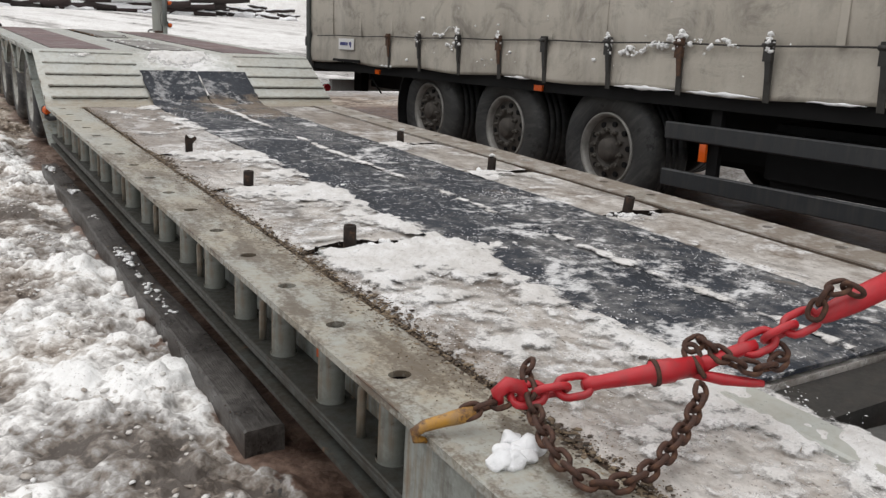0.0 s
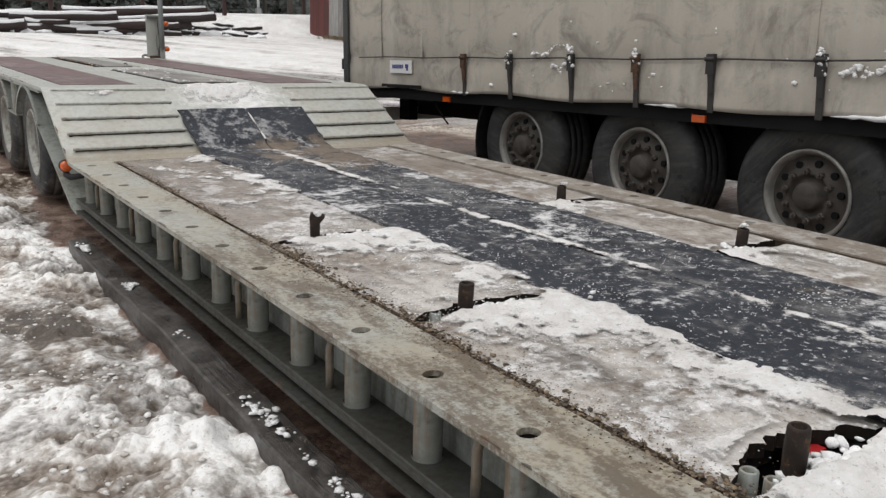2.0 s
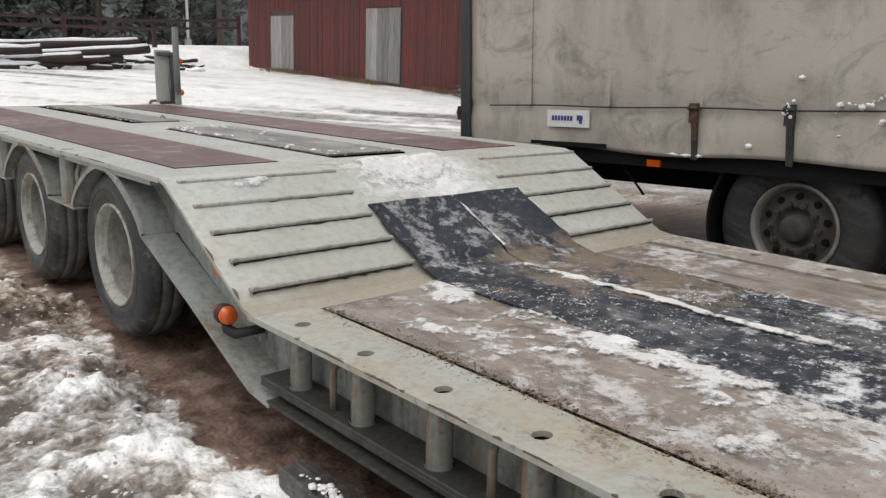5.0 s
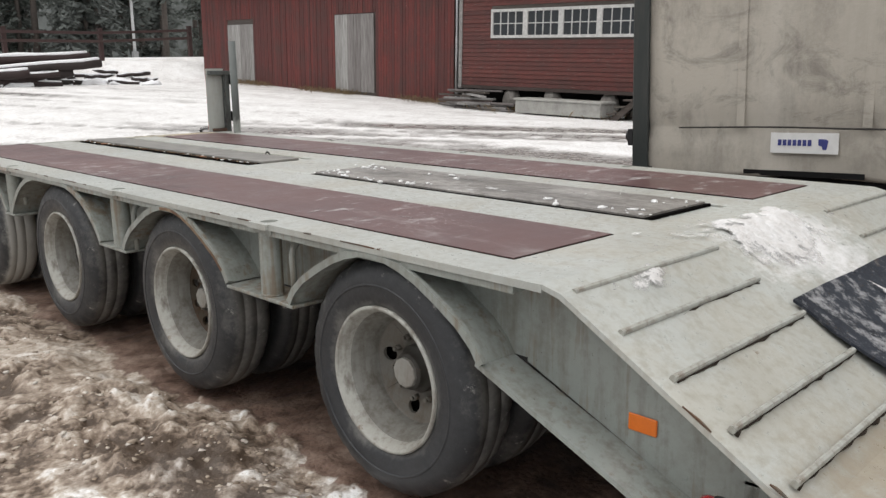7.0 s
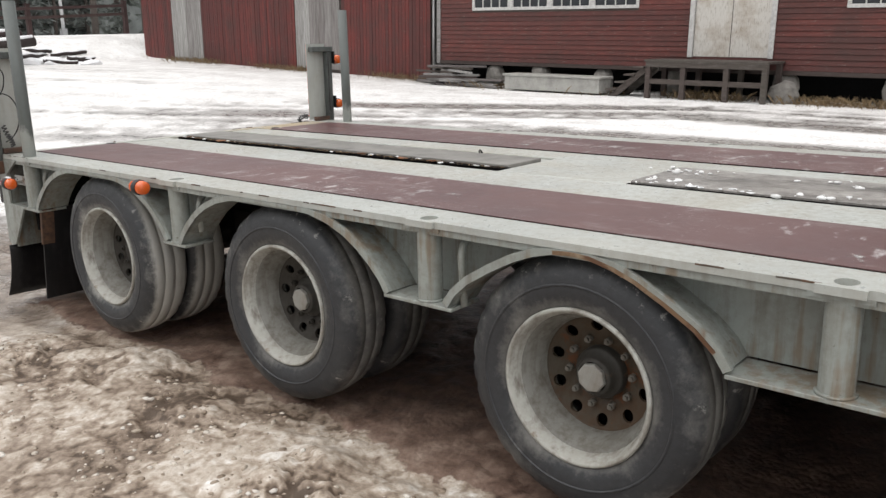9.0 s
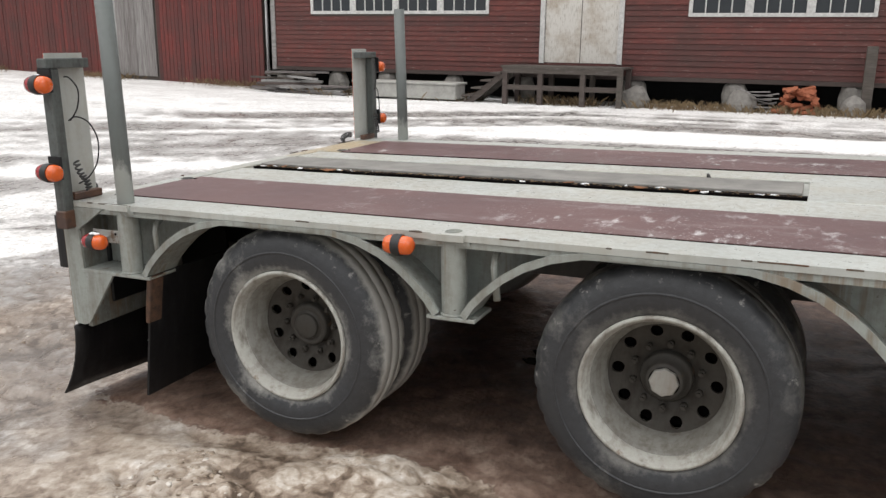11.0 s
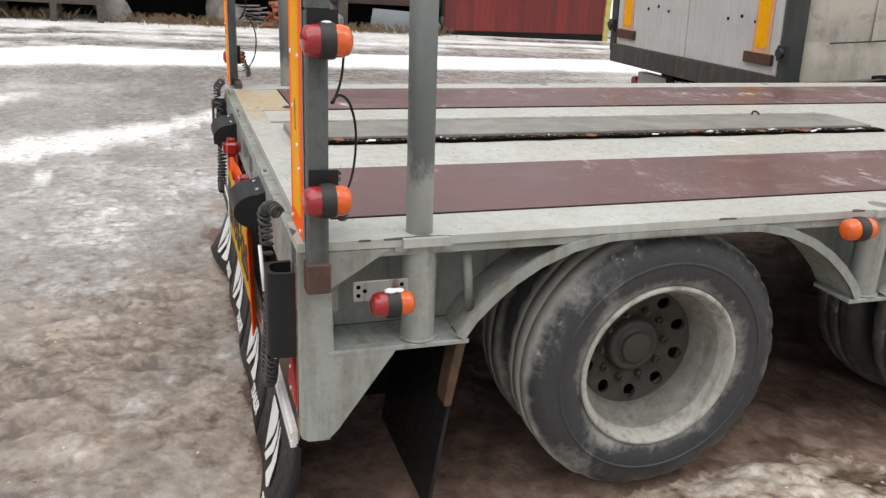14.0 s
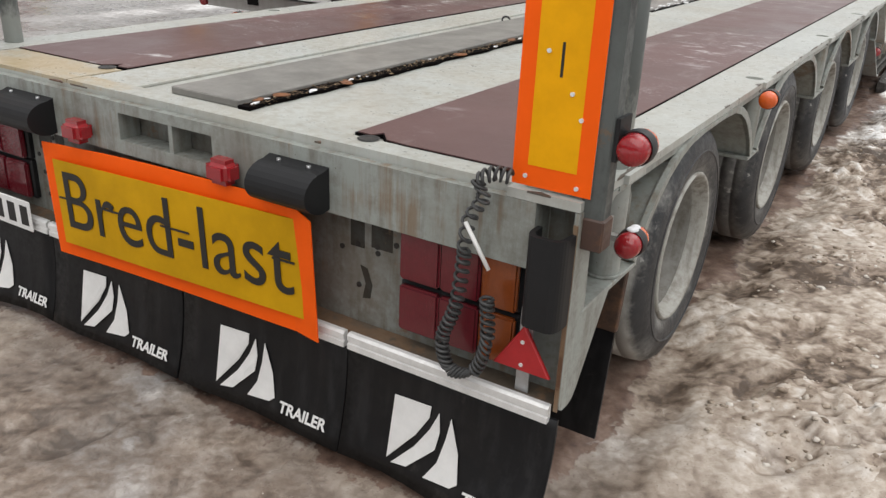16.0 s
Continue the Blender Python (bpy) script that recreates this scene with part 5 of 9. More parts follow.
    edges = [((sx * HALF, -4.55, ZU), (sx * HALF, 1.0, ZU), 0.55), ((sx * HALF, -11.4, ZL), (sx * HALF, -5.75, ZL), 0.6), ((sx * 1.075, -4.5, ZU), (sx * 1.075, 0.9, ZU), 0.3)]
    for k, (p, q, fill) in enumerate(edges):
        chips(bm, (p, q), into, 5 * k + sx + 2, fill)
    chips(bm, (on_ramp(0.08, sx * (HALF - 0.003)), on_ramp(0.93, sx * (HALF - 0.003))), into, 31 + sx, 0.6)
chips(bm, ((-1.2, YB, ZU), (1.2, YB, ZU)), Vector((0, -1, 0)), 51, 0.6)
bmesh.ops.recalc_face_normals(bm, faces=bm.faces)
tagged(part("chipped_paint", bm, CHIPPED, trailer), "paint chipped to rust along the deck edges", kind="stuff")

# ---- wheels ----
def wheel_at(sx, y, first=None):
    w = new("wheel")
    w.parent = trailer
    w.matrix_basis = pose(sx * 1.222, y, HUB_Z, 0, 0, 0 if sx < 0 else 180)
    return w


def tyre_mesh():
    bm = bmesh.new()
    prof = [(0.245, 0.032), (0.252, 0.012), (0.272, 0.003), (0.30, -0.004), (0.335, -0.005), (0.362, 0.003), (0.383, 0.014), (0.397, 0.028), (0.405, 0.042)]
    for u in (0.085, 0.142):
        prof += [(0.409, u - 0.008), (0.4055, u - 0.006), (0.4055, u - 0.002), (0.409, u)]
    prof += [(0.400, 0.19), (0.392, 0.205), (0.37, 0.222), (0.32, 0.23), (0.26, 0.222), (0.245, 0.20)]
    lathe(bm, prof, (0, 0, 0), "x", 112)
    for v in bm.verts:
        r, w = math.hypot(v.co.y, v.co.z), math.atan2(v.co.z, v.co.y) / (2 * math.pi) * 112
        if r > 0.376 and round(w) % 4 == 0 and (v.co.x < 0.05 or v.co.x > 0.18):
            v.co.y *= 0.985
            v.co.z *= 0.985
        elif r > 0.376:
            v.co *= 1 + 0.004 * noise.noise(v.co * 9)
    # raised ring on the side wall
    lathe(bm, [(0.318, -0.004), (0.320, -0.0075), (0.326, -0.0075), (0.328, -0.004)], (0, 0, 0), "x", 56)
    return bm


def rim_mesh():
    bm = bmesh.new()
    prof = [(0.250, 0.020), (0.252, 0.006), (0.246, 0.000), (0.238, 0.004), (0.235, 0.018), (0.228, 0.026), (0.222, 0.052)]
    lathe(bm, prof, (0, 0, 0), "x", 56)
    return bm


def disc_mesh(n=10, hole_r=0.0205, ring_r=0.157, m=12):
    """The dished wheel disc with round hand holes cut through it."""
    bm = bmesh.new()
    r0, r1 = 0.095, 0.185

    def depth(r):
        return 0.152 + 0.030 * (1 - ((r - r0) / (r1 - r0)))
    for k in range(n):
        w0 = 2 * math.pi * k / n
        half = math.pi / n
        cx, cy = ring_r, 0.0
        inner, outer = [], []
        for i in range(m):
            a = 2 * math.pi * (i + 0.5) / m
            px, py = cx + hole_r * math.cos(a), hole_r * math.sin(a)
            # to the border of this sector
            t = 1.0
            best = None
            for q in np.linspace(1, 7, 121):
                qx, qy = cx + q * hole_r * math.cos(a), q * hole_r * math.sin(a)
                rr, ww = math.hypot(qx, qy), math.atan2(qy, qx)
                if rr > r1 or rr < r0 or abs(ww) > half:
                    break
                best = (rr, ww)
            inner.append((math.hypot(px, py), math.atan2(py, px)))
            outer.append(best)
        def v(rw, d=0.0):
            r, w = rw
            return bm.verts.new((depth(r) + d, r * math.cos(w + w0), r * math.sin(w + w0)))
        iv, ov = [v(p) for p in inner], [v(p) for p in outer]
        bv = [v(p, 0.012) for p in inner]
        for i in range(m):
            j = (i + 1) % m
            bm.faces.new((iv[i], ov[i], ov[j], iv[j]))
            bm.faces.new((iv[i], iv[j], bv[j], bv[i]))
        # corners of the sector
        for rr in (r0, r1):
            for sgn in (-1, 1):
                c = v((rr, sgn * half))
                near = sorted(range(m), key=lambda i: (ov[i].co - c.co).length)[:2]
                if near[0] != near[1]:
                    bm.faces.new((ov[near[0]], c, ov[near[1]]))
    bmesh.ops.remove_doubles(bm, verts=bm.verts, dist=0.0015)
    lathe(bm, [(0.188, 0.147), (0.179, 0.157)], (0, 0, 0), "x", 48)
    lathe(bm, [(0.108, 0.178), (0.096, 0.186), (0.07, 0.186)], (0, 0, 0), "x", 48)
    return bm


# black plate added behind the disc so that its hand holes look unlit
def back_mesh():
    bm = bmesh.new()
    lathe(bm, [(0.180, 0.200), (0.05, 0.206)], (0, 0, 0), "x", 40)
    return bm


def hub_mesh(tip=0.102, wide=1.0):
    """The hub's stepped barrel, which ends behind its cap."""
    bm = bmesh.new()
    lathe(bm, [(0.086, 0.19), (0.084, 0.160), (0.078, 0.153), (0.066, 0.151), (0.062 * wide, tip + 0.022), (0.058 * wide, tip + 0.016), (0.049 * wide, tip + 0.013)], (0, 0, 0), "x", 32)
    return bm


def cap_mesh(tip=0.102, wide=1.0, sides=8):
    bm = bmesh.new()
    lathe(bm, [(0.048 * wide, tip + 0.016), (0.047 * wide, tip + 0.003), (0.043 * wide, tip), (0.0, tip - 0.001)], (0, 0, 0), "x", sides, smooth=sides > 12)
    return bm


def nut_mesh():
    bm = bmesh.new()
    cyl(bm, (0.156, 0.112, 0), (0.19, 0.112, 0), 0.012, n=6)
    cyl(bm, (0.147, 0.112, 0), (0.1565, 0.112, 0), 0.007, n=8)
    return bm


def barrel_mesh():
    bm = bmesh.new()
    lathe(bm, [(0.2215, 0.052), (0.213, 0.060), (0.209, 0.086), (0.200, 0.092), (0.197, 0.112), (0.192, 0.118), (0.190, 0.140), (0.187, 0.147), (0.185, 0.185)], (0, 0, 0), "x", 56)
    return bm


TYRE_ME = mesh_of("tyre", tyre_mesh(), TYRE)
CAKED_ME = mesh_of("tyre", tyre_mesh(), CAKED_TYRE)
RIM_ME = mesh_of("rim", rim_mesh(), WHEEL_PAINT)
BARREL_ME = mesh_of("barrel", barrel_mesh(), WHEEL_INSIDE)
SHADE_PLATE_ME = mesh_of("brake_drum", back_mesh(), HOLE)
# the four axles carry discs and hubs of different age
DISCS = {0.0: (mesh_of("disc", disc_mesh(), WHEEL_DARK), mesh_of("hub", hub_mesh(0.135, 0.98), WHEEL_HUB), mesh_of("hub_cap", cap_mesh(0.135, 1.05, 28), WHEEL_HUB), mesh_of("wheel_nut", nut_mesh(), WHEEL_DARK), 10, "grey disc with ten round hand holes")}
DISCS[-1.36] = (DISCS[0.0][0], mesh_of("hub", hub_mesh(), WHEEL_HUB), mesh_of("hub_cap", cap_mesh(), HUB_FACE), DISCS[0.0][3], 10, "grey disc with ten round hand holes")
DISCS[-2.72] = (mesh_of("disc", disc_mesh(), WHEEL_RUSTY), DISCS[-1.36][1], DISCS[-1.36][2], mesh_of("wheel_nut", nut_mesh(), WHEEL_PALE), 10, "rusty brown disc with ten round hand holes")
DISCS[-4.08] = (mesh_of("disc", disc_mesh(4, 0.026, 0.142, 28), WHEEL_PALE), mesh_of("hub", hub_mesh(0.100, 1.05), WHEEL_HUB), mesh_of("hub_cap", cap_mesh(0.100, 1.12, 10), HUB_FACE), mesh_of("wheel_nut", nut_mesh(), WHEEL_PALE), 10, "pale grey disc with four large hand holes")
SPIN = {0.0: 16, -1.36: 4, -2.72: 13, -4.08: 8}
for y in AXLES:
    disc_me, hub_me, cap_me, nut_me, nuts, disc_label = DISCS[y]
    for sx in (-1, 1):
        w = wheel_at(sx, y)
        turn = pose(0, 0, 0, SPIN[y] + 23 * (sx > 0), 0, 0)
        for nm, me, m, lab in (("tyre", TYRE_ME if y < 0 else CAKED_ME, turn, "worn black tyre with dried mud on its side wall"), ("inner_tyre", TYRE_ME if y < 0 else CAKED_ME, pose(0.27 if y < 0 else 0.226, 0, 0, 50 + 31 * y, 0, 0), ""), ("rim", RIM_ME, turn, "pale grey painted steel rim"), ("disc", disc_me, turn, disc_label), ("hub", hub_me, turn, ""), ("hub_cap", cap_me, turn, "pale worn hub cap"), ("barrel", BARREL_ME, turn, ""), ("brake_drum", SHADE_PLATE_ME, turn, "")):
            o = new(nm, me)
            o.parent = w
            o.matrix_basis = m
            tagged(o, lab)
        for k in range(nuts):
            o = new("wheel_nut", nut_me)
            o.parent = w
            o.matrix_basis = turn @ Matrix.Rotation(radians(18 + 36 * k), 4, "X")
# added black panels that hide the lit ground behind the flaps
for sx in (-1, 1):
    bm = bmesh.new()
    span(bm, sx, 0.70, 0.715, 0.66, 0.925, 0.16, ZU - 0.04)
    part("inner_guard", bm, BLOCKER_BLACK, trailer, "black panel added to darken the space inside the wheel arch")
for y in AXLES:
    bm = bmesh.new()
    cyl(bm, (-1.0, y, HUB_Z), (1.0, y, HUB_Z), 0.06, n=12)
    box(bm, -0.5, -0.38, y - 0.1, y + 0.1, HUB_Z - 0.08, ZU - 0.1)
    box(bm, 0.38, 0.5, y - 0.1, y + 0.1, HUB_Z - 0.08, ZU - 0.1)
    part("axle", bm, DARK_STEEL, trailer)
bm = bmesh.new()
for x in (-0.42, 0.42):
    box(bm, x - 0.07, x + 0.07, YR1 + 0.15, YB - 0.15, 0.56, 0.85)
part("rear_beam", bm, DARK_STEEL, trailer)

# ---- the curtain-sided trailer parked alongside ----
def curtain_mat():
    s = Shader("dirty_tarpaulin", 0.6)
    big = s.noise(0.9, 6, 0.6)
    mid = s.noise(3.2, 8, 0.7, s.coords((1, 1, 0.6)))
    fine = s.noise(40, 5, 0.6)
    c = s.mix(s.ramp(big, (0.3, 0.0), (0.7, 1.0)), (0.500, 0.464, 0.402), (0.395, 0.364, 0.314))
    c = s.mix(s.ramp(mid, (0.47, 0.0), (0.70, 0.75)), c, (0.21, 0.192, 0.166))
    c = s.mix(s.ramp(fine, (0.5, 0.0), (0.75, 0.25)), c, (0.50, 0.48, 0.45))
    # rain-washed streaks and rubbed black smudges
    wash = s.noise(2.2, 6, 0.65, s.coords((1, 1.6, 0.16)))
    c = s.mix(s.ramp(wash, (0.52, 0.0), (0.68, 0.45)), c, (0.56, 0.53, 0.475))
    rub = s.noise(2.0, 9, 0.75, s.coords((1, 1.0, 1.5)), 1.2)
    c = s.mix(s.ramp(rub, (0.53, 0.0), (0.70, 0.65)), c, (0.10, 0.090, 0.078))
    s.colour(c)
    return s.bump(s.mix(0.5, mid, fine), 0.25, 0.012).m


CURTAIN = curtain_mat()
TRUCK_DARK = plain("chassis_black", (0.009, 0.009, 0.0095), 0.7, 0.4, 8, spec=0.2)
TRUCK_TYRE = paint("sooty_tyre_rubber", (0.030, 0.031, 0.033), worn=(0.012, 0.012, 0.013), dirt=(0.085, 0.084, 0.080), dirtiness=0.8, rust=0.58, rough=0.5, film=0.5, film_c=(0.065, 0.064, 0.060), spec=0.4)
GUARD = paint("side_guard_paint", (0.030, 0.033, 0.037), dirt=(0.06, 0.057, 0.053), rust=0.75)
POST_GREEN = paint("corner_post_paint", (0.035, 0.042, 0.040), dirt=(0.07, 0.065, 0.06), rust=0.72)
DOOR_WHITE = paint("door_white_paint", (0.56, 0.57, 0.56), dirt=(0.36, 0.35, 0.33), rust=0.76)
truck = thing("curtain_sided_trailer", "curtain-sided lorry trailer with a dirty grey tarpaulin", "trailer", (2.02, -3.0, 0.0), (-1.9, 0, 0))
# own frame: x to its far side, y forwards is minus, z up; curtain foot at 0.75
TZ, TH, TL, TW = 0.75, 2.75, 13.4, 2.60
# tarpaulin with shallow folds and a hanging hem
bm = bmesh.new()
ys = np.arange(-0.115, -TL, -0.11)
zs = [0.0, 0.03, 0.10, 0.20, 0.29, 0.31, 0.36, 0.5, 0.7, 0.95, 1.2, 1.5, 1.9, 2.3, TH]
grid = []
for z in zs:
    row = []
    for y in ys:
        f = 0.034 * (float(fbm(np.array([y * 0.9]), np.array([z * 0.8]), 4, 5)[0]) - 0.5)
        f += 0.010 * (float(fbm(np.array([y * 4.0]), np.array([z * 1.2]), 3, 15)[0]) - 0.5)
        for dy, dz_, w, d in ((-1.05, 0.72, 0.22, 0.020), (-1.30, 0.95, 0.16, -0.014), (-0.45, 0.62, 0.20, 0.014), (-1.85, 1.0, 0.30, -0.012), (-2.6, 0.8, 0.35, 0.014), (-4.4, 0.9, 0.4, -0.012)):
            f += d * math.exp(-(((y - dy) * 1.0 + (z - dz_) * 0.45) / (0.35 * w)) ** 2 - ((z - dz_) / w) ** 2)
        pull = 0.016 * math.exp(-((z - 0.30) / 0.05) ** 2)
        hem = -0.012 * math.exp(-(z / 0.06) ** 2) * math.sin(y * 5.2) - 0.006 * math.sin(y * 1.3)
        dz = 0.012 * math.sin(y * 4.1) * math.exp(-(z / 0.1) ** 2)
        row.append(bm.verts.new((f + pull + hem, y, TZ + z + dz)))
    grid.append(row)
for a, b in zip(grid, grid[1:]):
    for i in range(len(ys) - 1):
        bm.faces.new((a[i], a[i + 1], b[i + 1], b[i])).smooth = True
curtain = part("curtain", bm, CURTAIN, truck, "dirty grey tarpaulin curtain with folds and hanging hem")
m = curtain.modifiers.new("thickness", "SOLIDIFY")
m.thickness = 0.004
bm = bmesh.new()
box(bm, 0.06, TW - 0.02, -TL, -0.06, TZ + 0.1, TZ + TH)
part("cargo_body", bm, DOOR_WHITE, truck)
bm = bmesh.new()
box(bm, -0.01, TW + 0.01, -TL - 0.03, 0.0, TZ + TH, TZ + TH + 0.07)
part("roof", bm, CURTAIN, truck)
# pole seams and straps
for y in (-0.757, -1.49, -2.20, -3.5, -4.75, -5.35, -7.15, -8.4):
    bm = bmesh.new()
    box(bm, -0.0085, -0.004, y - 0.026, y + 0.026, TZ + 0.30, TZ + TH)
    soften(bm, 0.002)
    part("seam", bm, CURTAIN, truck)
STRAPS = [-2.185, -2.80, -3.50, -4.12, -4.72, -5.43, -6.08, -6.74, -7.42, -8.1, -8.8]
strap_mat = plain("strap_webbing", (0.045, 0.042, 0.038), 0.8, 0.4, 40)
for k, y in enumerate(STRAPS):
    s = thing("strap", "", "")
    s.parent = truck
    s.matrix_basis = pose(-0.018, y, TZ)
    for key in list(s.keys()):
        del s[key]
    bm = bmesh.new()
    prism(bm, [(-0.03, -0.02), (0.012, -0.02), (0.026, 0.24), (0.02, 0.30), (-0.022, 0.30)], "x", -0.008, 0.004)
    soften(bm, 0.003)
    part("webbing", bm, strap_mat, s)
    bm = bmesh.new()
    box(bm, -0.03, -0.002, -0.028, 0.028, 0.21, 0.33)
    cyl(bm, (-0.028, -0.035, 0.3), (-0.028, 0.035, 0.3), 0.014, n=8)
    prism(bm, [(-0.026, 0.1), (0.0, 0.1), (0.02, 0.24), (-0.02, 0.24)], "x", -0.024, -0.012)
    part("buckle", bm, DARK_STEEL if k % 3 else RUST, s)
bm = bmesh.new()
tube(bm, [(-0.016, y, TZ + 0.298 + 0.004 * math.sin(y * 5)) for y in np.arange(-0.35, -TL, -0.25)], 0.006, 6)
part("tension_cord", bm, strap_mat, truck)
# maker's label
LABEL_BLUE = plain("label_blue", (0.05, 0.06, 0.25), 0.5)
label = new("label_plate")
label.parent = truck
bm = bmesh.new()
box(bm, -0.016, -0.010, -1.345, -0.955, TZ + 0.150, TZ + 0.270)
lab = part("label_panel", bm, WHITE_MARK, truck, "white label with a blue mark")
bpy.data.objects.remove(label)
for k in range(7):
    bm = bmesh.new()
    box(bm, -0.0185, -0.0155, -1.00 - 0.029 * k - 0.021, -1.00 - 0.029 * k, TZ + 0.195, TZ + 0.23)
    part("label_bar", bm, LABEL_BLUE, lab)
bm = bmesh.new()
prism(bm, [(-1.235, TZ + 0.235), (-1.235, TZ + 0.20), (-1.255, TZ + 0.195), (-1.26, TZ + 0.175), (-1.28, TZ + 0.175), (-1.29, TZ + 0.225), (-1.275, TZ + 0.235)], "x", -0.0185, -0.0155)
part("label_mark", bm, LABEL_BLUE, lab)
bm = bmesh.new()
box(bm, -0.012, 0.0, -1.49, -0.79, TZ + 0.012, TZ + 0.045)
part("hem_flap", bm, TRUCK_DARK, truck)
# rear frame and doors
for x in (0.03, TW - 0.03):
    bm = bmesh.new()
    prism(bm, [(x - 0.055, -0.12), (x + 0.06, -0.12), (x + 0.06, 0.0), (x + 0.02, 0.02), (x - 0.045, 0.0)], "z", TZ - 0.02, TZ + TH)
    soften(bm, 0.006)
    part("corner_post", bm, POST_GREEN, truck)
    bm = bmesh.new()
    cyl(bm, (x, 0.0, TZ + 0.23), (x, 0.06, TZ + 0.23), 0.035, n=10)
    box(bm, x - 0.045, x + 0.045, 0.0, 0.035, TZ + 0.17, TZ + 0.28)
    part("buffer", bm, BLACK_RUBBER, truck)
for k, (x0, x1) in enumerate(((0.10, TW / 2 - 0.006), (TW / 2 + 0.006, TW - 0.10))):
    bm = bmesh.new()
    box(bm, x0, x1, -0.04, 0.0, TZ + 0.05, TZ + TH - 0.05)
    soften(bm, 0.005)
    d = part("rear_door", bm, DOOR_WHITE, truck, "dirty white rear door")
    bm = bmesh.new()
    for q in range(3):
        cyl(bm, (x0 + 0.3 + 0.17 * q, -0.002, TZ + 0.42 + 0.03 * (q % 2)), (x0 + 0.3 + 0.17 * q, 0.006, TZ + 0.42 + 0.03 * (q % 2)), 0.014, n=10)
    part("bolt", bm, TRUCK_DARK, d)
    x = 0.30 if k == 0 else TW - 0.30
    bm = bmesh.new()
    box(bm, x - 0.10, x + 0.10, 0.001, 0.006, TZ + 0.20, TZ + 1.9)
    mk = part("warning_strip", bm, plain("pale_orange_border", (0.75, 0.38, 0.22), 0.5), d, "yellow reflective strip with a pale orange border")
    bm = bmesh.new()
    box(bm, x - 0.065, x + 0.065, 0.006, 0.009, TZ + 0.24, TZ + 1.86)
    part("yellow_field", bm, REFLEX_YELLOW, mk)
    bm = bmesh.new()
    box(bm, x - 0.16, x + 0.16, 0.002, 0.03, TZ + 0.12, TZ + 0.20)
    part("hinge_block", bm, RUST, d)
bm = bmesh.new()
box(bm, 0.0, TW, -0.15, 0.01, TZ - 0.13, TZ + 0.05)
soften(bm, 0.006)
part("rear_sill", bm, paint("grimy_sill", (0.030, 0.029, 0.028), worn=(0.10, 0.065, 0.045), dirt=(0.11, 0.10, 0.09), dirtiness=0.8, rust=0.55, film=0.5, film_c=(0.055, 0.050, 0.045)), truck, "grimy dark sill, rust along its edge")
bm = bmesh.new()
box(bm, 0.20, TW - 0.20, -0.30, -0.22, TZ - 0.36, TZ - 0.22)
part("bumper_beam", bm, DOOR_WHITE, truck)
for x in (0.55, TW - 0.55):
    bm = bmesh.new()
    box(bm, x - 0.05, x + 0.05, -0.5, -0.3, TZ - 0.35, TZ)
    part("bumper_arm", bm, TRUCK_DARK, truck)
    bm = bmesh.new()
    e = x + math.copysign(0.40, x - TW / 2)
    cyl(bm, (e, -0.28, TZ - 0.32), (e, -0.20, TZ - 0.32), 0.045, n=14)
    part("tail_lamp", bm, RED_LENS, truck)
# chassis
bm = bmesh.new()
box(bm, 0.03, 0.09, -TL, -0.1, TZ - 0.09, TZ + 0.06)
box(bm, TW - 0.09, TW - 0.03, -TL, -0.1, TZ - 0.09, TZ + 0.06)
for y in np.arange(-0.6, -TL, -0.9):
    box(bm, 0.05, TW - 0.05, y - 0.04, y + 0.04, TZ - 0.06, TZ + 0.08)
for x in (0.8, TW - 0.8):
    box(bm, x - 0.06, x + 0.06, -TL, -0.2, TZ - 0.3, TZ + 0.08)
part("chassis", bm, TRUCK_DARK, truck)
TAX = (-2.797, -4.07, -5.333)
TAX_Z = {-2.797: 0.357, -4.07: 0.320, -5.333: 0.288}   # the body pitches, its wheels follow the ground
bm = bmesh.new()
prof = [(0.260, 0.05), (0.270, 0.02), (0.295, 0.004), (0.34, -0.002), (0.40, 0.000), (0.445, 0.010), (0.472, 0.030), (0.485, 0.06), (0.49, 0.08)]
for u in (0.13, 0.19, 0.25):
    prof += [(0.49, u - 0.009), (0.482, u - 0.007), (0.482, u - 0.002), (0.49, u)]
prof += [(0.49, 0.32), (0.47, 0.36), (0.36, 0.385), (0.26, 0.38)]
lathe(bm, prof, (0, 0, 0), "x", 48)
tm = mesh_of("tyre", bm, TRUCK_TYRE)
bm = bmesh.new()
lathe(bm, [(0.272, 0.03), (0.271, 0.008), (0.258, 0.004), (0.242, 0.03), (0.232, 0.06)], (0, 0, 0), "x", 48)
rm = mesh_of("rim", bm, plain("truck_rim_metal", (0.34, 0.33, 0.31), 0.5, 0.5, 9, 0.3))
bm = bmesh.new()
lathe(bm, [(0.236, 0.055), (0.205, 0.067), (0.17, 0.05), (0.14, 0.035), (0.125, 0.03), (0.115, 0.05), (0.085, 0.055), (0.08, 0.01), (0.07, 0.0), (0.0, 0.0)], (0, 0, 0), "x", 40)
dm = mesh_of("disc", bm, plain("truck_disc_dirty", (0.085, 0.074, 0.064), 0.7, 0.6, 14))
bm = bmesh.new()
cyl(bm, (0.045, 0.188, 0), (0.062, 0.188, 0), 0.021, n=10)
hm = mesh_of("hand_hole", bm, TRUCK_DARK)
bm = bmesh.new()
cyl(bm, (0.005, 0.142, 0), (0.05, 0.142, 0), 0.019, n=6)
cyl(bm, (-0.01, 0.142, 0), (0.005, 0.142, 0), 0.010, n=6)
nm_ = mesh_of("wheel_nut", bm, plain("nut_steel", (0.10, 0.09, 0.078), 0.5, 0.4, 30, 0.2))
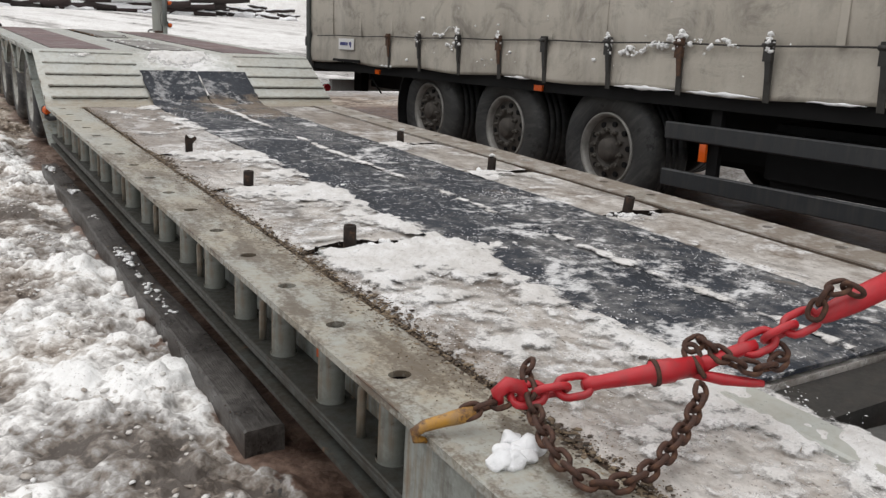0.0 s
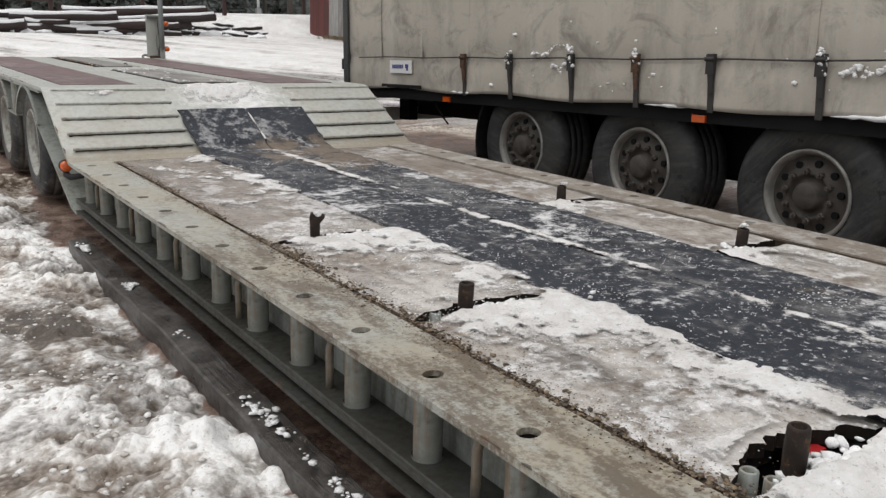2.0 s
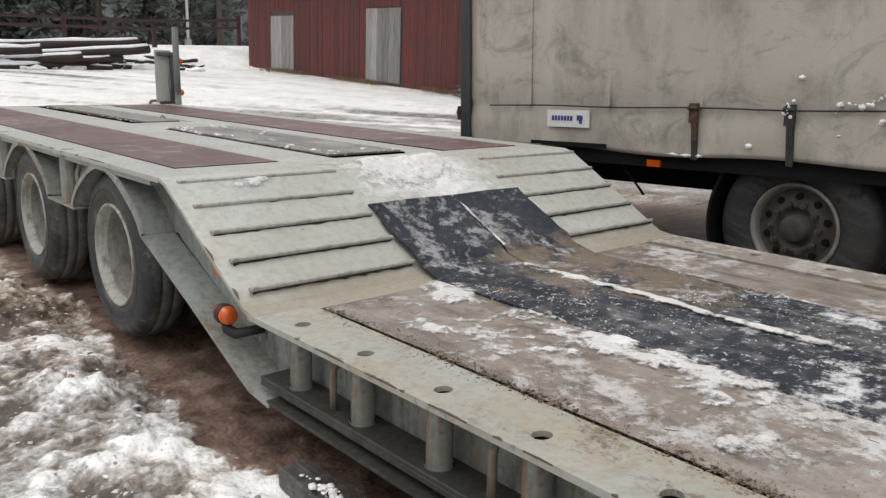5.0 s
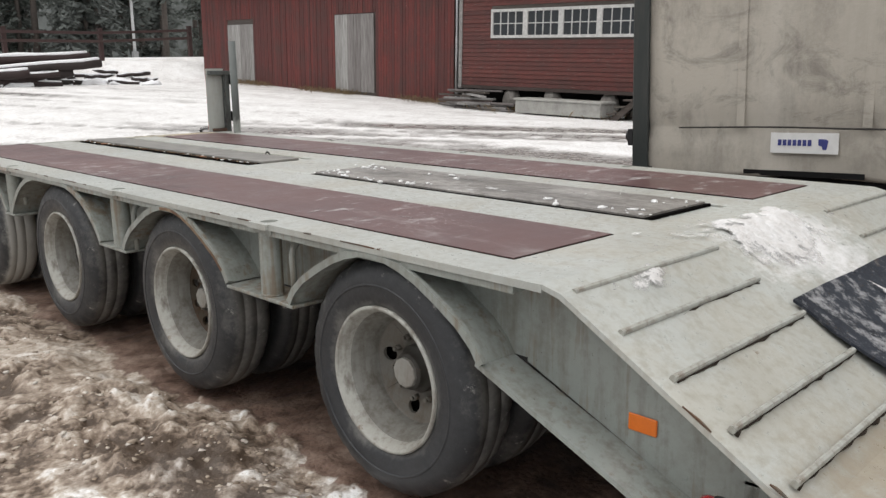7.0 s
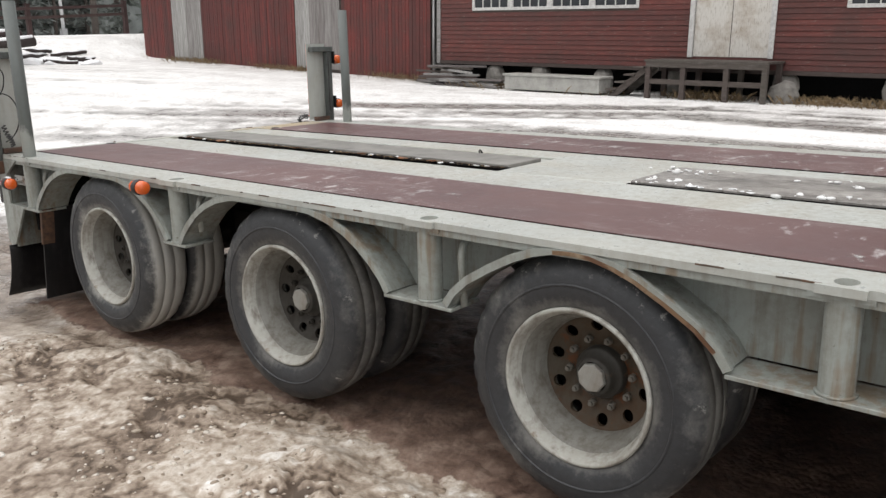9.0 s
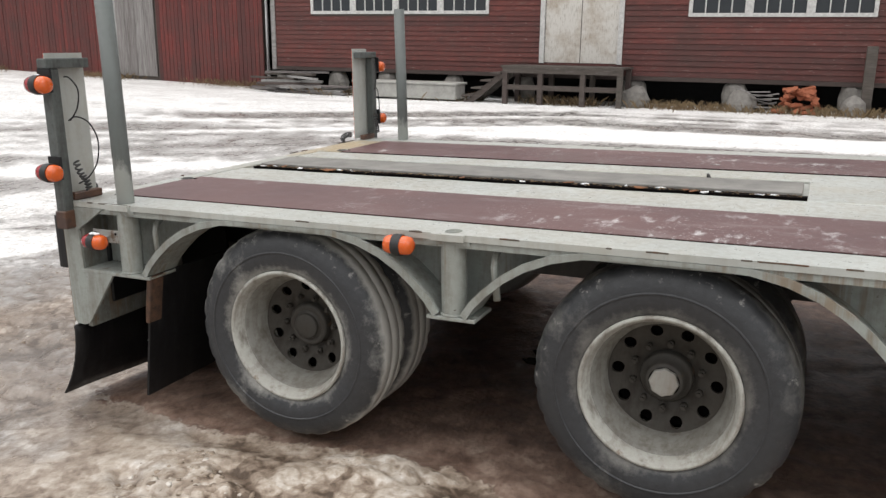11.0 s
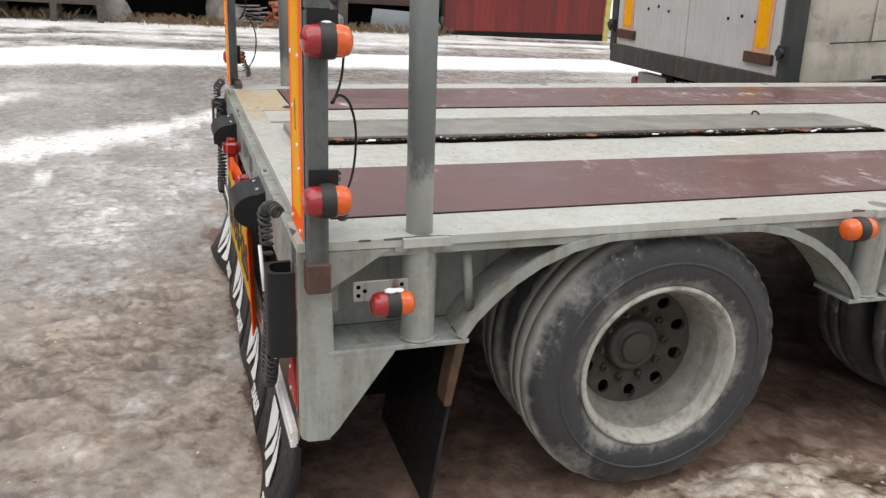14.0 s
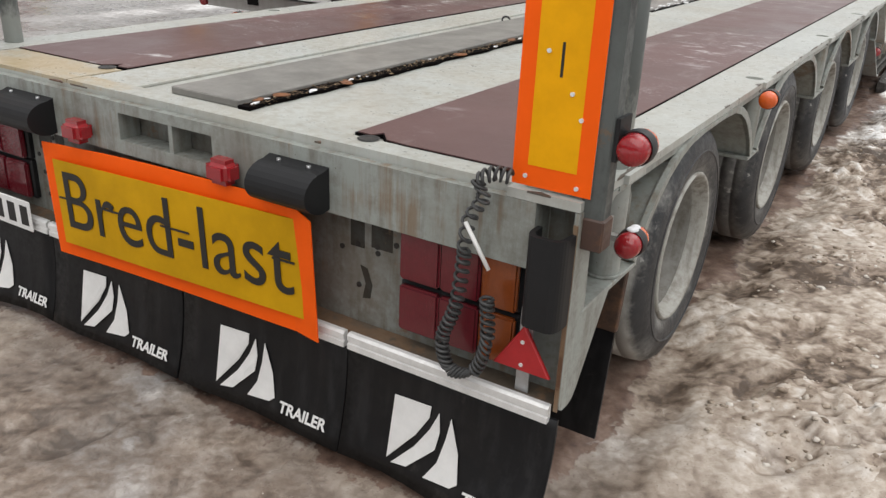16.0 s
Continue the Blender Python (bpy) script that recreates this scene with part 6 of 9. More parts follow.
for ya in TAX:
    for side in (0, 1):
        w = new("wheel")
        w.parent = truck
        w.matrix_basis = pose(0.10 if side == 0 else TW - 0.10, ya, TAX_Z[ya], 0, 0, 180 * side)
        for nm, me in (("tyre", tm), ("rim", rm), ("disc", dm)):
            o = new(nm, me)
            o.parent = w
            o.matrix_basis = pose(0, 0, 0, 25 * ya, 0, 0)
        for k in range(10):
            for nm, me, q in (("hand_hole", hm, 18), ("wheel_nut", nm_, 0)):
                o = new(nm, me)
                o.parent = w
                o.matrix_basis = Matrix.Rotation(radians(36 * k + q + 25 * ya), 4, "X")
    bm = bmesh.new()
    cyl(bm, (0.4, ya, TAX_Z[ya]), (TW - 0.4, ya, TAX_Z[ya]), 0.07, n=12)
    part("axle", bm, TRUCK_DARK, truck)
bm = bmesh.new()
gy0, gz0 = TAX[0], TAX_Z[TAX[0]]
prism(bm, [(gy0 + 0.545 * math.cos(a), gz0 + 0.545 * math.sin(a)) for a in np.linspace(-0.55, 1.45, 16)] + [(gy0 + 0.525 * math.cos(a), gz0 + 0.525 * math.sin(a)) for a in np.linspace(1.45, -0.55, 16)], "x", 0.06, 0.46)
part("mud_guard", bm, TRUCK_DARK, truck)
bm = bmesh.new()
tube(bm, [(0.10, -1.55, TZ - 0.02), (0.09, -1.60, TZ - 0.14), (0.12, -1.68, TZ - 0.24), (0.16, -1.70, TZ - 0.30)], 0.009, 6)
part("hanging_strap", bm, TRUCK_DARK, truck)
# air tanks, suspension and the guards of the far side
for y0, y1 in ((-6.7, -7.3), (-7.4, -8.2)):
    for x in (0.62, 1.9):
        bm = bmesh.new()
        cyl(bm, (x, y0, 0.50), (x, y1, 0.50), 0.15, n=18)
        part("air_tank", bm, TRUCK_DARK, truck)
for x in (0.8, TW - 0.8):
    for ya in TAX:
        bm = bmesh.new()
        box(bm, x - 0.05, x + 0.05, ya - 0.1, ya + 0.62, 0.34, 0.44)
        cyl(bm, (x, ya - 0.25, 0.42), (x, ya - 0.25, TZ - 0.2), 0.13, n=16)
        box(bm, x - 0.09, x + 0.09, ya + 0.50, ya + 0.66, 0.36, TZ - 0.05)
        part("suspension_arm", bm, TRUCK_DARK, truck)
bm = bmesh.new()
box(bm, TW - 0.06, TW - 0.02, -9.6, -6.0, 0.2, 0.62)
part("far_guard", bm, TRUCK_DARK, truck)
# dark box added to shut out the light below the lorry
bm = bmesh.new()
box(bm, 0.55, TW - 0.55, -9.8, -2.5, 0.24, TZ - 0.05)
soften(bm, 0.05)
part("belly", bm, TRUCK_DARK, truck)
# side guards, support and tank ahead of the wheels
for z in (0.503, 0.197):
    bm = bmesh.new()
    box(bm, 0.02, 0.06, -9.6, -5.97, z - 0.055, z + 0.055)
    soften(bm, 0.008)
    part("side_guard", bm, GUARD, truck)
for y in (-6.35, -7.8, -9.2):
    bm = bmesh.new()
    box(bm, 0.062, 0.10, y - 0.04, y + 0.04, 0.2, TZ)
    part("guard_bracket", bm, TRUCK_DARK, truck)
bm = bmesh.new()
box(bm, 0.2, 0.75, -8.6, -6.6, 0.22, 0.6)
soften(bm, 0.05, 2)
part("tank", bm, TRUCK_DARK, truck)
bm = bmesh.new()
box(bm, 0.010, 0.03, -6.335, -6.285, 0.335, 0.445)
part("side_marker", bm, AMBER_LENS, truck)
for y in (-1.87, -4.62):
    bm = bmesh.new()
    box(bm, 0.012, 0.04, y - 0.05, y + 0.05, TZ - 0.085, TZ - 0.04)
    part("side_marker", bm, AMBER_LENS, truck)

# snow caught on the hem, the buckles and the folds of the tarpaulin
rnd = random.Random(12)
bm = bmesh.new()
for y0, y1, r in ((-1.95, -2.30, 0.020), (-3.2, -3.42, 0.010), (-4.2, -4.66, 0.013), (-5.5, -6.05, 0.022), (-6.15, -6.7, 0.018), (-7.0, -7.35, 0.012)):
    n = int((y0 - y1) / 0.04)
    tube(bm, [(-0.012, y0 + (y1 - y0) * i / n, TZ + 0.004 + 0.006 * rnd.random()) for i in range(n + 1)], [max(0.002, r * math.sin(math.pi * (i + 0.15) / (n + 0.3)) * rnd.uniform(0.5, 1.1)) for i in range(n + 1)], 6)
snow = solid("curtain_snow", bm, SNOW, "bits of snow stuck to the tarpaulin hem and straps", "snow", kind="stuff", at=(2.02, -3.0, 0.0), turn=(-1.9, 0, 0))
CURTAIN_AT = pose(2.02, -3.0, 0.0, -1.9, 0, 0)


def curtain_clod(rnd):
    """Clods caught along the creases, on the buckles and here and there on the cloth."""
    q = rnd.random()
    if q < 0.55:
        y0, y1, z0, z1 = rnd.choice(((-3.02, -3.46, 0.30, 0.41), (-3.28, -3.5, 0.23, 0.24), (-5.50, -5.95, 0.20, 0.30), (-5.55, -5.98, 0.22, 0.31), (-5.95, -6.12, 0.30, 0.37), (-6.15, -6.5, 0.30, 0.31)))
        t = rnd.random()
        v = (-0.020 + rnd.gauss(0, 0.004), y0 + (y1 - y0) * t, TZ + z0 + (z1 - z0) * t + 0.022 * math.sin(11 * t) + rnd.gauss(0, 0.007))
    elif q < 0.92:
        v = (-0.040 + rnd.gauss(0, 0.005), rnd.choice((-3.50, -4.12, -5.43, -6.08, -6.74, -2.80)) + rnd.gauss(0, 0.014), TZ + 0.31 + rnd.gauss(0, 0.030))
    else:
        v = (-0.014, -2.4 - 4.5 * rnd.random(), TZ + 0.08 + 0.75 * rnd.random() ** 1.5)
    return CURTAIN_AT @ Vector(v)


lumps("crease_snow", 420, curtain_clod, (0.005, 0.020), FRESH_CLOD, "clods of snow caught on the creases and buckles", "snow", 61, 0.9)

# ---- the red barns ----
BT = 1.45   # the yard and its barns rise gently along y


def board_mat(name, c1, c2, worn, flake=0.0, upright=False):
    s = Shader(name, 0.8)
    spot = s.t.nodes.new("ShaderNodeNewGeometry").outputs["Position"]

    def grain(x, y, z):
        return s.node("ShaderNodeMapping", Vector=spot, Scale=(x, y, z)).outputs[0]
    g = s.noise(6, 7, 0.7, grain(4, 4, 0.22) if upright else grain(4, 0.6, 4))
    g2 = s.noise(6, 7, 0.7, grain(4, 4, 0.5) if upright else grain(1.5, 0.35, 2.2))
    r = s.rand()
    c = s.mix(s.ramp(g, (0.35, 0.0), (0.7, 1.0)), c1, c2)
    c = s.mix(s.ramp(g2, (0.56, 0.0), (0.74, 0.7)), c, worn)
    c = s.mix(s.math("MULTIPLY", r, 0.58), c, (0.045, 0.022, 0.022))
    if flake:
        f = s.noise(17, 8, 0.75, grain(1, 0.35, 1.6))
        c = s.mix(s.ramp(f, (0.60, 0.0), (0.68, flake)), c, (0.36, 0.29, 0.27))
        d = s.noise(0.9, 6, 0.65, grain(1, 1, 1))
        c = s.mix(s.ramp(d, (0.42, 0.0), (0.68, 0.6)), c, (0.055, 0.034, 0.030))
    s.colour(c)
    return s.bump(g, 0.4, 0.006).m


def stained_door(name, c, stain):
    s = Shader(name, 0.7)
    n = s.noise(1.8, 8, 0.7)
    f = s.noise(14, 7, 0.7, s.coords((1, 2.5, 0.5)))
    c = s.mix(s.ramp(n, (0.46, 0.0), (0.68, 0.75)), c, stain)
    s.colour(s.mix(s.ramp(f, (0.52, 0.0), (0.70, 0.6)), c, tuple(0.55 * k for k in stain)))
    return s.bump(f, 0.3, 0.006).m


RED_BOARD = board_mat("falu_red_boards", (0.175, 0.046, 0.037), (0.085, 0.030, 0.027), (0.21, 0.135, 0.12), 0.8)
RED_UPRIGHT = board_mat("falu_red_upright_boards", (0.20, 0.034, 0.028), (0.070, 0.024, 0.022), (0.105, 0.066, 0.052), 0.35, True)
ANNEX_RED = board_mat("annex_red", (0.24, 0.032, 0.028), (0.17, 0.025, 0.023), (0.22, 0.05, 0.045), 0.0, True)
PLANK_WOOD = board_mat("bare_upright_planks", (0.46, 0.455, 0.44), (0.13, 0.125, 0.118), (0.50, 0.495, 0.49), 0.0, True)
GREY_WOOD = board_mat("bare_grey_boards", (0.34, 0.335, 0.325), (0.17, 0.165, 0.16), (0.46, 0.455, 0.45))
OLD_WOOD = board_mat("old_timber", (0.10, 0.088, 0.075), (0.05, 0.045, 0.038), (0.17, 0.16, 0.15))
WHITE_TRIM = plain("flaking_white_paint", (0.66, 0.655, 0.64), 0.7, 0.4, 16)
CLEAN_TRIM = plain("white_trim", (0.74, 0.74, 0.73), 0.6, 0.1, 10)
DOOR_PALE = stained_door("pale_weathered_door", (0.60, 0.58, 0.54), (0.33, 0.26, 0.19))
STONE = plain("field_stone", (0.27, 0.255, 0.235), 0.85, 0.45, 7, 0, 0.6, 0.02)
TIN_ROOF = plain("tin_roof", (0.30, 0.30, 0.31), 0.5, 0.3, 3, 0.3)
GLASS = Shader("window_glass", 0.08).colour((0.05, 0.055, 0.06)).m
# annex panes in a pale blue-grey
PALE_GLASS = plain("pane_before_pale_blind", (0.42, 0.45, 0.47), 0.2, 0.3, 2)
BX = 17.0


barn = thing("barn", "red barn with weathered horizontal boards on foundation stones", "barn", (BX, 0, 0), (BT, 0, 0))
# own frame: the wall's foot at 0.66, its face at x = 0
AY0, AY1, A0, AH = -5.05, 13.1, 0.66, 3.9
DOOR_A, WIN_A, WIN_B = (2.85, 4.95), (6.35, 11.75), (-2.6, 1.35)
bm = bmesh.new()
box(bm, 0.03, 0.15, AY0, AY1, A0, A0 + AH)
part("wall", bm, OLD_WOOD, barn)
bh = 0.128
nb = int(AH / bh)
spans = {}
for k in range(nb):
    z0 = A0 + k * bh
    cut = []
    if z0 < 3.15:
        cut.append(DOOR_A)
    if z0 + bh > 2.12 and z0 < 2.98:
        cut += [WIN_A, WIN_B]
    cut.sort()
    y = AY0
    pieces = []
    for a, b in cut:
        if a > y:
            pieces.append((y, a))
        y = b
    pieces.append((y, AY1))
    for a, b in pieces:
        key = (a, b)
        if key not in spans:
            bm = bmesh.new()
            prism(bm, [(0.004, 0.0), (0.028, 0.0), (0.028, bh - 0.008), (0.016, bh - 0.004), (0.0, 0.006)], "y", a, b)
            spans[key] = part("board", bm, RED_BOARD, barn)
            spans[key].matrix_basis = pose(0, 0, z0)
        else:
            o = again(spans[key], (random.uniform(-0.004, 0.004), 0, z0), barn)
# sills, corner boards
bm = bmesh.new()
box(bm, -0.01, 0.10, AY0, AY1, A0 - 0.10, A0 - 0.002)
part("sill_beam", bm, OLD_WOOD, barn)
bm = bmesh.new()
box(bm, -0.02, 0.03, AY1 - 0.12, AY1 + 0.02, A0 - 0.1, A0 + AH)
part("corner_board", bm, GREY_WOOD, barn)


def window(parent, y0, y1, z0, z1, cols, rows, lights, trim, x=-0.02, glass=None, t=0.085):
    w = new("window")
    w.parent = parent
    bm = bmesh.new()
    box(bm, x, x + 0.06, y0, y1, z0, z0 + t)
    box(bm, x, x + 0.06, y0, y1, z1 - t, z1)
    for k in range(lights + 1):
        y = y0 + (y1 - y0 - t) * k / lights
        e = 0.05 if 0 < k < lights else 0.0
        box(bm, x, x + 0.058, y - e, y + t + e, z0 + t, z1 - t)
    soften(bm, 0.004)
    part("window_frame", bm, trim, w)
    for k in range(lights):
        a = y0 + (y1 - y0 - t) * k / lights + t + (0.05 if k else 0)
        b = y0 + (y1 - y0 - t) * (k + 1) / lights - (0.05 if k < lights - 1 else 0)
        bm = bmesh.new()
        for c in range(1, cols):
            yy = a + (b - a) * c / cols
            box(bm, x + 0.015, x + 0.045, yy - 0.014, yy + 0.014, z0 + t, z1 - t)
        for c in range(1, rows):
            zz = z0 + t + (z1 - z0 - 2 * t) * c / rows
            box(bm, x + 0.017, x + 0.043, a, b, zz - 0.014, zz + 0.014)
        if cols > 1 or rows > 1:
            part("glazing_bar", bm, trim, w)
        for c in range(cols):
            for r in range(rows):
                bm = bmesh.new()
                box(bm, x + 0.04, x + 0.05, a + (b - a) * c / cols, a + (b - a) * (c + 1) / cols, z0 + t + (z1 - z0 - 2 * t) * r / rows, z0 + t + (z1 - z0 - 2 * t) * (r + 1) / rows)
                part("pane", bm, glass or GLASS, w)
    return w


window(barn, WIN_A[0], WIN_A[1], 2.12, 2.98, 4, 2, 4, WHITE_TRIM)
window(barn, WIN_B[0], WIN_B[1], 2.05, 2.95, 4, 2, 3, WHITE_TRIM)
# double door with pale boards
for a, b in ((DOOR_A[0] + 0.13, sum(DOOR_A) / 2 - 0.01), (sum(DOOR_A) / 2 + 0.01, DOOR_A[1] - 0.13)):
    bm = bmesh.new()
    box(bm, 0.02, 0.06, a, b, A0 + 0.28, 3.1)
    part("door_leaf", bm, DOOR_PALE, barn, "pale weathered door leaf with worn paint")
bm = bmesh.new()
for a, b in ((DOOR_A[0], DOOR_A[0] + 0.12), (DOOR_A[1] - 0.12, DOOR_A[1])):
    box(bm, -0.03, 0.03, a, b, A0 + 0.26, 3.2)
box(bm, -0.03, 0.03, DOOR_A[0], DOOR_A[1], 3.1, 3.22)
part("door_frame", bm, WHITE_TRIM, barn)
bm = bmesh.new()
box(bm, 0.02, 0.05, DOOR_A[0], DOOR_A[1], A0, A0 + 0.27)
part("threshold", bm, RED_BOARD, barn)
# roof and the rest of the shell
bm = bmesh.new()
box(bm, 8.0, 8.15, AY0, AY1, A0, A0 + AH)
box(bm, 0.15, 8.0, AY0, AY0 + 0.1, A0, A0 + AH)
box(bm, 0.15, 8.0, AY1 - 0.1, AY1, A0, A0 + AH)
part("back_wall", bm, OLD_WOOD, barn)
bm = bmesh.new()
prism(bm, [(-0.5, A0 + AH - 0.15), (4.05, A0 + AH + 2.3), (8.6, A0 + AH - 0.15), (8.6, A0 + AH - 0.03), (4.05, A0 + AH + 2.45), (-0.5, A0 + AH - 0.03)], "y", AY0 - 0.3, AY1 + 0.3)
part("roof", bm, TIN_ROOF, barn)
# foundation stones
rnd = random.Random(12)
for y in (-4.7, -2.35, 0.15, 2.55, 5.4, 7.4, 9.4, 11.0, 12.8):
    bm = bmesh.new()
    bmesh.ops.create_icosphere(bm, subdivisions=2, radius=0.5)
    for v in bm.verts:
        v.co += v.co.normalized() * 0.14 * (noise.noise(v.co * 2.1 + Vector((y, 0, 0))))
        v.co = Vector((v.co.x * 0.5, v.co.y * 0.62, max(-0.3, min(0.5, v.co.z)) * 0.85))
    st = part("foundation_stone", bm, STONE, barn)
    st.matrix_basis = pose(0.22, y, 0.28 - 0.012 * y * 0.2, 0, 0, rnd.uniform(-15, 15))
# black sheet added behind the stones for the darkness under the barn
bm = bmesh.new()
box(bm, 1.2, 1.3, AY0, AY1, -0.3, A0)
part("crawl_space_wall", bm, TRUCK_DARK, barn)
# porch and steps
porch = thing("porch", "old grey timber porch with open steps", "porch", (BX, 0, 0), (BT, 0, 0))
for k in range(8):
    bm = bmesh.new()
    box(bm, -1.15 + 0.145 * k, -1.15 + 0.145 * k + 0.138, 2.55, 5.55, 0.83, 0.875)
    part("porch_plank", bm, OLD_WOOD, porch)
for y in (2.62, 3.5, 4.55, 5.45):
    for x in (-1.072, -0.15):
        bm = bmesh.new()
        box(bm, x - 0.06, x + 0.06, y - 0.06, y + 0.06, -0.1, 0.83)
        part("porch_post", bm, OLD_WOOD, porch)
bm = bmesh.new()
box(bm, -1.145, -1.08, 2.55, 5.5, 0.70, 0.828)
part("porch_beam", bm, OLD_WOOD, porch)
bm = bmesh.new()
box(bm, -1.12, -1.08, 2.6, 5.5, 0.30, 0.42)
part("porch_rail", bm, OLD_WOOD, porch)
for k in range(4):
    bm = bmesh.new()
    box(bm, -1.1, -0.25, 5.58 + 0.25 * k, 5.86 + 0.25 * k, 0.66 - 0.19 * k, 0.70 - 0.19 * k)
    soften(bm, 0.004)
    part("step", bm, OLD_WOOD, porch)
for x in (-1.0, -0.35):
    bm = bmesh.new()
    prism(bm, [(5.5, 0.6), (5.5, 0.78), (6.6, -0.08), (6.4, -0.12)], "x", x - 0.03, x + 0.03)
    part("stringer", bm, OLD_WOOD, porch)
# ---- the barn with upright boards ----
b2 = thing("upright_boarded_barn", "red barn with upright boards and grey plank doors", "barn", (17.35, 13.7, 0.0), (BT, 0, -5.0))
L2, Z2, H2 = 19.5, 0.55, 4.6
D1, D0 = (4.54, 7.18), (14.02, 16.58)
bm = bmesh.new()
box(bm, 0.03, 0.15, 0, L2, Z2 - 0.9, Z2 + H2)
part("wall", bm, OLD_WOOD, b2)
bw = 0.165
tall = None
short = None
for k in range(int(L2 / bw)):
    y = k * bw
    top_only = D1[0] - 0.05 < y + bw / 2 < D1[1] + 0.02 or D0[0] - 0.05 < y + bw / 2 < D0[1] + 0.02
    ob = short if top_only else tall
    z0 = 3.45 if top_only else Z2 - 0.25
    if ob is None:
        bm = bmesh.new()
        hh = Z2 + H2 - z0
        prism(bm, [(0.0, 0.004), (0.0, bw - 0.012), (0.03, bw - 0.006), (0.03, 0.0)], "z", 0, hh)
        ob = part("board", bm, RED_UPRIGHT, b2)
        ob.matrix_basis = pose(0, y, z0)
        if top_only:
            short = ob
        else:
            tall = ob
    else:
        again(ob, (random.uniform(-0.012, 0.004), y, z0), b2)
for (a, b), zt, zb in ((D1, 3.42, Z2 - 0.03), (D0, 3.22, Z2 - 0.03)):
    d = new("plank_door")
    d.parent = b2
    d["label"] = "bare grey plank double door"
    n = 6
    first = None
    for k in range(n):
        y0 = a + (b - a) * k / n
        if first is None:
            bm = bmesh.new()
            box(bm, -0.03, 0.0, 0, (b - a) / n - 0.012, zb, zt)
            first = part("plank", bm, PLANK_WOOD, d)
            first.matrix_basis = pose(0, y0, 0)
        else:
            again(first, (random.uniform(-0.008, 0.0), y0, 0), d)
bm = bmesh.new()
prism(bm, [(-0.5, Z2 + H2 - 0.15), (4.05, Z2 + H2 + 2.3), (8.6, Z2 + H2 - 0.15), (8.6, Z2 + H2), (4.05, Z2 + H2 + 2.45), (-0.5, Z2 + H2)], "y", -0.2, L2 + 0.4)
part("roof", bm, TIN_ROOF, b2)
bm = bmesh.new()
box(bm, 8.0, 8.15, 0, L2, Z2 - 0.9, Z2 + H2)
box(bm, 0.15, 8.0, L2 - 0.1, L2, Z2 - 0.9, Z2 + H2)
part("back_wall", bm, OLD_WOOD, b2)
bm = bmesh.new()
cyl(bm, (-0.08, -0.25, Z2), (-0.08, -0.25, Z2 + H2), 0.05, n=10)
part("downpipe", bm, GALV, b2)
# ---- the painted annex ----
annex = thing("annex", "bright red annex with white-framed windows", "house", (BX - 0.15, 0, 0), (0.6, 0, 0))
bm = bmesh.new()
box(bm, 0.03, 0.2, -9.47, -5.12, -0.06, 3.4)
part("wall", bm, OLD_WOOD, annex)
first = None
wins = ((-7.22, -5.86), (-8.78, -7.5))
for k in range(29):
    y = -5.12 - 0.15 * (k + 1)
    if first is None:
        bm = bmesh.new()
        box(bm, 0.0, 0.03, 0, 0.146, 0.0, 3.4)
        first = part("board", bm, ANNEX_RED, annex)
        first.matrix_basis = pose(0, y, -0.03)
    else:
        again(first, (0.0 + random.uniform(-0.002, 0.002), y, -0.03), annex)
for a, b in wins:
    window(annex, a, b, 1.0, 1.80, 1, 1, 1, CLEAN_TRIM, -0.06, PALE_GLASS, 0.19)
bm = bmesh.new()
box(bm, -0.03, 0.1, -9.5, -5.1, -0.28, -0.06)
part("plinth", bm, TRUCK_DARK, annex)
bm = bmesh.new()
box(bm, -0.05, 0.06, -9.62, -9.476, -0.26, 3.4)
soften(bm, 0.006)
part("corner_board", bm, plain("old_yellow_paint", (0.62, 0.53, 0.16), 0.7, 0.4, 7), annex, "yellow-painted corner board")
bm = bmesh.new()
box(bm, 8.0, 8.2, -9.47, -5.12, -0.3, 3.4)
box(bm, 0.2, 8.0, -9.47, -9.27, -0.3, 3.4)
part("back_wall", bm, ANNEX_RED, annex)
bm = bmesh.new()
prism(bm, [(-0.4, 3.3), (4.0, 5.2), (8.6, 3.3), (8.6, 3.42), (4.0, 5.34), (-0.4, 3.42)], "y", -12.7, -5.0)
part("roof", bm, TIN_ROOF, annex)
bm = bmesh.new()
cyl(bm, (-0.06, -5.05, 0.3), (-0.06, -5.05, 3.3), 0.045, n=10)
cyl(bm, (-0.06, -5.05, -0.1), (-0.06, -5.05, 0.3), 0.055, n=10)
part("downpipe", bm, DARK_STEEL, annex)

# ---- rear end of the low loader ----
bm = bmesh.new()
for x0, x1 in ((-1.148, -0.16), (0.23, 1.148)):
    box(bm, x0, x1, 0.965, YB, 0.70, ZU - 0.023)
box(bm, -0.16, 0.23, 0.965, YB, 0.825, ZU - 0.023)
box(bm, -0.16, 0.23, 0.965, YB, 0.70, 0.742)
box(bm, 0.0, 0.016, 0.97, YB - 0.002, 0.742, 0.825)
TAIL = paint("streaked_tail_paint", (0.33, 0.357, 0.335), dirt=(0.12, 0.105, 0.085), dirtiness=0.72, rust=0.64, rough=0.38, film=0.42, film_c=(0.15, 0.135, 0.105), runs=0.75)
part("rear_crossbeam", bm, TAIL, trailer)
bm = bmesh.new()
box(bm, -1.235, 1.235, 0.962, 0.984, 0.345, 0.699)
box(bm, -0.2, 0.27, 0.945, 0.96, 0.70, 0.84)
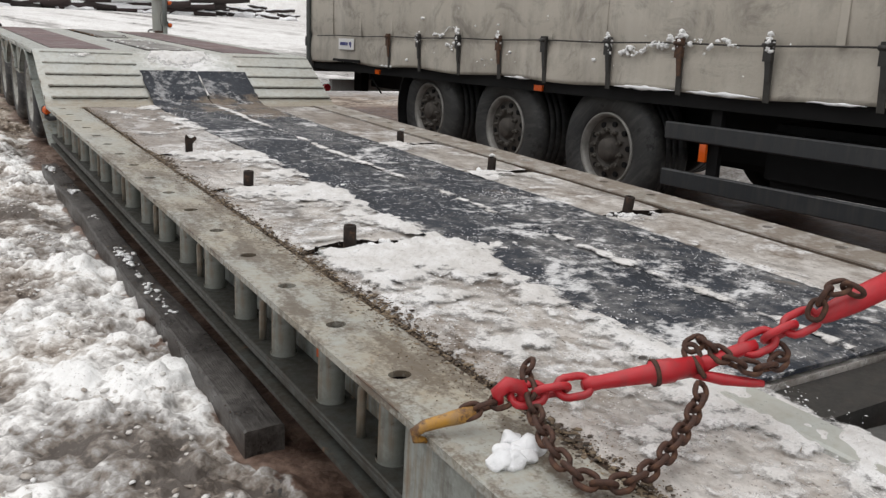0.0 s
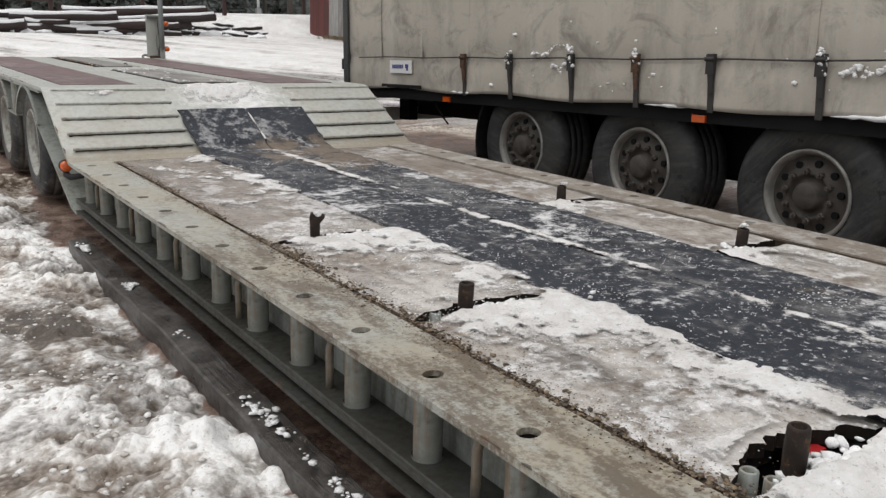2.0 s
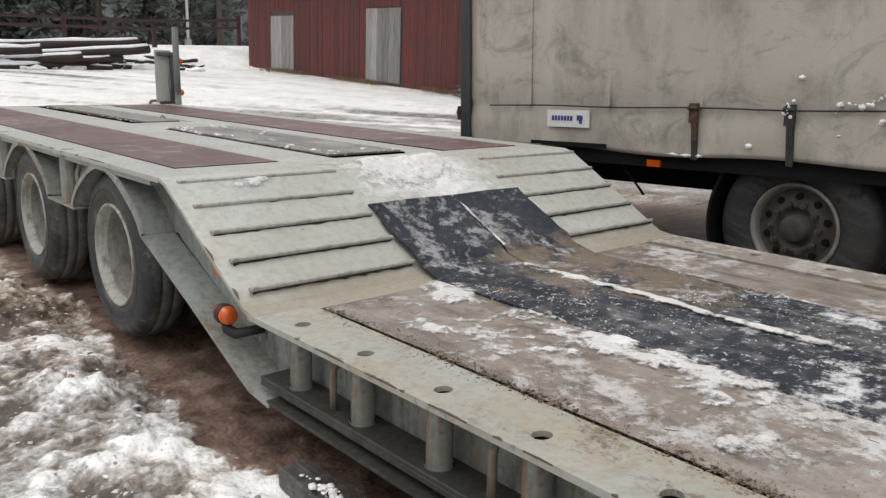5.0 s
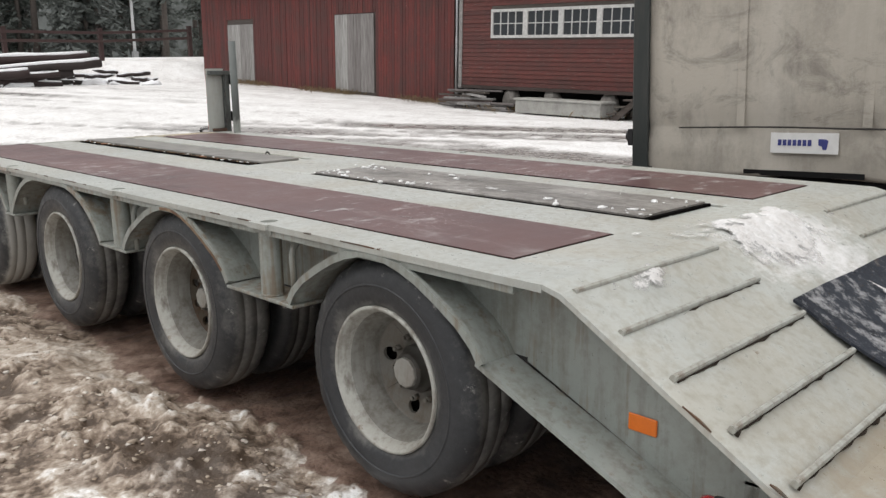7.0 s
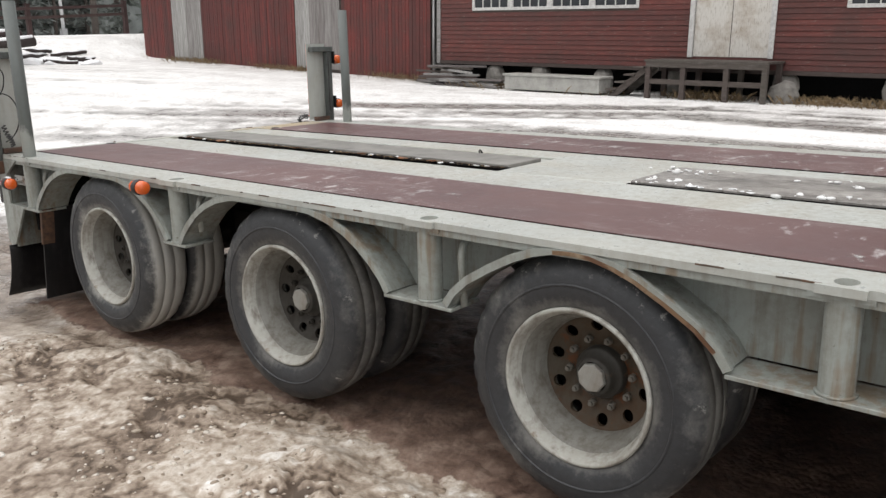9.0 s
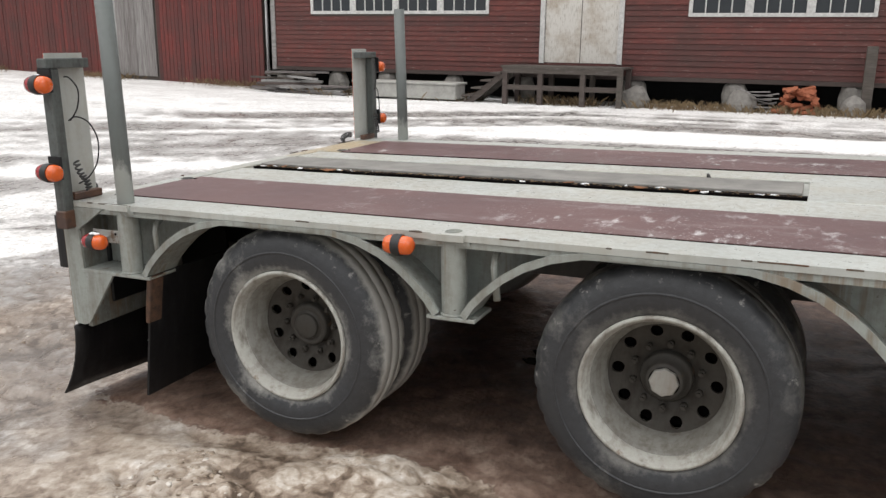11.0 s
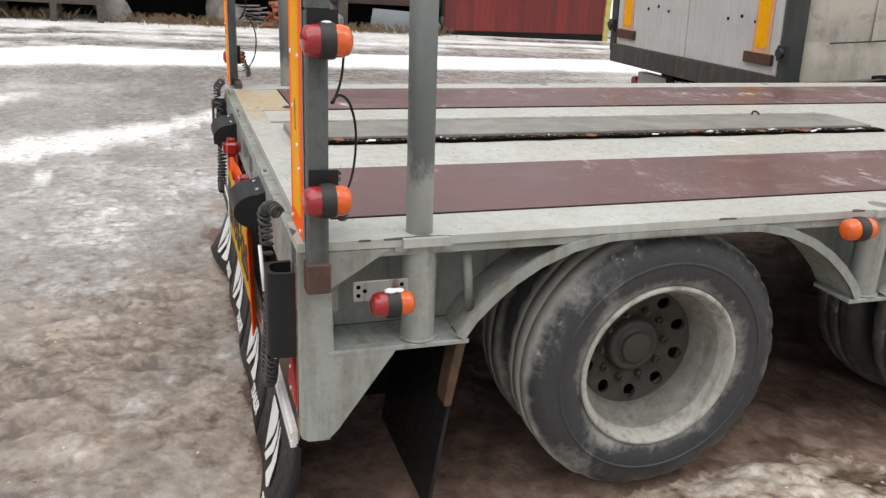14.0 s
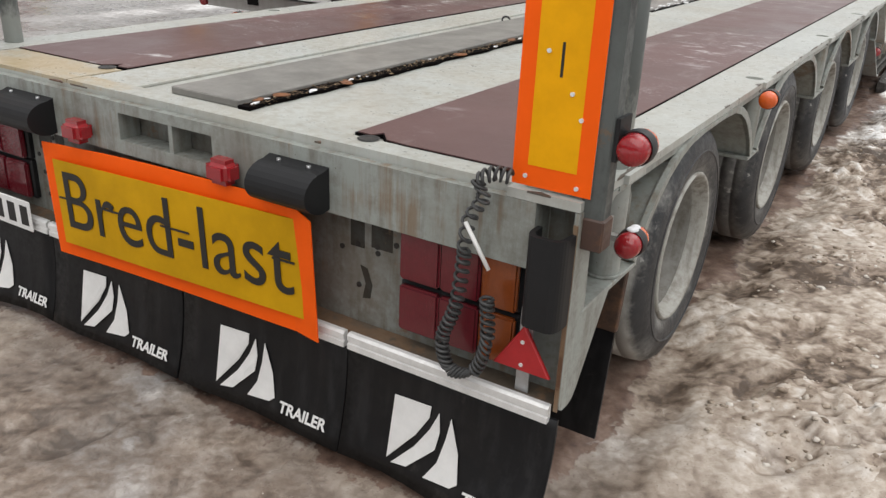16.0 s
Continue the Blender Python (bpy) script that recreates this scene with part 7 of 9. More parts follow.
# grimy paint, its base lowered for the deep shadow below the crossbeam
SHADED_GRIMY = paint("grimy_rear_paint", (0.225, 0.24, 0.225), dirt=(0.10, 0.085, 0.06), dirtiness=0.9, rust=0.60, film=0.6, film_c=(0.12, 0.10, 0.075), runs=0.8)
part("rear_panel", bm, SHADED_GRIMY, trailer, "grimy grey rear panel, darkened for the shadow below the crossbeam")
bm = bmesh.new()
box(bm, -1.235, 1.235, 0.984, YB + 0.003, 0.372, 0.381)
part("rear_ledge", bm, paint("muddy_ledge", (0.10, 0.08, 0.06), dirt=(0.05, 0.036, 0.026), dirtiness=0.9, rust=0.5, film=0.5, film_c=(0.16, 0.12, 0.09)), trailer, "muddy rusty ledge above the flaps")
bm = bmesh.new()
cyl(bm, (0, -0.002, 0), (0, 0.002, 0), 0.008, n=8)
hole_me = mesh_of("bolt_hole", bm, BLACK_MARK)
for k in range(26):
    o = new("bolt_hole", hole_me)
    o.parent = trailer
    o.matrix_basis = pose(random.uniform(-0.75, 0.75), 0.9845, random.uniform(0.42, 0.68))
for sx in (-1, 1):
    a, b = sorted((sx * 1.240, sx * (HALF + 0.002)))
    bm = bmesh.new()
    prism(bm, [(YB + 0.002, 0.385), (YB - 0.004, 0.368), (YB - 0.02, 0.358), (0.985, 0.356), (0.962, 0.364), (0.945, 0.382), (0.80, 0.588), (0.80, 0.602), (0.955, 0.602), (0.962, 0.765), (0.93, 0.785), (0.905, 0.80), (0.82, ZU - 0.024), (YB + 0.002, ZU - 0.024)], "x", a, b)
    part("end_gusset", bm, GREY, trailer)
    bm = bmesh.new()
    span(bm, sx, 1.1485, 1.2395, 0.944, 0.960, 0.70, ZU - 0.024)
    part("end_recess", bm, SHADED_GRIMY, trailer, "grimy recess at the corner")
    bm = bmesh.new()
    span(bm, sx, 1.175, 1.232, 0.985, YB + 0.004, 0.62, 0.76)
    part("buffer_bracket", bm, SHADED_GRIMY, trailer)
    bm = bmesh.new()
    span(bm, sx, 1.2405, HALF + 0.0005, YB + 0.002, YB + 0.0055, 0.365, 0.83)
    part("rust_edge", bm, RUST_EDGE, trailer, "rusty edge of the corner plate")
for x0, x1 in ((-1.235, -0.648), (-0.636, -0.006), (0.006, 0.636), (0.648, 1.235)):
    bm = bmesh.new()
    prism(bm, [(YB + 0.004, 0.336), (YB + 0.023, 0.336), (YB + 0.023, 0.352), (YB + 0.018, 0.354), (YB + 0.018, 0.360), (YB + 0.023, 0.362), (YB + 0.023, 0.376), (YB + 0.016, 0.382), (YB + 0.004, 0.382)], "x", x0, x1)
    part("flap_rail", bm, ALU, trailer, "bright aluminium flap rail")


def flap_line(v, x=0.0):
    """Where a rear flap hangs: v from 0 at the rail to 1 at its foot; the outer ends swing out further."""
    swing = 0.048 + 0.06 * max(0.0, (abs(x) - 0.75) / 0.5)
    return YB + 0.008 + swing * v ** 2.2, 0.345 - 0.325 * v


FLAP = paint("flap_rubber", (0.0085, 0.0085, 0.0095), worn=(0.03, 0.028, 0.027), dirt=(0.032, 0.032, 0.034), dirtiness=0.55, rust=0.62, rough=0.42, film=0.4, film_c=(0.020, 0.018, 0.017), spec=0.25)
for k, (x0, x1) in enumerate(((-1.256, -0.642), (-0.638, -0.004), (0.004, 0.638), (0.642, 1.256))):
    bm = bmesh.new()
    rows = []
    for i in range(9):
        row = []
        for j in range(9):
            y, z = flap_line(i / 8, x0 + (x1 - x0) * j / 8)
            w = 0.006 * math.sin(j * 0.9 + k) * i / 8
            row.append((x0 + (x1 - x0) * j / 8, y + w, z))
        rows.append(row)
    f = [[bm.verts.new(p) for p in r] for r in rows]
    g = [[bm.verts.new((p[0], p[1] - 0.008, p[2])) for p in r] for r in rows]
    for i in range(8):
        for j in range(8):
            bm.faces.new((f[i][j], f[i][j + 1], f[i + 1][j + 1], f[i + 1][j])).smooth = True
            bm.faces.new((g[i][j], g[i + 1][j], g[i + 1][j + 1], g[i][j + 1])).smooth = True
    for i in range(8):
        for c in (0, 8):
            bm.faces.new((f[i][c], f[i + 1][c], g[i + 1][c], g[i][c]))
        for r in (0, 8):
            bm.faces.new((f[r][i], f[r][i + 1], g[r][i + 1], g[r][i]))
    flap = part("mud_flap", bm, FLAP, trailer, "black rubber mud flap with a white slanted mark")
    # the mark: four slanted bars, then the word; the viewer's right is minus x
    xa = x1 - 0.155

    def on_flap(u, z):
        z = 0.05 + (z - 0.05) * 1.1
        v = (0.345 - z) / 0.325
        v = max(0.0, min(1.0, v))
        x = xa - 1.35 * u
        y, zz = flap_line(v, x)
        return (x, y + 0.0035 + 0.006 * math.sin((x - x0) / (x1 - x0) * 8 * 0.9 + k) * v, z)
    for bar in (((0.004, 0.231), (0.088, 0.236), (0.086, 0.205), (0.060, 0.150), (0.002, 0.066)),
                ((0.107, 0.228), (0.113, 0.180), (0.108, 0.135), (0.051, 0.066), (0.014, 0.059), (0.060, 0.120), (0.090, 0.178)),
                ((0.134, 0.226), (0.160, 0.150), (0.172, 0.086), (0.158, 0.072), (0.094, 0.063), (0.118, 0.110), (0.128, 0.170))):
        bm = bmesh.new()
        vs = [bm.verts.new(on_flap(u, z)) for u, z in bar]
        ws = [bm.verts.new(Vector(on_flap(u, z)) + Vector((0, 0.002, 0))) for u, z in bar]
        bm.faces.new(ws)
        n = len(bar)
        for i in range(n):
            bm.faces.new((vs[i], vs[(i + 1) % n], ws[(i + 1) % n], ws[i]))
        part("white_mark", bm, WHITE_MARK, flap)


def lettering(text, size, m, material, parent, label, bold=0.0):
    cu = bpy.data.curves.new("lettering", "FONT")
    cu.body, cu.size, cu.extrude, cu.offset = text, size, 0.0008, bold
    tmp = new("lettering", cu)
    dg = bpy.context.evaluated_depsgraph_get()
    me = bpy.data.meshes.new_from_object(tmp.evaluated_get(dg))
    bpy.data.objects.remove(tmp)
    me.materials.clear()
    me.materials.append(material)
    ob = new("lettering", me)
    ob.parent = parent
    ob.matrix_basis = m
    return tagged(ob, label)


for k, x1 in enumerate((-0.642, -0.004, 0.638, 1.256)):
    flap = [o for o in trailer.children if o.name.startswith("mud_flap")][k]
    y, z = flap_line(0.90, x1 - 0.5)
    m = pose(x1 - 0.415, y + 0.009, 0.064, 66, 0, 180)
    lettering("TRAILER", 0.046, m, WHITE_MARK, flap, "white word TRAILER", 0.0012)

# inner flaps behind the last wheels
for sx in (-1, 1):
    bm = bmesh.new()
    lo, hi = sorted((sx * 0.72, sx * 1.235))
    prism(bm, [(0.615, 0.60), (0.625, 0.60), (0.66, 0.35), (0.70, 0.08), (0.69, 0.08), (0.65, 0.35)], "x", lo, hi)
    flap = part("inner_flap", bm, FLAP, trailer)
    bm = bmesh.new()
    prism(bm, [(0.607, 0.60), (0.634, 0.60), (0.656, 0.46), (0.662, 0.40), (0.642, 0.40), (0.632, 0.46)], "x", *sorted((sx * 1.17, sx * 1.24)))
    soften(bm, 0.003)
    part("flap_plate", bm, RUST, flap, "rusty steel plate holding the flap")
    bm = bmesh.new()
    tube(bm, [(sx * 0.95, 0.905, 0.45), (sx * 0.95, 0.908, 0.37), (sx * 0.945, 0.915, 0.30), (sx * 0.95, 0.935, 0.22), (sx * 0.96, 0.94, 0.19)], 0.004, 6)
    part("loose_cord", bm, WHITE_MARK, trailer, "loose white cord hanging behind the tail")

# tail lamps
for sx in (-1, 1):
    for z0, z1 in ((0.568, 0.718), (0.425, 0.552)):
        t = new("tail_lamp")
        t.parent = trailer
        bm = bmesh.new()
        lo, hi = sorted((sx * 0.775, sx * 1.118))
        box(bm, lo, hi, 0.952, 1.005, z0 - 0.006, z1 + 0.006)
        soften(bm, 0.006)
        part("housing", bm, BLACK_PLASTIC, t)
        for a, b, mt in ((0.782, 0.90, DARK_RED_LENS), (0.902, 1.012, DARK_RED_LENS), (1.016, 1.112, DARK_AMBER)):
            lo, hi = sorted((sx * a, sx * b))
            bm = bmesh.new()
            box(bm, lo, hi, 1.005, 1.024, z0, z1)
            soften(bm, 0.006, 2)
            part("lens", bm, mt, t)
    # rubber buffer box
    bm = bmesh.new()
    lo, hi = sorted((sx * 1.158, sx * 1.250))
    t = 0.012
    mid, wide = (lo + hi) / 2, (hi - lo) / 2
    bend = [(math.copysign(abs(math.cos(a)) ** 0.5, math.cos(a)), math.sin(a) ** 0.5) for a in [math.pi * q / 14 for q in range(15)]]
    outer = [(mid + wide * u, YB + 0.005 + 0.066 * v) for u, v in bend]
    hollow = [(mid + (wide - t) * u, YB + 0.005 + (0.066 - t) * v) for u, v in bend]
    for q in range(14):
        prism(bm, [outer[q], outer[q + 1], hollow[q + 1], hollow[q]], "z", 0.595, 0.81)
    bmesh.ops.remove_doubles(bm, verts=bm.verts, dist=0.0002)
    part("buffer_box", bm, BLACK_PLASTIC, trailer, "black plastic box open at the top")
    # triangular reflector
    r = new("triangle_reflector")
    r.parent = trailer
    bm = bmesh.new()
    prism(bm, [(sx * 1.150, 0.562), (sx * 1.075, 0.442), (sx * 1.225, 0.442)], "y", YB - 0.005, YB + 0.008)
    soften(bm, 0.003)
    part("reflector", bm, REFLEX_RED, r)
    bm = bmesh.new()
    box(bm, sx * 1.15 - 0.017, sx * 1.15 + 0.017, YB - 0.012, YB - 0.006, 0.37, 0.60)
    part("bracket", bm, GALV, r)
    for z in (0.46, 0.52):
        bm = bmesh.new()
        cyl(bm, (sx * 1.15, YB + 0.007, z), (sx * 1.15, YB + 0.011, z), 0.005, n=8)
        part("rivet", bm, ALU, r)
# zip ties on the cables, dark plates that stand in for rear panel openings
for sx in (-1, 1):
    bm = bmesh.new()
    cyl(bm, (sx * 1.01, YB + 0.062, 0.80), (sx * 1.075, YB + 0.060, 0.70), 0.005, n=8)
    part("cable_tie", bm, WHITE_MARK, trailer, "pale plastic cable tie")
    for pts in ([(0.640, 0.455), (0.665, 0.46), (0.672, 0.50), (0.655, 0.545), (0.632, 0.55), (0.650, 0.50)], [(0.60, 0.60), (0.645, 0.60), (0.645, 0.685), (0.60, 0.685)], [(0.668, 0.61), (0.735, 0.61), (0.735, 0.685), (0.668, 0.685)]):
        bm = bmesh.new()
        prism(bm, [(sx * u, v) for u, v in pts], "y", 0.975, 0.9855)
        part("panel_plate", bm, SHADED_DIRTY_GREY, trailer, "dark plate standing in for an opening in the rear panel")
# work lamps and round red lamps on the crossbeam
for x0, x9 in ((-0.575, -0.375), (0.54, 0.78)):
    hood = [(YB, 0.708), (YB + 0.025, 0.704)] + [(YB + 0.025 + 0.072 * math.sin(a), 0.758 - 0.054 * math.cos(a)) for a in [math.pi * q / 12 for q in range(1, 12)]] + [(YB + 0.025, 0.812), (YB, 0.820)]
    bm = bmesh.new()
    prism(bm, hood, "x", x0, x9)
    ends = [f for f in bm.faces if len(f.verts) > 4]
    bmesh.ops.inset_individual(bm, faces=ends, thickness=0.009, depth=-0.018)
    lamp = part("plate_lamp", bm, BLACK_PLASTIC, trailer, "black plastic plate lamp with a rounded hood")
    for x in (x0 + 0.05, x9 - 0.05):
        bm = bmesh.new()
        cyl(bm, (x, YB + 0.02, 0.810), (x, YB + 0.02, 0.820), 0.006, n=8)
        part("screw", bm, GALV, lamp)
for x in (-0.235, 0.385):
    bm = bmesh.new()
    box(bm, x - 0.045, x + 0.045, YB + 0.002, YB + 0.07, 0.715, 0.785)
    soften(bm, 0.018, 3)
    part("marker_lamp", bm, RED_LENS, trailer, "small red marker lamp")
# number plate with plain bars
plate = new("number_plate")
plate.parent = trailer
bm = bmesh.new()
box(bm, 0.70, 1.19, YB + 0.035, YB + 0.041, 0.335, 0.445)
soften(bm, 0.003)
part("plate", bm, WHITE_MARK, plate)
for k in range(6):
    x = 1.145 - 0.072 * k - (0.03 if k > 2 else 0)
    bm = bmesh.new()
    box(bm, x - 0.04, x, YB + 0.041, YB + 0.043, 0.355, 0.425)
    part("bar", bm, BLACK_MARK, plate)


# coiled cables
COIL = plain("dusty_cable", (0.075, 0.077, 0.078), 0.55, 0.7, 30)


def coil(path, turns, r, wire, name, parent, n=8):
    pts = [Vector(p) for p in path]
    out = []
    steps = turns * 10
    for i in range(steps + 1):
        t = i / steps * (len(pts) - 1)
        k = min(int(t), len(pts) - 2)
        u = t - k
        p0, p1, p2, p3 = pts[max(k - 1, 0)], pts[k], pts[k + 1], pts[min(k + 2, len(pts) - 1)]
        p = 0.5 * ((2 * p1) + (p2 - p0) * u + (2 * p0 - 5 * p1 + 4 * p2 - p3) * u * u + (3 * p1 - p0 - 3 * p2 + p3) * u ** 3)
        d = (p2 - p0).normalized() if (p2 - p0).length > 0 else Vector((0, 0, 1))
        s, w = frame_axes(d)
        a = 2 * math.pi * i / 10
        out.append(p + (s * math.cos(a) + w * math.sin(a)) * r)
    bm = bmesh.new()
    tube(bm, out, wire, 6)
    return part(name, bm, COIL, parent, "dusty black coiled cable")


for sx in (-1, 1):
    coil([(sx * 1.095, YB + 0.025, 0.912), (sx * 1.06, YB + 0.035, 0.915), (sx * 1.03, YB + 0.05, 0.895), (sx * 1.045, YB + 0.05, 0.86), (sx * 1.01, YB + 0.045, 0.80), (sx * 1.0, YB + 0.045, 0.72)], 14, 0.015, 0.004, "coiled_cable", trailer)
    coil([(sx * 1.0, YB + 0.04, 0.72), (sx * 0.985, YB + 0.04, 0.58), (sx * 0.955, YB + 0.045, 0.48), (sx * 0.985, YB + 0.05, 0.41), (sx * 1.05, YB + 0.05, 0.43), (sx * 1.075, YB + 0.045, 0.52), (sx * 1.065, YB + 0.04, 0.62)], 40, 0.015, 0.0042, "coiled_cable", trailer)


FOOT_RUST = paint("dark_rust", (0.075, 0.042, 0.032), worn=(0.10, 0.05, 0.03), dirt=(0.05, 0.035, 0.03), rust=0.5)


SIDE_REFLEX = plain("orange_reflector", (0.85, 0.20, 0.02), 0.35, 0.12, 30)


def stake_mat():
    """Dark weathered paint, rubbed down to the pale undercoat just above the deck."""
    m = paint("stake_paint", (0.125, 0.14, 0.135), dirt=(0.08, 0.077, 0.072), rust=0.72)
    s = Shader("stake_paint", onto=m)
    old = s.b.inputs["Base Color"].links[0].from_socket
    z = s.node("ShaderNodeSeparateXYZ", Vector=s.coords()).outputs[2]
    k = s.node("ShaderNodeMapRange", Value=z, From_Min=0.90, From_Max=1.16, To_Min=0.30, To_Max=-0.25).outputs[0]
    n = s.noise(7, 8, 0.7, s.coords((1, 1, 0.5)))
    s.colour(s.mix(s.ramp(s.math("ADD", k, n), (0.50, 0.0), (0.62, 0.85)), old, s.mix(n, (0.30, 0.32, 0.30), (0.42, 0.44, 0.42))))
    return m


STAKE_PAINT = stake_mat()
FRAME_PAINT = paint("lamp_frame_paint", (0.105, 0.118, 0.114), dirt=(0.028, 0.027, 0.026), dirtiness=0.85, rust=0.64, film=0.35, film_c=(0.05, 0.048, 0.045))


# marker lamps, red to the rear and amber to the front round a black band
def marker(x, y, z, parent, r=0.034, colours=None, arm=True):
    lamp = new("side_lamp")
    lamp.parent = parent
    lamp.matrix_basis = pose(x, y, z)
    bm = bmesh.new()
    lathe(bm, [(r * 1.08, -0.016), (r * 1.12, -0.008), (r * 1.12, 0.008), (r * 1.08, 0.016)], (0, 0, 0), "y", 24)
    lathe(bm, [(0.0, 0.0), (r * 1.08, -0.016)], (0, 0, 0), "y", 24)
    lathe(bm, [(0.0, 0.0), (r * 1.08, 0.016)], (0, 0, 0), "y", 24)
    part("band", bm, BLACK_RUBBER, lamp)
    front, back = colours or (AMBER_LENS, RED_LENS)
    for d, mt in ((-1, front), (1, back)):
        bm = bmesh.new()
        lathe(bm, [(r, d * 0.014), (r * 0.98, d * 0.032), (r * 0.86, d * 0.045), (r * 0.5, d * 0.052), (0.0, d * 0.053)], (0, 0, 0), "y", 24)
        part("lens", bm, mt, lamp)
    return lamp


for sx in (-1, 1):
    for z in (1.343, 1.005):
        marker(sx * 1.335, 0.985, z, trailer)
    marker(sx * 1.300, 0.825, 0.735, trailer, 0.031)
    marker(sx * 1.30, -0.525, 0.842, trailer, 0.032, (AMBER_LENS, AMBER_LENS))
    marker(sx * 1.222, -5.27, 0.42, trailer, 0.036, (AMBER_LENS, RED_LENS))
    bm = bmesh.new()
    box(bm, *sorted((sx * 1.224, sx * 1.230)), 0.760, 0.905, 0.716, 0.768)
    box(bm, *sorted((sx * 1.230, sx * 1.285)), 0.815, 0.835, 0.73, 0.745)
    soften(bm, 0.0015)
    plate = part("lamp_bracket", bm, paint("zinc_plate", (0.40, 0.40, 0.38), dirt=(0.15, 0.12, 0.09), dirtiness=0.9, rust=0.55, metal=0.3), trailer, "dull zinc bracket plate with bolt holes")
    for v, w in ((0.892, 0.754), (0.892, 0.732), (0.876, 0.743), (0.784, 0.754)):
        bm = bmesh.new()
        cyl(bm, (sx * 1.229, v, w), (sx * 1.2308, v, w), 0.0055, n=10)
        part("bolt_hole", bm, HOLE, plate)
    bm = bmesh.new()
    tube(bm, [(sx * 1.222, -5.275, 0.39), (sx * 1.222, -5.285, 0.365), (sx * 1.205, -5.32, 0.352), (sx * 1.15, -5.35, 0.362), (sx * 1.11, -5.36, 0.365)], [0.018, 0.022, 0.021, 0.019, 0.018], 8)
    part("lamp_arm", bm, BLACK_RUBBER, trailer)
    bm = bmesh.new()
    box(bm, *sorted((sx * 1.101, sx * 1.128)), -5.365, -5.353, 0.315, 0.41)
    soften(bm, 0.002)
    part("lamp_bracket", bm, GREY, trailer)
    bm = bmesh.new()
    box(bm, *sorted((sx * 1.101, sx * 1.107)), -5.032, -4.946, 0.492, 0.540)
    soften(bm, 0.003)
    part("side_reflector", bm, SIDE_REFLEX, trailer, "orange side reflector")
    # stake and lamp frame
    bm = bmesh.new()
    cyl(bm, (sx * 1.205, 0.733, 0.60), (sx * 1.205, 0.745, 1.70), 0.033, n=18)
    stake = solid("steel_stake", bm, STAKE_PAINT, "tall grey-painted round steel stake standing in a deck pocket", "stake", "stakes at the rear corners")
    bm = bmesh.new()
    x0 = sx * 1.268
    box(bm, x0 - 0.026, x0 + 0.026, 0.974, 1.022, 0.83, 1.402)
    soften(bm, 0.005)
    part("lamp_frame", bm, FRAME_PAINT, trailer, "square steel lamp post on the deck corner")
    bm = bmesh.new()
    box(bm, *sorted((sx * 1.095, sx * 1.303)), 0.972, 1.022, 1.402, 1.440)
    soften(bm, 0.003)
    part("frame_cap", bm, FRAME_PAINT, trailer)
    bm = bmesh.new()
    box(bm, x0 - 0.031, x0 + 0.031, 0.970, 1.026, 0.772, 0.845)
    soften(bm, 0.004)
    part("frame_foot", bm, FOOT_RUST, trailer, "rusty frame foot")
    bm = bmesh.new()
    box(bm, *sorted((sx * 1.10, sx * 1.2405)), 0.966, 1.000, 0.881, 0.912)
    soften(bm, 0.004)
    part("frame_clip", bm, FOOT_RUST, trailer, "rusty steel angle on the deck")
    # lamp clips
    for z in (1.343, 1.005):
        bm = bmesh.new()
        box(bm, *sorted((sx * 1.296, sx * 1.305)), 0.955, 1.02, z - 0.03, z + 0.06)
        part("lamp_clip", bm, BLACK_PLASTIC, trailer)
    # marker board facing the rear
    bd = new("marker_board")
    bd.parent = trailer
    bd["label"] = "orange-bordered yellow reflective marker board"
    lo, hi = sorted((sx * 1.078, sx * 1.263))
    bm = bmesh.new()
    box(bm, lo, hi, 1.0265, 1.0275, 0.888, 1.46)
    part("border", bm, REFLEX_ORANGE, bd)
    bm = bmesh.new()
    box(bm, lo, hi, 1.0245, 1.0264, 0.888, 1.46)
    part("backing", bm, GREY_TOP, bd, "grey painted backing plate")
    bm = bmesh.new()
    box(bm, lo + 0.036, hi - 0.036, 1.0275, 1.0285, 0.935, 1.42)
    part("yellow_field", bm, REFLEX_YELLOW, bd)
    bm = bmesh.new()
    box(bm, (lo + hi) / 2 - 0.004, (lo + hi) / 2 + 0.002, 1.0285, 1.0295, 1.13, 1.20)
    part("small_print", bm, BLACK_MARK, bd)
    for q, (dx, z) in enumerate(((0.055, 1.30), (-0.055, 1.30), (0.03, 1.18), (-0.03, 1.10), (-0.055, 1.05), (-0.06, 0.905), (0.06, 0.91))):
        bm = bmesh.new()
        cyl(bm, ((lo + hi) / 2 + dx, 1.0275, z), ((lo + hi) / 2 + dx, 1.032, z), 0.005, n=8)
        part("rivet", bm, ALU, bd)
    # wires
    bm = bmesh.new()
    xw = sx * 1.24
    for loop in (((0.958, 1.37), (0.935, 1.365), (0.905, 1.32), (0.915, 1.25), (0.95, 1.20)), ((0.958, 1.20), (0.925, 1.215), (0.875, 1.19), (0.845, 1.12), (0.858, 1.03), (0.905, 0.97), (0.945, 0.95))):
        pts = [Vector((xw - sx * 0.62 * (0.958 - p), 0.958 - 0.62 * (0.958 - p), q)) for p, q in loop]
        fine = []
        for i in range(len(pts) - 1):
            p0, p1, p2, p3 = pts[max(i - 1, 0)], pts[i], pts[i + 1], pts[min(i + 2, len(pts) - 1)]
            for u in (0, 0.2, 0.4, 0.6, 0.8):
                fine.append(0.5 * ((2 * p1) + (p2 - p0) * u + (2 * p0 - 5 * p1 + 4 * p2 - p3) * u * u + (3 * p1 - p0 - 3 * p2 + p3) * u ** 3))
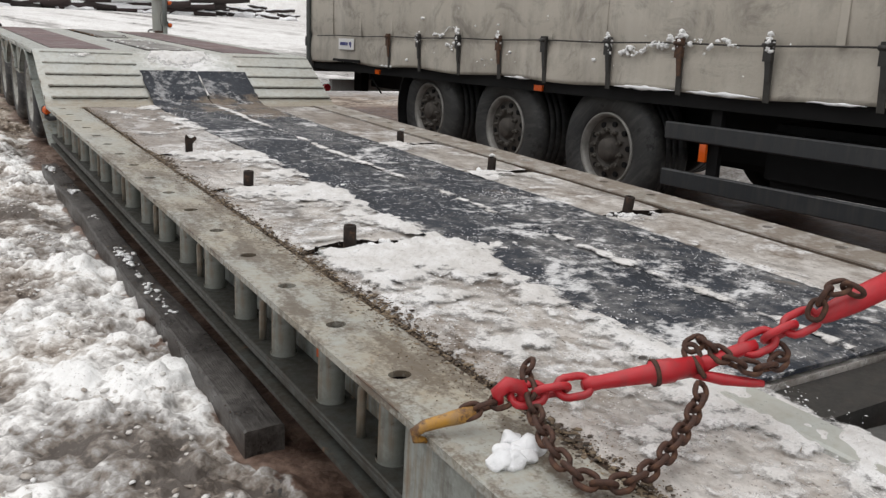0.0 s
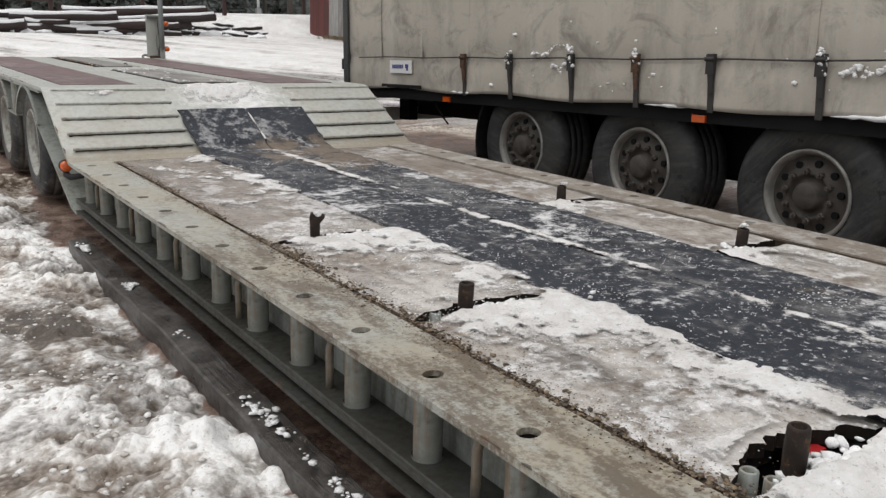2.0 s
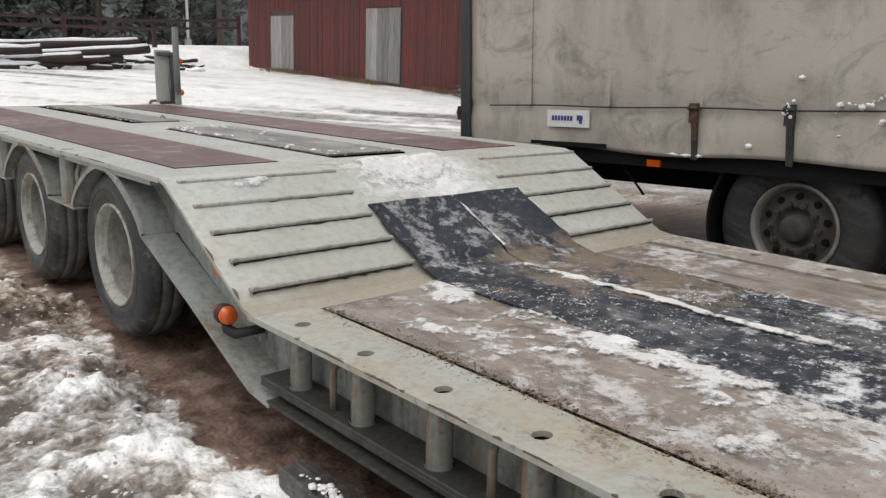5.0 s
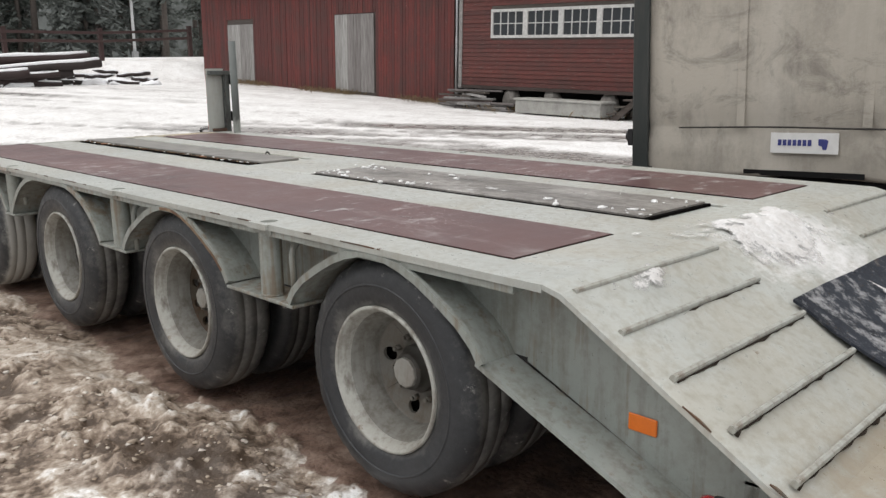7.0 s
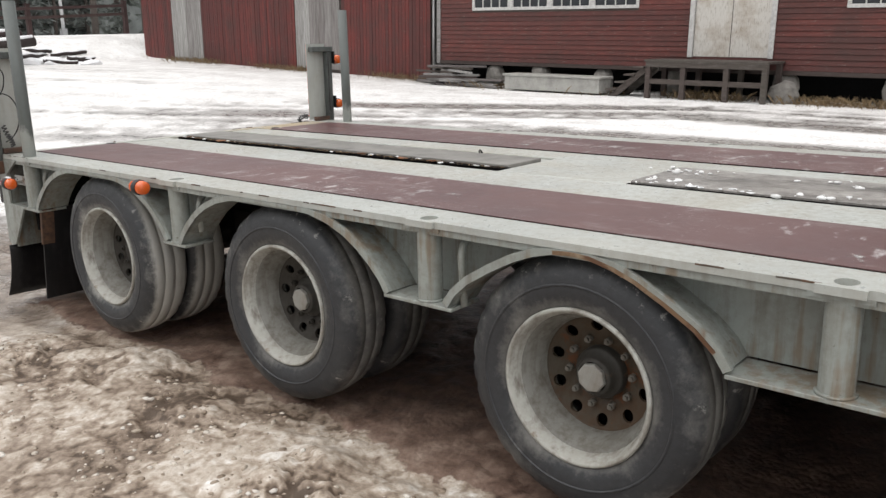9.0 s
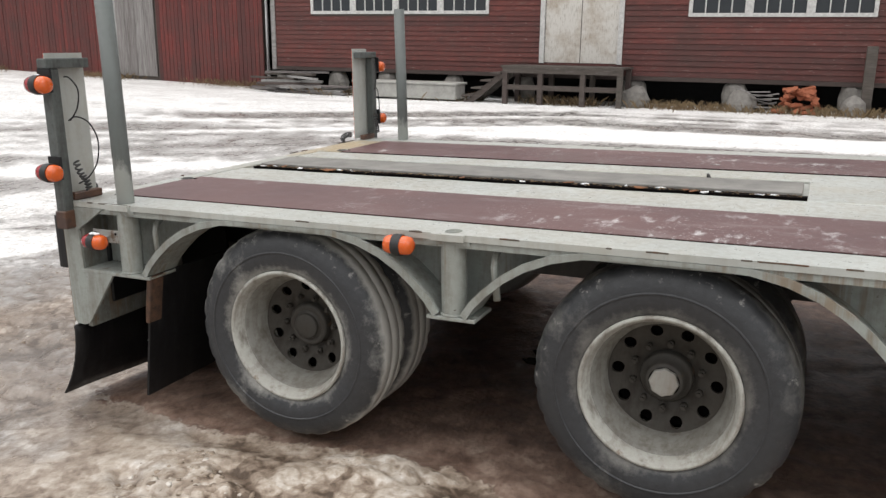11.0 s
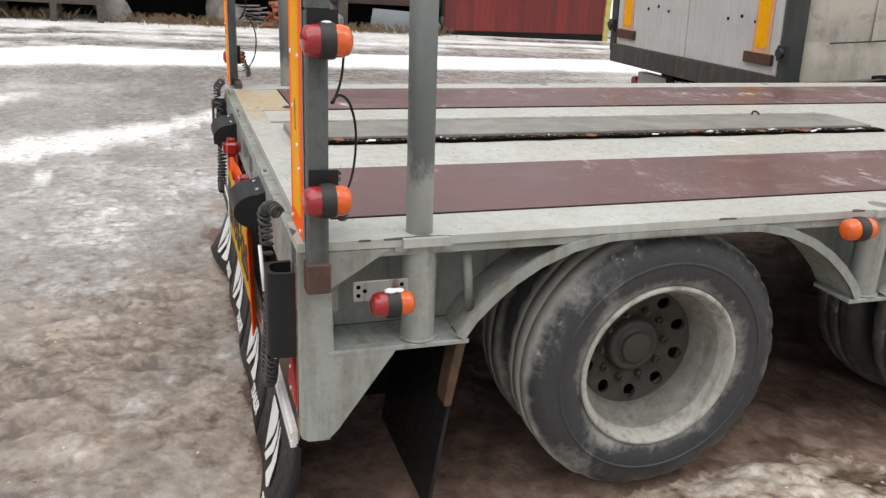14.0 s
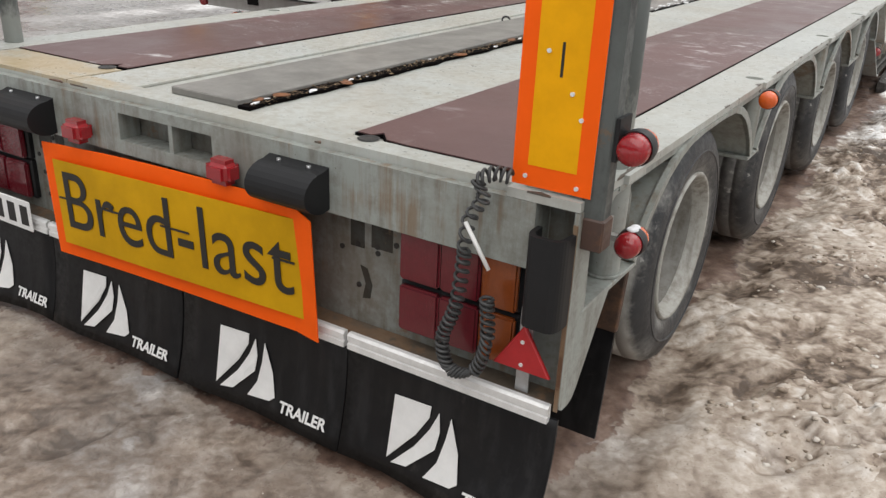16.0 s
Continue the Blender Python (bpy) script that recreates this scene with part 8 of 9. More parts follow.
        tube(bm, fine + [pts[-1]], 0.0032, 6)
    part("lamp_cable", bm, BLACK_PLASTIC, trailer)
    xw = sx * 1.22
    coil([(xw + sx * 0.015, 0.95, 1.04), (xw, 0.945, 0.99), (xw - sx * 0.01, 0.93, 0.96), (xw - sx * 0.015, 0.925, 0.925)], 9, 0.011, 0.004, "coiled_cable", trailer)

# snow on the lamp tops
bm = bmesh.new()
for x, y, z, r in ((-1.335, 0.985, 1.378, 0.010), (-1.300, 0.83, 0.768, 0.012), (-1.3, 0.81, 0.768, 0.010)):
    bmesh.ops.create_icosphere(bm, subdivisions=2, radius=r, matrix=pose(x, y, z) @ Matrix.Diagonal((1.2, 1.3, 0.5, 1)))
solid("snow_caps", bm, SNOW, "small caps of snow on the lamps", "snow", kind="stuff")

# ---- the wide-load sign hung on the back ----
sign = thing("wide_load_sign", "yellow wide-load sign with a fluorescent orange border hung on the tail", "sign", (0.004, YB - 0.004, 0.511), (0, 2.2, 0))
W, H = 0.572, 0.19
bm = bmesh.new()
n = 12
front, back = [], []
for j in range(2):
    z = (-H, H)[j]
    front.append([bm.verts.new((-W + 2 * W * i / n, 0.034 + 0.012 * math.cos(i / n * 5.0) * (1 if j else 0.4) + (0.02 if i == 0 else 0), z - (0.034 if (i == 0 and j) else 0))) for i in range(n + 1)])
    back.append([bm.verts.new((v.co.x, v.co.y - 0.004, v.co.z)) for v in front[-1]])
for i in range(n):
    bm.faces.new((front[0][i], front[0][i + 1], front[1][i + 1], front[1][i]))
    bm.faces.new((back[0][i], back[1][i], back[1][i + 1], back[0][i + 1]))
    for r in (0, 1):
        bm.faces.new((front[r][i], back[r][i], back[r][i + 1], front[r][i + 1]))
for c in (0, n):
    bm.faces.new((front[0][c], front[1][c], back[1][c], back[0][c]))
part("border", bm, REFLEX_ORANGE, sign, "fluorescent orange border")
bm = bmesh.new()
box(bm, -W + 0.055, W - 0.062, 0.047, 0.0495, -H + 0.052, H - 0.045)
part("yellow_field", bm, SIGN_YELLOW, sign)
lettering("Bred-last", 0.275, pose(W - 0.085, 0.0525, -0.075, 90, 0, 180) @ Matrix.Diagonal((0.98, 1, 1, 1)), BLACK_MARK, sign, "black words Bred-last", -0.0008)
for x0, x1 in ((0.40, 0.50), (0.20, 0.30), (-0.10, 0.02), (-0.50, -0.42)):
    bm = bmesh.new()
    box(bm, x0, x1, 0.0525, 0.0545, 0.018, 0.024)
    part("tape_mark", bm, BLACK_MARK, sign)

# ---- what lies on the lower deck ----
def belt(x0, x1, wav):
    """A long rubber belt from the deck's front end up over the foot of the ramp."""
    path = [(-11.62, ZL + 0.004)]
    for y in np.arange(-11.4, YR0 - 0.12, 0.2):
        path.append((float(y), ZL + 0.006 + 0.004 * math.sin(y * 3.1 + wav)))
    path += [(YR0 - 0.10, ZL + 0.010), (YR0 - 0.03, ZL + 0.022), (YR0 + 0.04, ZL + 0.046)]
    for s, up in ((0.13, 0.030), (0.20, 0.028), (0.28, 0.024), (0.36, 0.020), (0.44, 0.018), (0.52, 0.017), (0.57, 0.018), (0.60, 0.022)):
        p = on_ramp(s, 0, up)
        path.append((p.y, p.z))
    bm = bmesh.new()
    rnd = random.Random(int(wav * 10))
    rows = []
    for y, z in path:
        a, b = x0 + rnd.uniform(-0.008, 0.008), x1 + rnd.uniform(-0.008, 0.008)
        rows.append([bm.verts.new(q) for q in ((a, y, z), (a + (b - a) / 2, y, z + 0.004), (b, y, z), (b, y, z - 0.010), (a, y, z - 0.010))])
    for r, q in zip(rows, rows[1:]):
        for i in range(5):
            bm.faces.new((r[i], r[(i + 1) % 5], q[(i + 1) % 5], q[i]))
    bm.faces.new(rows[0])
    bm.faces.new(rows[-1][::-1])
    return solid("rubber_belt", bm, BELT, "black rubber conveyor belt laid along the deck, dusted with snow", "mat", "belts on the deck")


belt(-0.425, 0.062, 0.4)
belt(0.071, 0.515, 1.3)


def snow_sheet(name, x0, x1, y0, y1, z, cover, seed, d=0.015, label="patch of wet snow frozen to the deck", high=0.012, material=None, category="snow", grain=0.12):
    """Thin broken snow: a height field kept only where it lies."""
    xs, ys = np.arange(x0, x1, d), np.arange(y0, y1, d)
    X, Y = np.meshgrid(xs, ys)
    n = fbm(X * 2.2 + seed, Y * 1.5, 5, seed) * (0.5 - grain) + fbm(X * 7, Y * 7, 4, seed + 9) * 0.3 + fbm(X * 17, Y * 17, 2, seed + 19) * (0.2 + grain)
    hgt = (n + cover(X, Y) - 0.5)
    Hh = np.clip(hgt, 0, 0.45)
    grainy = 0.25 + 1.1 * fbm(X * 15, Y * 15, 3, seed + 3) + 0.7 * (fbm(X * 48, Y * 48, 2, seed + 5) - 0.4)
    Zz = z(X, Y) + 0.0015 + high * (np.tanh(Hh * 7) + 0.9 * np.clip(Hh - 0.16, 0, 1) * 4) * np.clip(grainy, 0.05, 2)
    keep = hgt > -0.11
    m, k = X.shape
    ok = keep[:-1, :-1] & keep[1:, :-1] & keep[:-1, 1:] & keep[1:, 1:]
    ids = np.arange(m * k).reshape(m, k)
    q = np.stack([ids[:-1, :-1], ids[:-1, 1:], ids[1:, 1:], ids[1:, :-1]], -1)[ok]
    used = np.unique(q)
    back = np.full(m * k, -1)
    back[used] = np.arange(len(used))
    P = np.stack([X, Y, Zz], -1).reshape(-1, 3)[used]
    me = bpy.data.meshes.new(name)
    me.from_pydata(P.tolist(), [], back[q].tolist())
    me.attributes.new("depth", "FLOAT", "POINT").data.foreach_set("value", hgt.reshape(-1)[used].astype(np.float32))
    me.polygons.foreach_set("use_smooth", [True] * len(me.polygons))
    me.materials.append(material or DECK_SNOW)
    return tagged(new(name, me), label, category, kind="stuff")


def flat(z):
    return lambda X, Y: np.full_like(X, z)


def mouths(X, Y, ks):
    """One where the boards are broken out round the posts, nought elsewhere."""
    out = np.zeros_like(X)
    for k in ks:
        px, py = STUBS[k]
        mid = np.clip((X - px + 0.19) / 0.5, 0, 1)
        arch = np.sin(np.pi * mid) ** 0.55
        ok = (Y > py - 0.008 - 0.030 * arch) & (Y < py + 0.008 + REACH[k] * arch)
        out = np.where(ok & (mid > 0) & (mid < 1), 1.0, out)
    return out


def left_cover(X, Y):
    c = -0.175 + 0.105 * (1 - step(-8.4, -7.7, Y)) + 0.02 * (1 - step(-11.2, -10.6, Y))
    for k, (x, y) in enumerate(STUBS[:3]):
        c = c + (0.24 + 0.06 * k) * np.exp(-(((X - x - 0.22) / 0.40) ** 2 + ((Y - y + 0.20) / 0.20) ** 2))
        c = c + 0.16 * np.exp(-(((X - x - 0.05) / 0.20) ** 2 + ((Y - y + 0.055) / 0.05) ** 2))
    c = c + 0.10 * np.exp(-((X + 0.45) / 0.10) ** 2)
    c = c + 0.20 * np.exp(-(((X + 0.48) / 0.16) ** 2 + ((Y + 6.45) / 0.60) ** 2)) + 0.12 * np.exp(-(((X + 0.72) / 0.25) ** 2 + ((Y + 7.1) / 0.35) ** 2)) + 0.22 * np.exp(-(((X + 0.80) / 0.16) ** 2 + ((Y + 6.15) / 0.30) ** 2)) + 0.20 * np.exp(-(((X + 0.62) / 0.2) ** 2 + ((Y + 5.72) / 0.10) ** 2))
    return c + 0.04 * np.exp(-((Y + 9.6) / 1.6) ** 2) - 0.30 * (1 - step(-1.0, -0.86, X)) - 0.20 * step(-0.42, -0.33, X) - 2.0 * mouths(X, Y, (0, 1, 2))


snow_sheet("deck_snow", -1.04, -0.12, -12.5, YR0, flat(ZL), left_cover, 5, 0.0095)


def debris_mat():
    """Crumbled bark, soil and wood: every bit its own brown."""
    s = Shader("brown_deck_debris", 0.9, 0.0, 0.2)
    r = s.t.nodes.new("ShaderNodeNewGeometry").outputs["Random Per Island"]
    s.colour(s.ramp(r, (0.0, (0.035, 0.025, 0.018)), (0.45, (0.095, 0.066, 0.044)), (0.8, (0.19, 0.135, 0.085)), (1.0, (0.36, 0.27, 0.17))))
    return s.m


DEBRIS = debris_mat()


def crumbs(name, n, at, size, material, label, category, seed):
    """Many small broken bits, each an eight-sided lump."""
    rnd = random.Random(seed)
    verts, faces = [], []
    for k in range(n):
        x, y, z = at(rnd)
        r = rnd.uniform(*size) * rnd.uniform(0.5, 1.0)
        a, l = rnd.uniform(0, 6.28), rnd.uniform(1.0, 2.2)
        ca, sa = math.cos(a), math.sin(a)
        b = len(verts)
        for u, v, w in ((l, 0.1, 0), (0, 1, 0.1), (-l, -0.2, 0), (0.2, -1, 0), (0, 0, 0.75), (0, 0, -0.3)):
            u, v = u * r * rnd.uniform(0.7, 1.2), v * r * rnd.uniform(0.7, 1.2)
            verts.append((x + u * ca - v * sa, y + u * sa + v * ca, z + w * r))
        for i in range(4):
            j = (i + 1) % 4
            faces += [(b + i, b + j, b + 4), (b + j, b + i, b + 5)]
    me = bpy.data.meshes.new(name)
    me.from_pydata(verts, [], faces)
    me.materials.append(material)
    return tagged(new(name, me), label, category, kind="stuff")


def edge_dirt(rnd):
    y = rnd.uniform(-12.4, YR0 - 0.1)
    wide = 0.022 + 0.085 * max(0.0, noise.noise(Vector((y * 1.1, 0, 3))) + 0.25) * (1.0 if y < -7.6 else 0.4)
    return min(-0.86, rnd.gauss(-0.985, wide)), y, ZL + 0.001


def loose_dirt(rnd):
    while True:
        x, y = rnd.uniform(-1.0, -0.42), rnd.uniform(-12.3, YR0 - 0.1)
        if noise.noise(Vector((x * 3, y * 1.7, 8))) - 0.9 * (x + 0.86) > rnd.uniform(-0.55, 0.45):
            return x, y, ZL + rnd.uniform(0.001, 0.006)


def twig_place(rnd):
    return rnd.uniform(-0.98, -0.45), rnd.uniform(-12.3, YR0 - 0.1), ZL + 0.006


crumbs("deck_dirt", 9000, edge_dirt, (0.0008, 0.0030), DEBRIS, "brown dirt and crumbs along the edge of the deck boards", "dirt", 3)
def snow_crumb(rnd):
    while True:
        x, y = rnd.uniform(-0.97, -0.30), rnd.uniform(-12.3, YR0 - 0.1)
        if noise.noise(Vector((x * 4, y * 2.5, 4))) + 0.6 * noise.noise(Vector((x * 13, y * 10, 4))) > rnd.uniform(-0.1, 0.6) + 0.5 * (y > -7.8):
            return x, y, ZL + rnd.uniform(0.0, 0.008)


def joint_clod(rnd):
    """Soil heaped over the joint between boards and flange, thick in some places and gone in others."""
    while True:
        y = rnd.uniform(-12.4, YR0 - 0.1)
        k = noise.noise(Vector((y * 0.9, 2, 5))) + 0.5 * noise.noise(Vector((y * 3.1, 2, 5))) + (0.1 if y < -7.8 else -0.12)
        if k > rnd.uniform(-0.25, 0.35):
            return rnd.gauss(-0.988, 0.016 + 0.045 * max(0.0, k)), y, ZL - 0.001


lumps("joint_soil", 4200, joint_clod, (0.002, 0.009), clod_mat("deck_soil_clods", (0.0, (0.045, 0.032, 0.023)), (0.5, (0.115, 0.084, 0.058)), (0.85, (0.22, 0.165, 0.105))), "brown soil heaped over the joint of the boards", "dirt", 47, 0.4)
crumbs("snow_crumbs", 3000, snow_crumb, (0.0008, 0.0036), SNOW, "loose crumbs of snow on the deck boards", "snow", 6)
crumbs("deck_grit", 3000, loose_dirt, (0.0007, 0.0024), DEBRIS, "dark grit scattered on the frosted boards", "dirt", 4)


def belt_fleck(rnd):
    while True:
        x, y = rnd.uniform(-0.42, 0.51), rnd.uniform(-11.5, YR0 - 0.2)
        if noise.noise(Vector((x * 5, y * 3.2, 1))) + 0.25 * noise.noise(Vector((x * 17, y * 13, 1))) > rnd.uniform(0.12, 0.55):
            return x, y, ZL + 0.011


def twigs(name, n, at, long, material, label, category, seed):
    """Thin straws and needles, each a three-sided sliver lying down."""
    rnd = random.Random(seed)
    verts, faces = [], []
    for k in range(n):
        x, y, z = at(rnd)
        l, a, w = rnd.uniform(*long), rnd.uniform(0, 6.28), rnd.uniform(0.0005, 0.0011)
        ca, sa, b = math.cos(a), math.sin(a), len(verts)
        for u, v, h in ((-l, -w, 0), (-l, w, 0), (-l, 0, w * 1.6), (l, -w, 0.001), (l, w, 0.001), (l, 0, w * 1.6 + 0.001)):
            verts.append((x + u * ca - v * sa, y + u * sa + v * ca, z + h))
        faces += [(b, b + 2, b + 1), (b + 3, b + 4, b + 5), (b, b + 1, b + 4, b + 3), (b + 1, b + 2, b + 5, b + 4), (b + 2, b, b + 3, b + 5)]
    me = bpy.data.meshes.new(name)
    me.from_pydata(verts, [], faces)
    me.materials.append(material)
    return tagged(new(name, me), label, category, kind="stuff")


twigs("deck_straws", 110, twig_place, (0.005, 0.02), DEBRIS, "dark straws and bark slivers on the deck boards", "debris", 8)
crumbs("belt_flakes", 2000, belt_fleck, (0.0008, 0.0040), SNOW, "specks of snow on the rubber belts", "snow", 5)


def right_cover(X, Y):
    c = -0.165 + 0.0 * X
    for x, y in STUBS[3:]:
        c = c + 0.26 * np.exp(-(((X - x + 0.05) / 0.22) ** 2 + ((Y - y + 0.07) / 0.16) ** 2))
    return c - 0.3 * step(0.92, 1.02, X) + 0.10 * np.exp(-((X - 0.53) / 0.06) ** 2) - 2.0 * mouths(X, Y, (3, 4, 5))


snow_sheet("deck_snow", 0.50, 1.04, -11.5, YR0, flat(ZL), right_cover, 15)


def belt_cover(X, Y):
    seam = (0.13 + 0.40 * fbm(Y * 1.3, Y * 0, 3, 4)) * np.exp(-((X - 0.066 - 0.03 * (fbm(Y * 2.1, Y * 0, 2, 8) - 0.5)) / 0.040) ** 2)
    return -0.235 + seam + 0.10 * np.exp(-((X + 0.43) / 0.05) ** 2) + 0.04 * (1 - step(-11.0, -9.5, Y))


snow_sheet("belt_snow", -0.44, 0.53, -11.6, YR0 - 0.05, flat(ZL + 0.010), belt_cover, 25, 0.012, "thin patches of snow on the rubber belts", 0.0055)


def ramp_z(X, Y):
    return ZL + lift * np.clip((Y - YR0) / run, 0, 1.0) + 0.008


def ramp_cover(X, Y):
    blob = 0.52 * np.exp(-(((X + 0.04) / 0.34) ** 2 + ((Y - YR1 + 0.05) / 0.19) ** 2))
    ridge = 0.36 * np.exp(-(((X - 0.18 - 0.6 * (Y - YR1)) / 0.08) ** 2 + ((Y - YR1 - 0.02) / 0.15) ** 2))
    patch = 0.26 * np.exp(-(((X + 0.92) / 0.2) ** 2 + ((Y - YR1 + 0.08) / 0.05) ** 2)) + 0.24 * np.exp(-(((X + 0.70) / 0.14) ** 2 + ((Y - YR0 - 0.32) / 0.03) ** 2))
    return -0.24 + blob + 0.85 * ridge + patch


snow_sheet("ramp_snow", -1.2, 1.2, YR0 + 0.1, YR1 + 0.30, ramp_z, ramp_cover, 35, 0.010, "smear of snow over the head of the ramp", 0.009, FRESH_SNOW, grain=0.17)


def tail_cover(X, Y):
    return -0.20 + 0.0 * Y + 0.36 * np.exp(-((X - 0.066) / 0.013) ** 2)


snow_sheet("ramp_snow", 0.02, 0.115, YR0 + 0.06, on_ramp(0.57, 0).y, lambda X, Y: ramp_z(X, Y) + 0.034 - 0.018 * np.clip((Y - YR0) / run / 0.6, 0, 1), tail_cover, 45, 0.006, "snow in the seam of the ramp mats", 0.010, THIN_SNOW)
snow_sheet("upper_deck_snow", -1.05, 1.05, -4.6, 0.9, flat(ZU + 0.004), lambda X, Y: -0.235 + 0.0 * X, 55, 0.02, "thin scattered snow on the rear deck", 0.008)

crumbs("slot_debris", 900, lambda rnd: (rnd.gauss(-0.145, 0.016), rnd.uniform(-1.7, 0.88), ZU + 0.002), (0.001, 0.006), DEBRIS, "brown bark and leaf crumbs in the deck slot", "debris", 9)


lumps("lid_snow", 70, lambda rnd: (rnd.choice((-0.19, -0.12, 0.12, 0.2)) + rnd.gauss(0, 0.03), rnd.choice((-4.32, -4.0, -3.1, -2.5, -2.45)) + rnd.gauss(0, 0.08), ZU + 0.011), (0.004, 0.020), FRESH_CLOD, "small clods of snow on the deck lid", "snow", 41, 0.5)
# clods of snow kicked up round the posts
def heap_at(spots):
    def at(rnd):
        x, y, z, sx, sy = rnd.choice(spots)
        return rnd.gauss(x, sx), rnd.gauss(y, sy), z + rnd.uniform(-0.004, 0.008)
    return at


CLEAN_CLOD = clod_mat("clean_snow_clods", (0.0, (0.66, 0.65, 0.64)), (0.4, (0.82, 0.825, 0.83)), (0.9, (0.88, 0.885, 0.895)))
spots = []
for k, (x, y) in enumerate(STUBS):
    spots += [(x + 0.055, y - 0.035, ZL, 0.035, 0.018), (x + 0.16, y - 0.055, ZL, 0.08, 0.03)] if k < 3 else [(x - 0.05, y - 0.03, ZL, 0.03, 0.03)]
lumps("post_snow", 520, heap_at(spots), (0.005, 0.019), CLEAN_CLOD, "clods of clean snow heaped round the stub posts", "snow", 31, 0.75)
pit_spots = [(x + 0.02, y + 0.0, ZL - 0.03, 0.06, 0.012) for x, y in STUBS[:3]]
lumps("pit_snow", 60, heap_at(pit_spots), (0.008, 0.024), CLEAN_CLOD, "snow fallen into the deck pits", "snow", 32, 0.7)
lumps("post_caps", 26, heap_at([(x, y, ZL + 0.092, 0.006, 0.006) for x, y in (STUBS[0], STUBS[3], STUBS[4])]), (0.006, 0.018), CLEAN_CLOD, "caps of snow on the posts", "snow", 33, 0.6)

# ---- chain binder across the front corner of the deck ----
def link_mesh(long, wide, r, name, material):
    bm = bmesh.new()
    pts = []
    h = long / 2 - wide / 2
    for k in range(7):
        a = -math.pi / 2 + math.pi * k / 6
        pts.append((h + wide / 2 * math.cos(a), wide / 2 * math.sin(a), 0))
    for k in range(7):
        a = math.pi / 2 + math.pi * k / 6
        pts.append((-h + wide / 2 * math.cos(a), wide / 2 * math.sin(a), 0))
    tube(bm, pts, r, 8, closed=True)
    return mesh_of(name, bm, material)


def chain_along(path, pitch, me, parent, name="link", twist=0.0):
    """Links end to end along a path, each turned a quarter from the last."""
    pts = [Vector(p) for p in path]
    fine = []
    for k in range(len(pts) - 1):
        p0, p1, p2, p3 = pts[max(k - 1, 0)], pts[k], pts[k + 1], pts[min(k + 2, len(pts) - 1)]
        for u in np.linspace(0, 1, 24, endpoint=False):
            fine.append(0.5 * ((2 * p1) + (p2 - p0) * u + (2 * p0 - 5 * p1 + 4 * p2 - p3) * u * u + (3 * p1 - p0 - 3 * p2 + p3) * u ** 3))
    fine.append(pts[-1])
    at, acc, k = [fine[0]], 0.0, 0
    for a, b in zip(fine, fine[1:]):
        d = (b - a).length
        while acc + d >= pitch:
            t = (pitch - acc) / d
            a = a + (b - a) * t
            d = (b - a).length
            at.append(a.copy())
            acc = 0.0
        acc += d
    for i, (a, b) in enumerate(zip(at, at[1:])):
        q = (b - a).to_track_quat("X", "Z").to_matrix().to_4x4()
        o = new(name, me)
        o.parent = parent
        o.matrix_basis = Matrix.Translation((a + b) / 2) @ q @ Matrix.Rotation(radians(45 + 90 * (i % 2) + twist), 4, "X")


binder = thing("chain_binder", "red lever chain binder with rusty chain hooked on the deck corner", "chain", (0, 0, 0))
A = Vector((-1.225, -11.505, 0.508))
B = Vector((-1.083, -11.553, 0.555))
C = Vector((-0.700, -11.706, 0.620))
D = Vector((-0.533, -11.79, 0.700))
E = Vector((-0.30, -11.90, 0.84))
small = link_mesh(0.045, 0.030, 0.0060, "link", CHAIN_RUST)
big = link_mesh(0.074, 0.044, 0.0088, "red_link", RED_PAINT)
# yellow hook over the edge of the deck
bm = bmesh.new()
hk = [A + Vector(v) for v in ((0.075, -0.018, 0.014), (0.045, -0.010, 0.008), (0.010, -0.002, 0.002), (-0.030, 0.008, -0.006), (-0.050, 0.012, -0.018), (-0.046, 0.012, -0.034), (-0.022, 0.006, -0.040))]
tube(bm, hk, [0.015, 0.017, 0.014, 0.013, 0.012, 0.010, 0.006], 10)
part("yellow_hook", bm, YELLOW_HOOK, binder, "yellow painted steel grab hook, rusting")
chain_along([A + Vector((0.05, -0.01, 0.012)), A.lerp(B, 0.7) + Vector((0, 0, 0.0)), B], 0.034, small, binder)
# red hook, links and barrel
bm = bmesh.new()
tube(bm, [B + Vector(v) for v in ((-0.02, 0.01, -0.012), (-0.028, 0.01, 0.012), (-0.008, 0.004, 0.03), (0.02, -0.004, 0.022), (0.03, -0.008, 0.0), (0.012, -0.004, -0.015))], [0.010, 0.015, 0.017, 0.016, 0.015, 0.012], 10)
part("red_hook", bm, RED_PAINT, binder)
d = (C - B).normalized()
chain_along([B + d * 0.012, B + d * 0.17], 0.050, big, binder, "red_link")
bm = bmesh.new()
P0 = B + d * 0.155
tube(bm, [P0, P0 + d * 0.02, P0 + d * 0.04, P0 + d * 0.15, P0 + d * 0.155, P0 + d * 0.20, P0 + d * 0.205, C], [0.010, 0.017, 0.015, 0.021, 0.027, 0.027, 0.024, 0.022], 14)
part("barrel", bm, RED_PAINT, binder, "red painted tension barrel")
bm = bmesh.new()
q = P0 + d * 0.155
tube(bm, [q, q + d * 0.010], 0.030, 14)
part("collar", bm, CHAIN_RUST, binder)
e = (D - C).normalized()
bm = bmesh.new()
tube(bm, [C, C + e * 0.03, C + e * 0.10, C + e * 0.13], [0.020, 0.015, 0.015, 0.011], 12)
part("screw", bm, RED_PAINT, binder)
bm = bmesh.new()
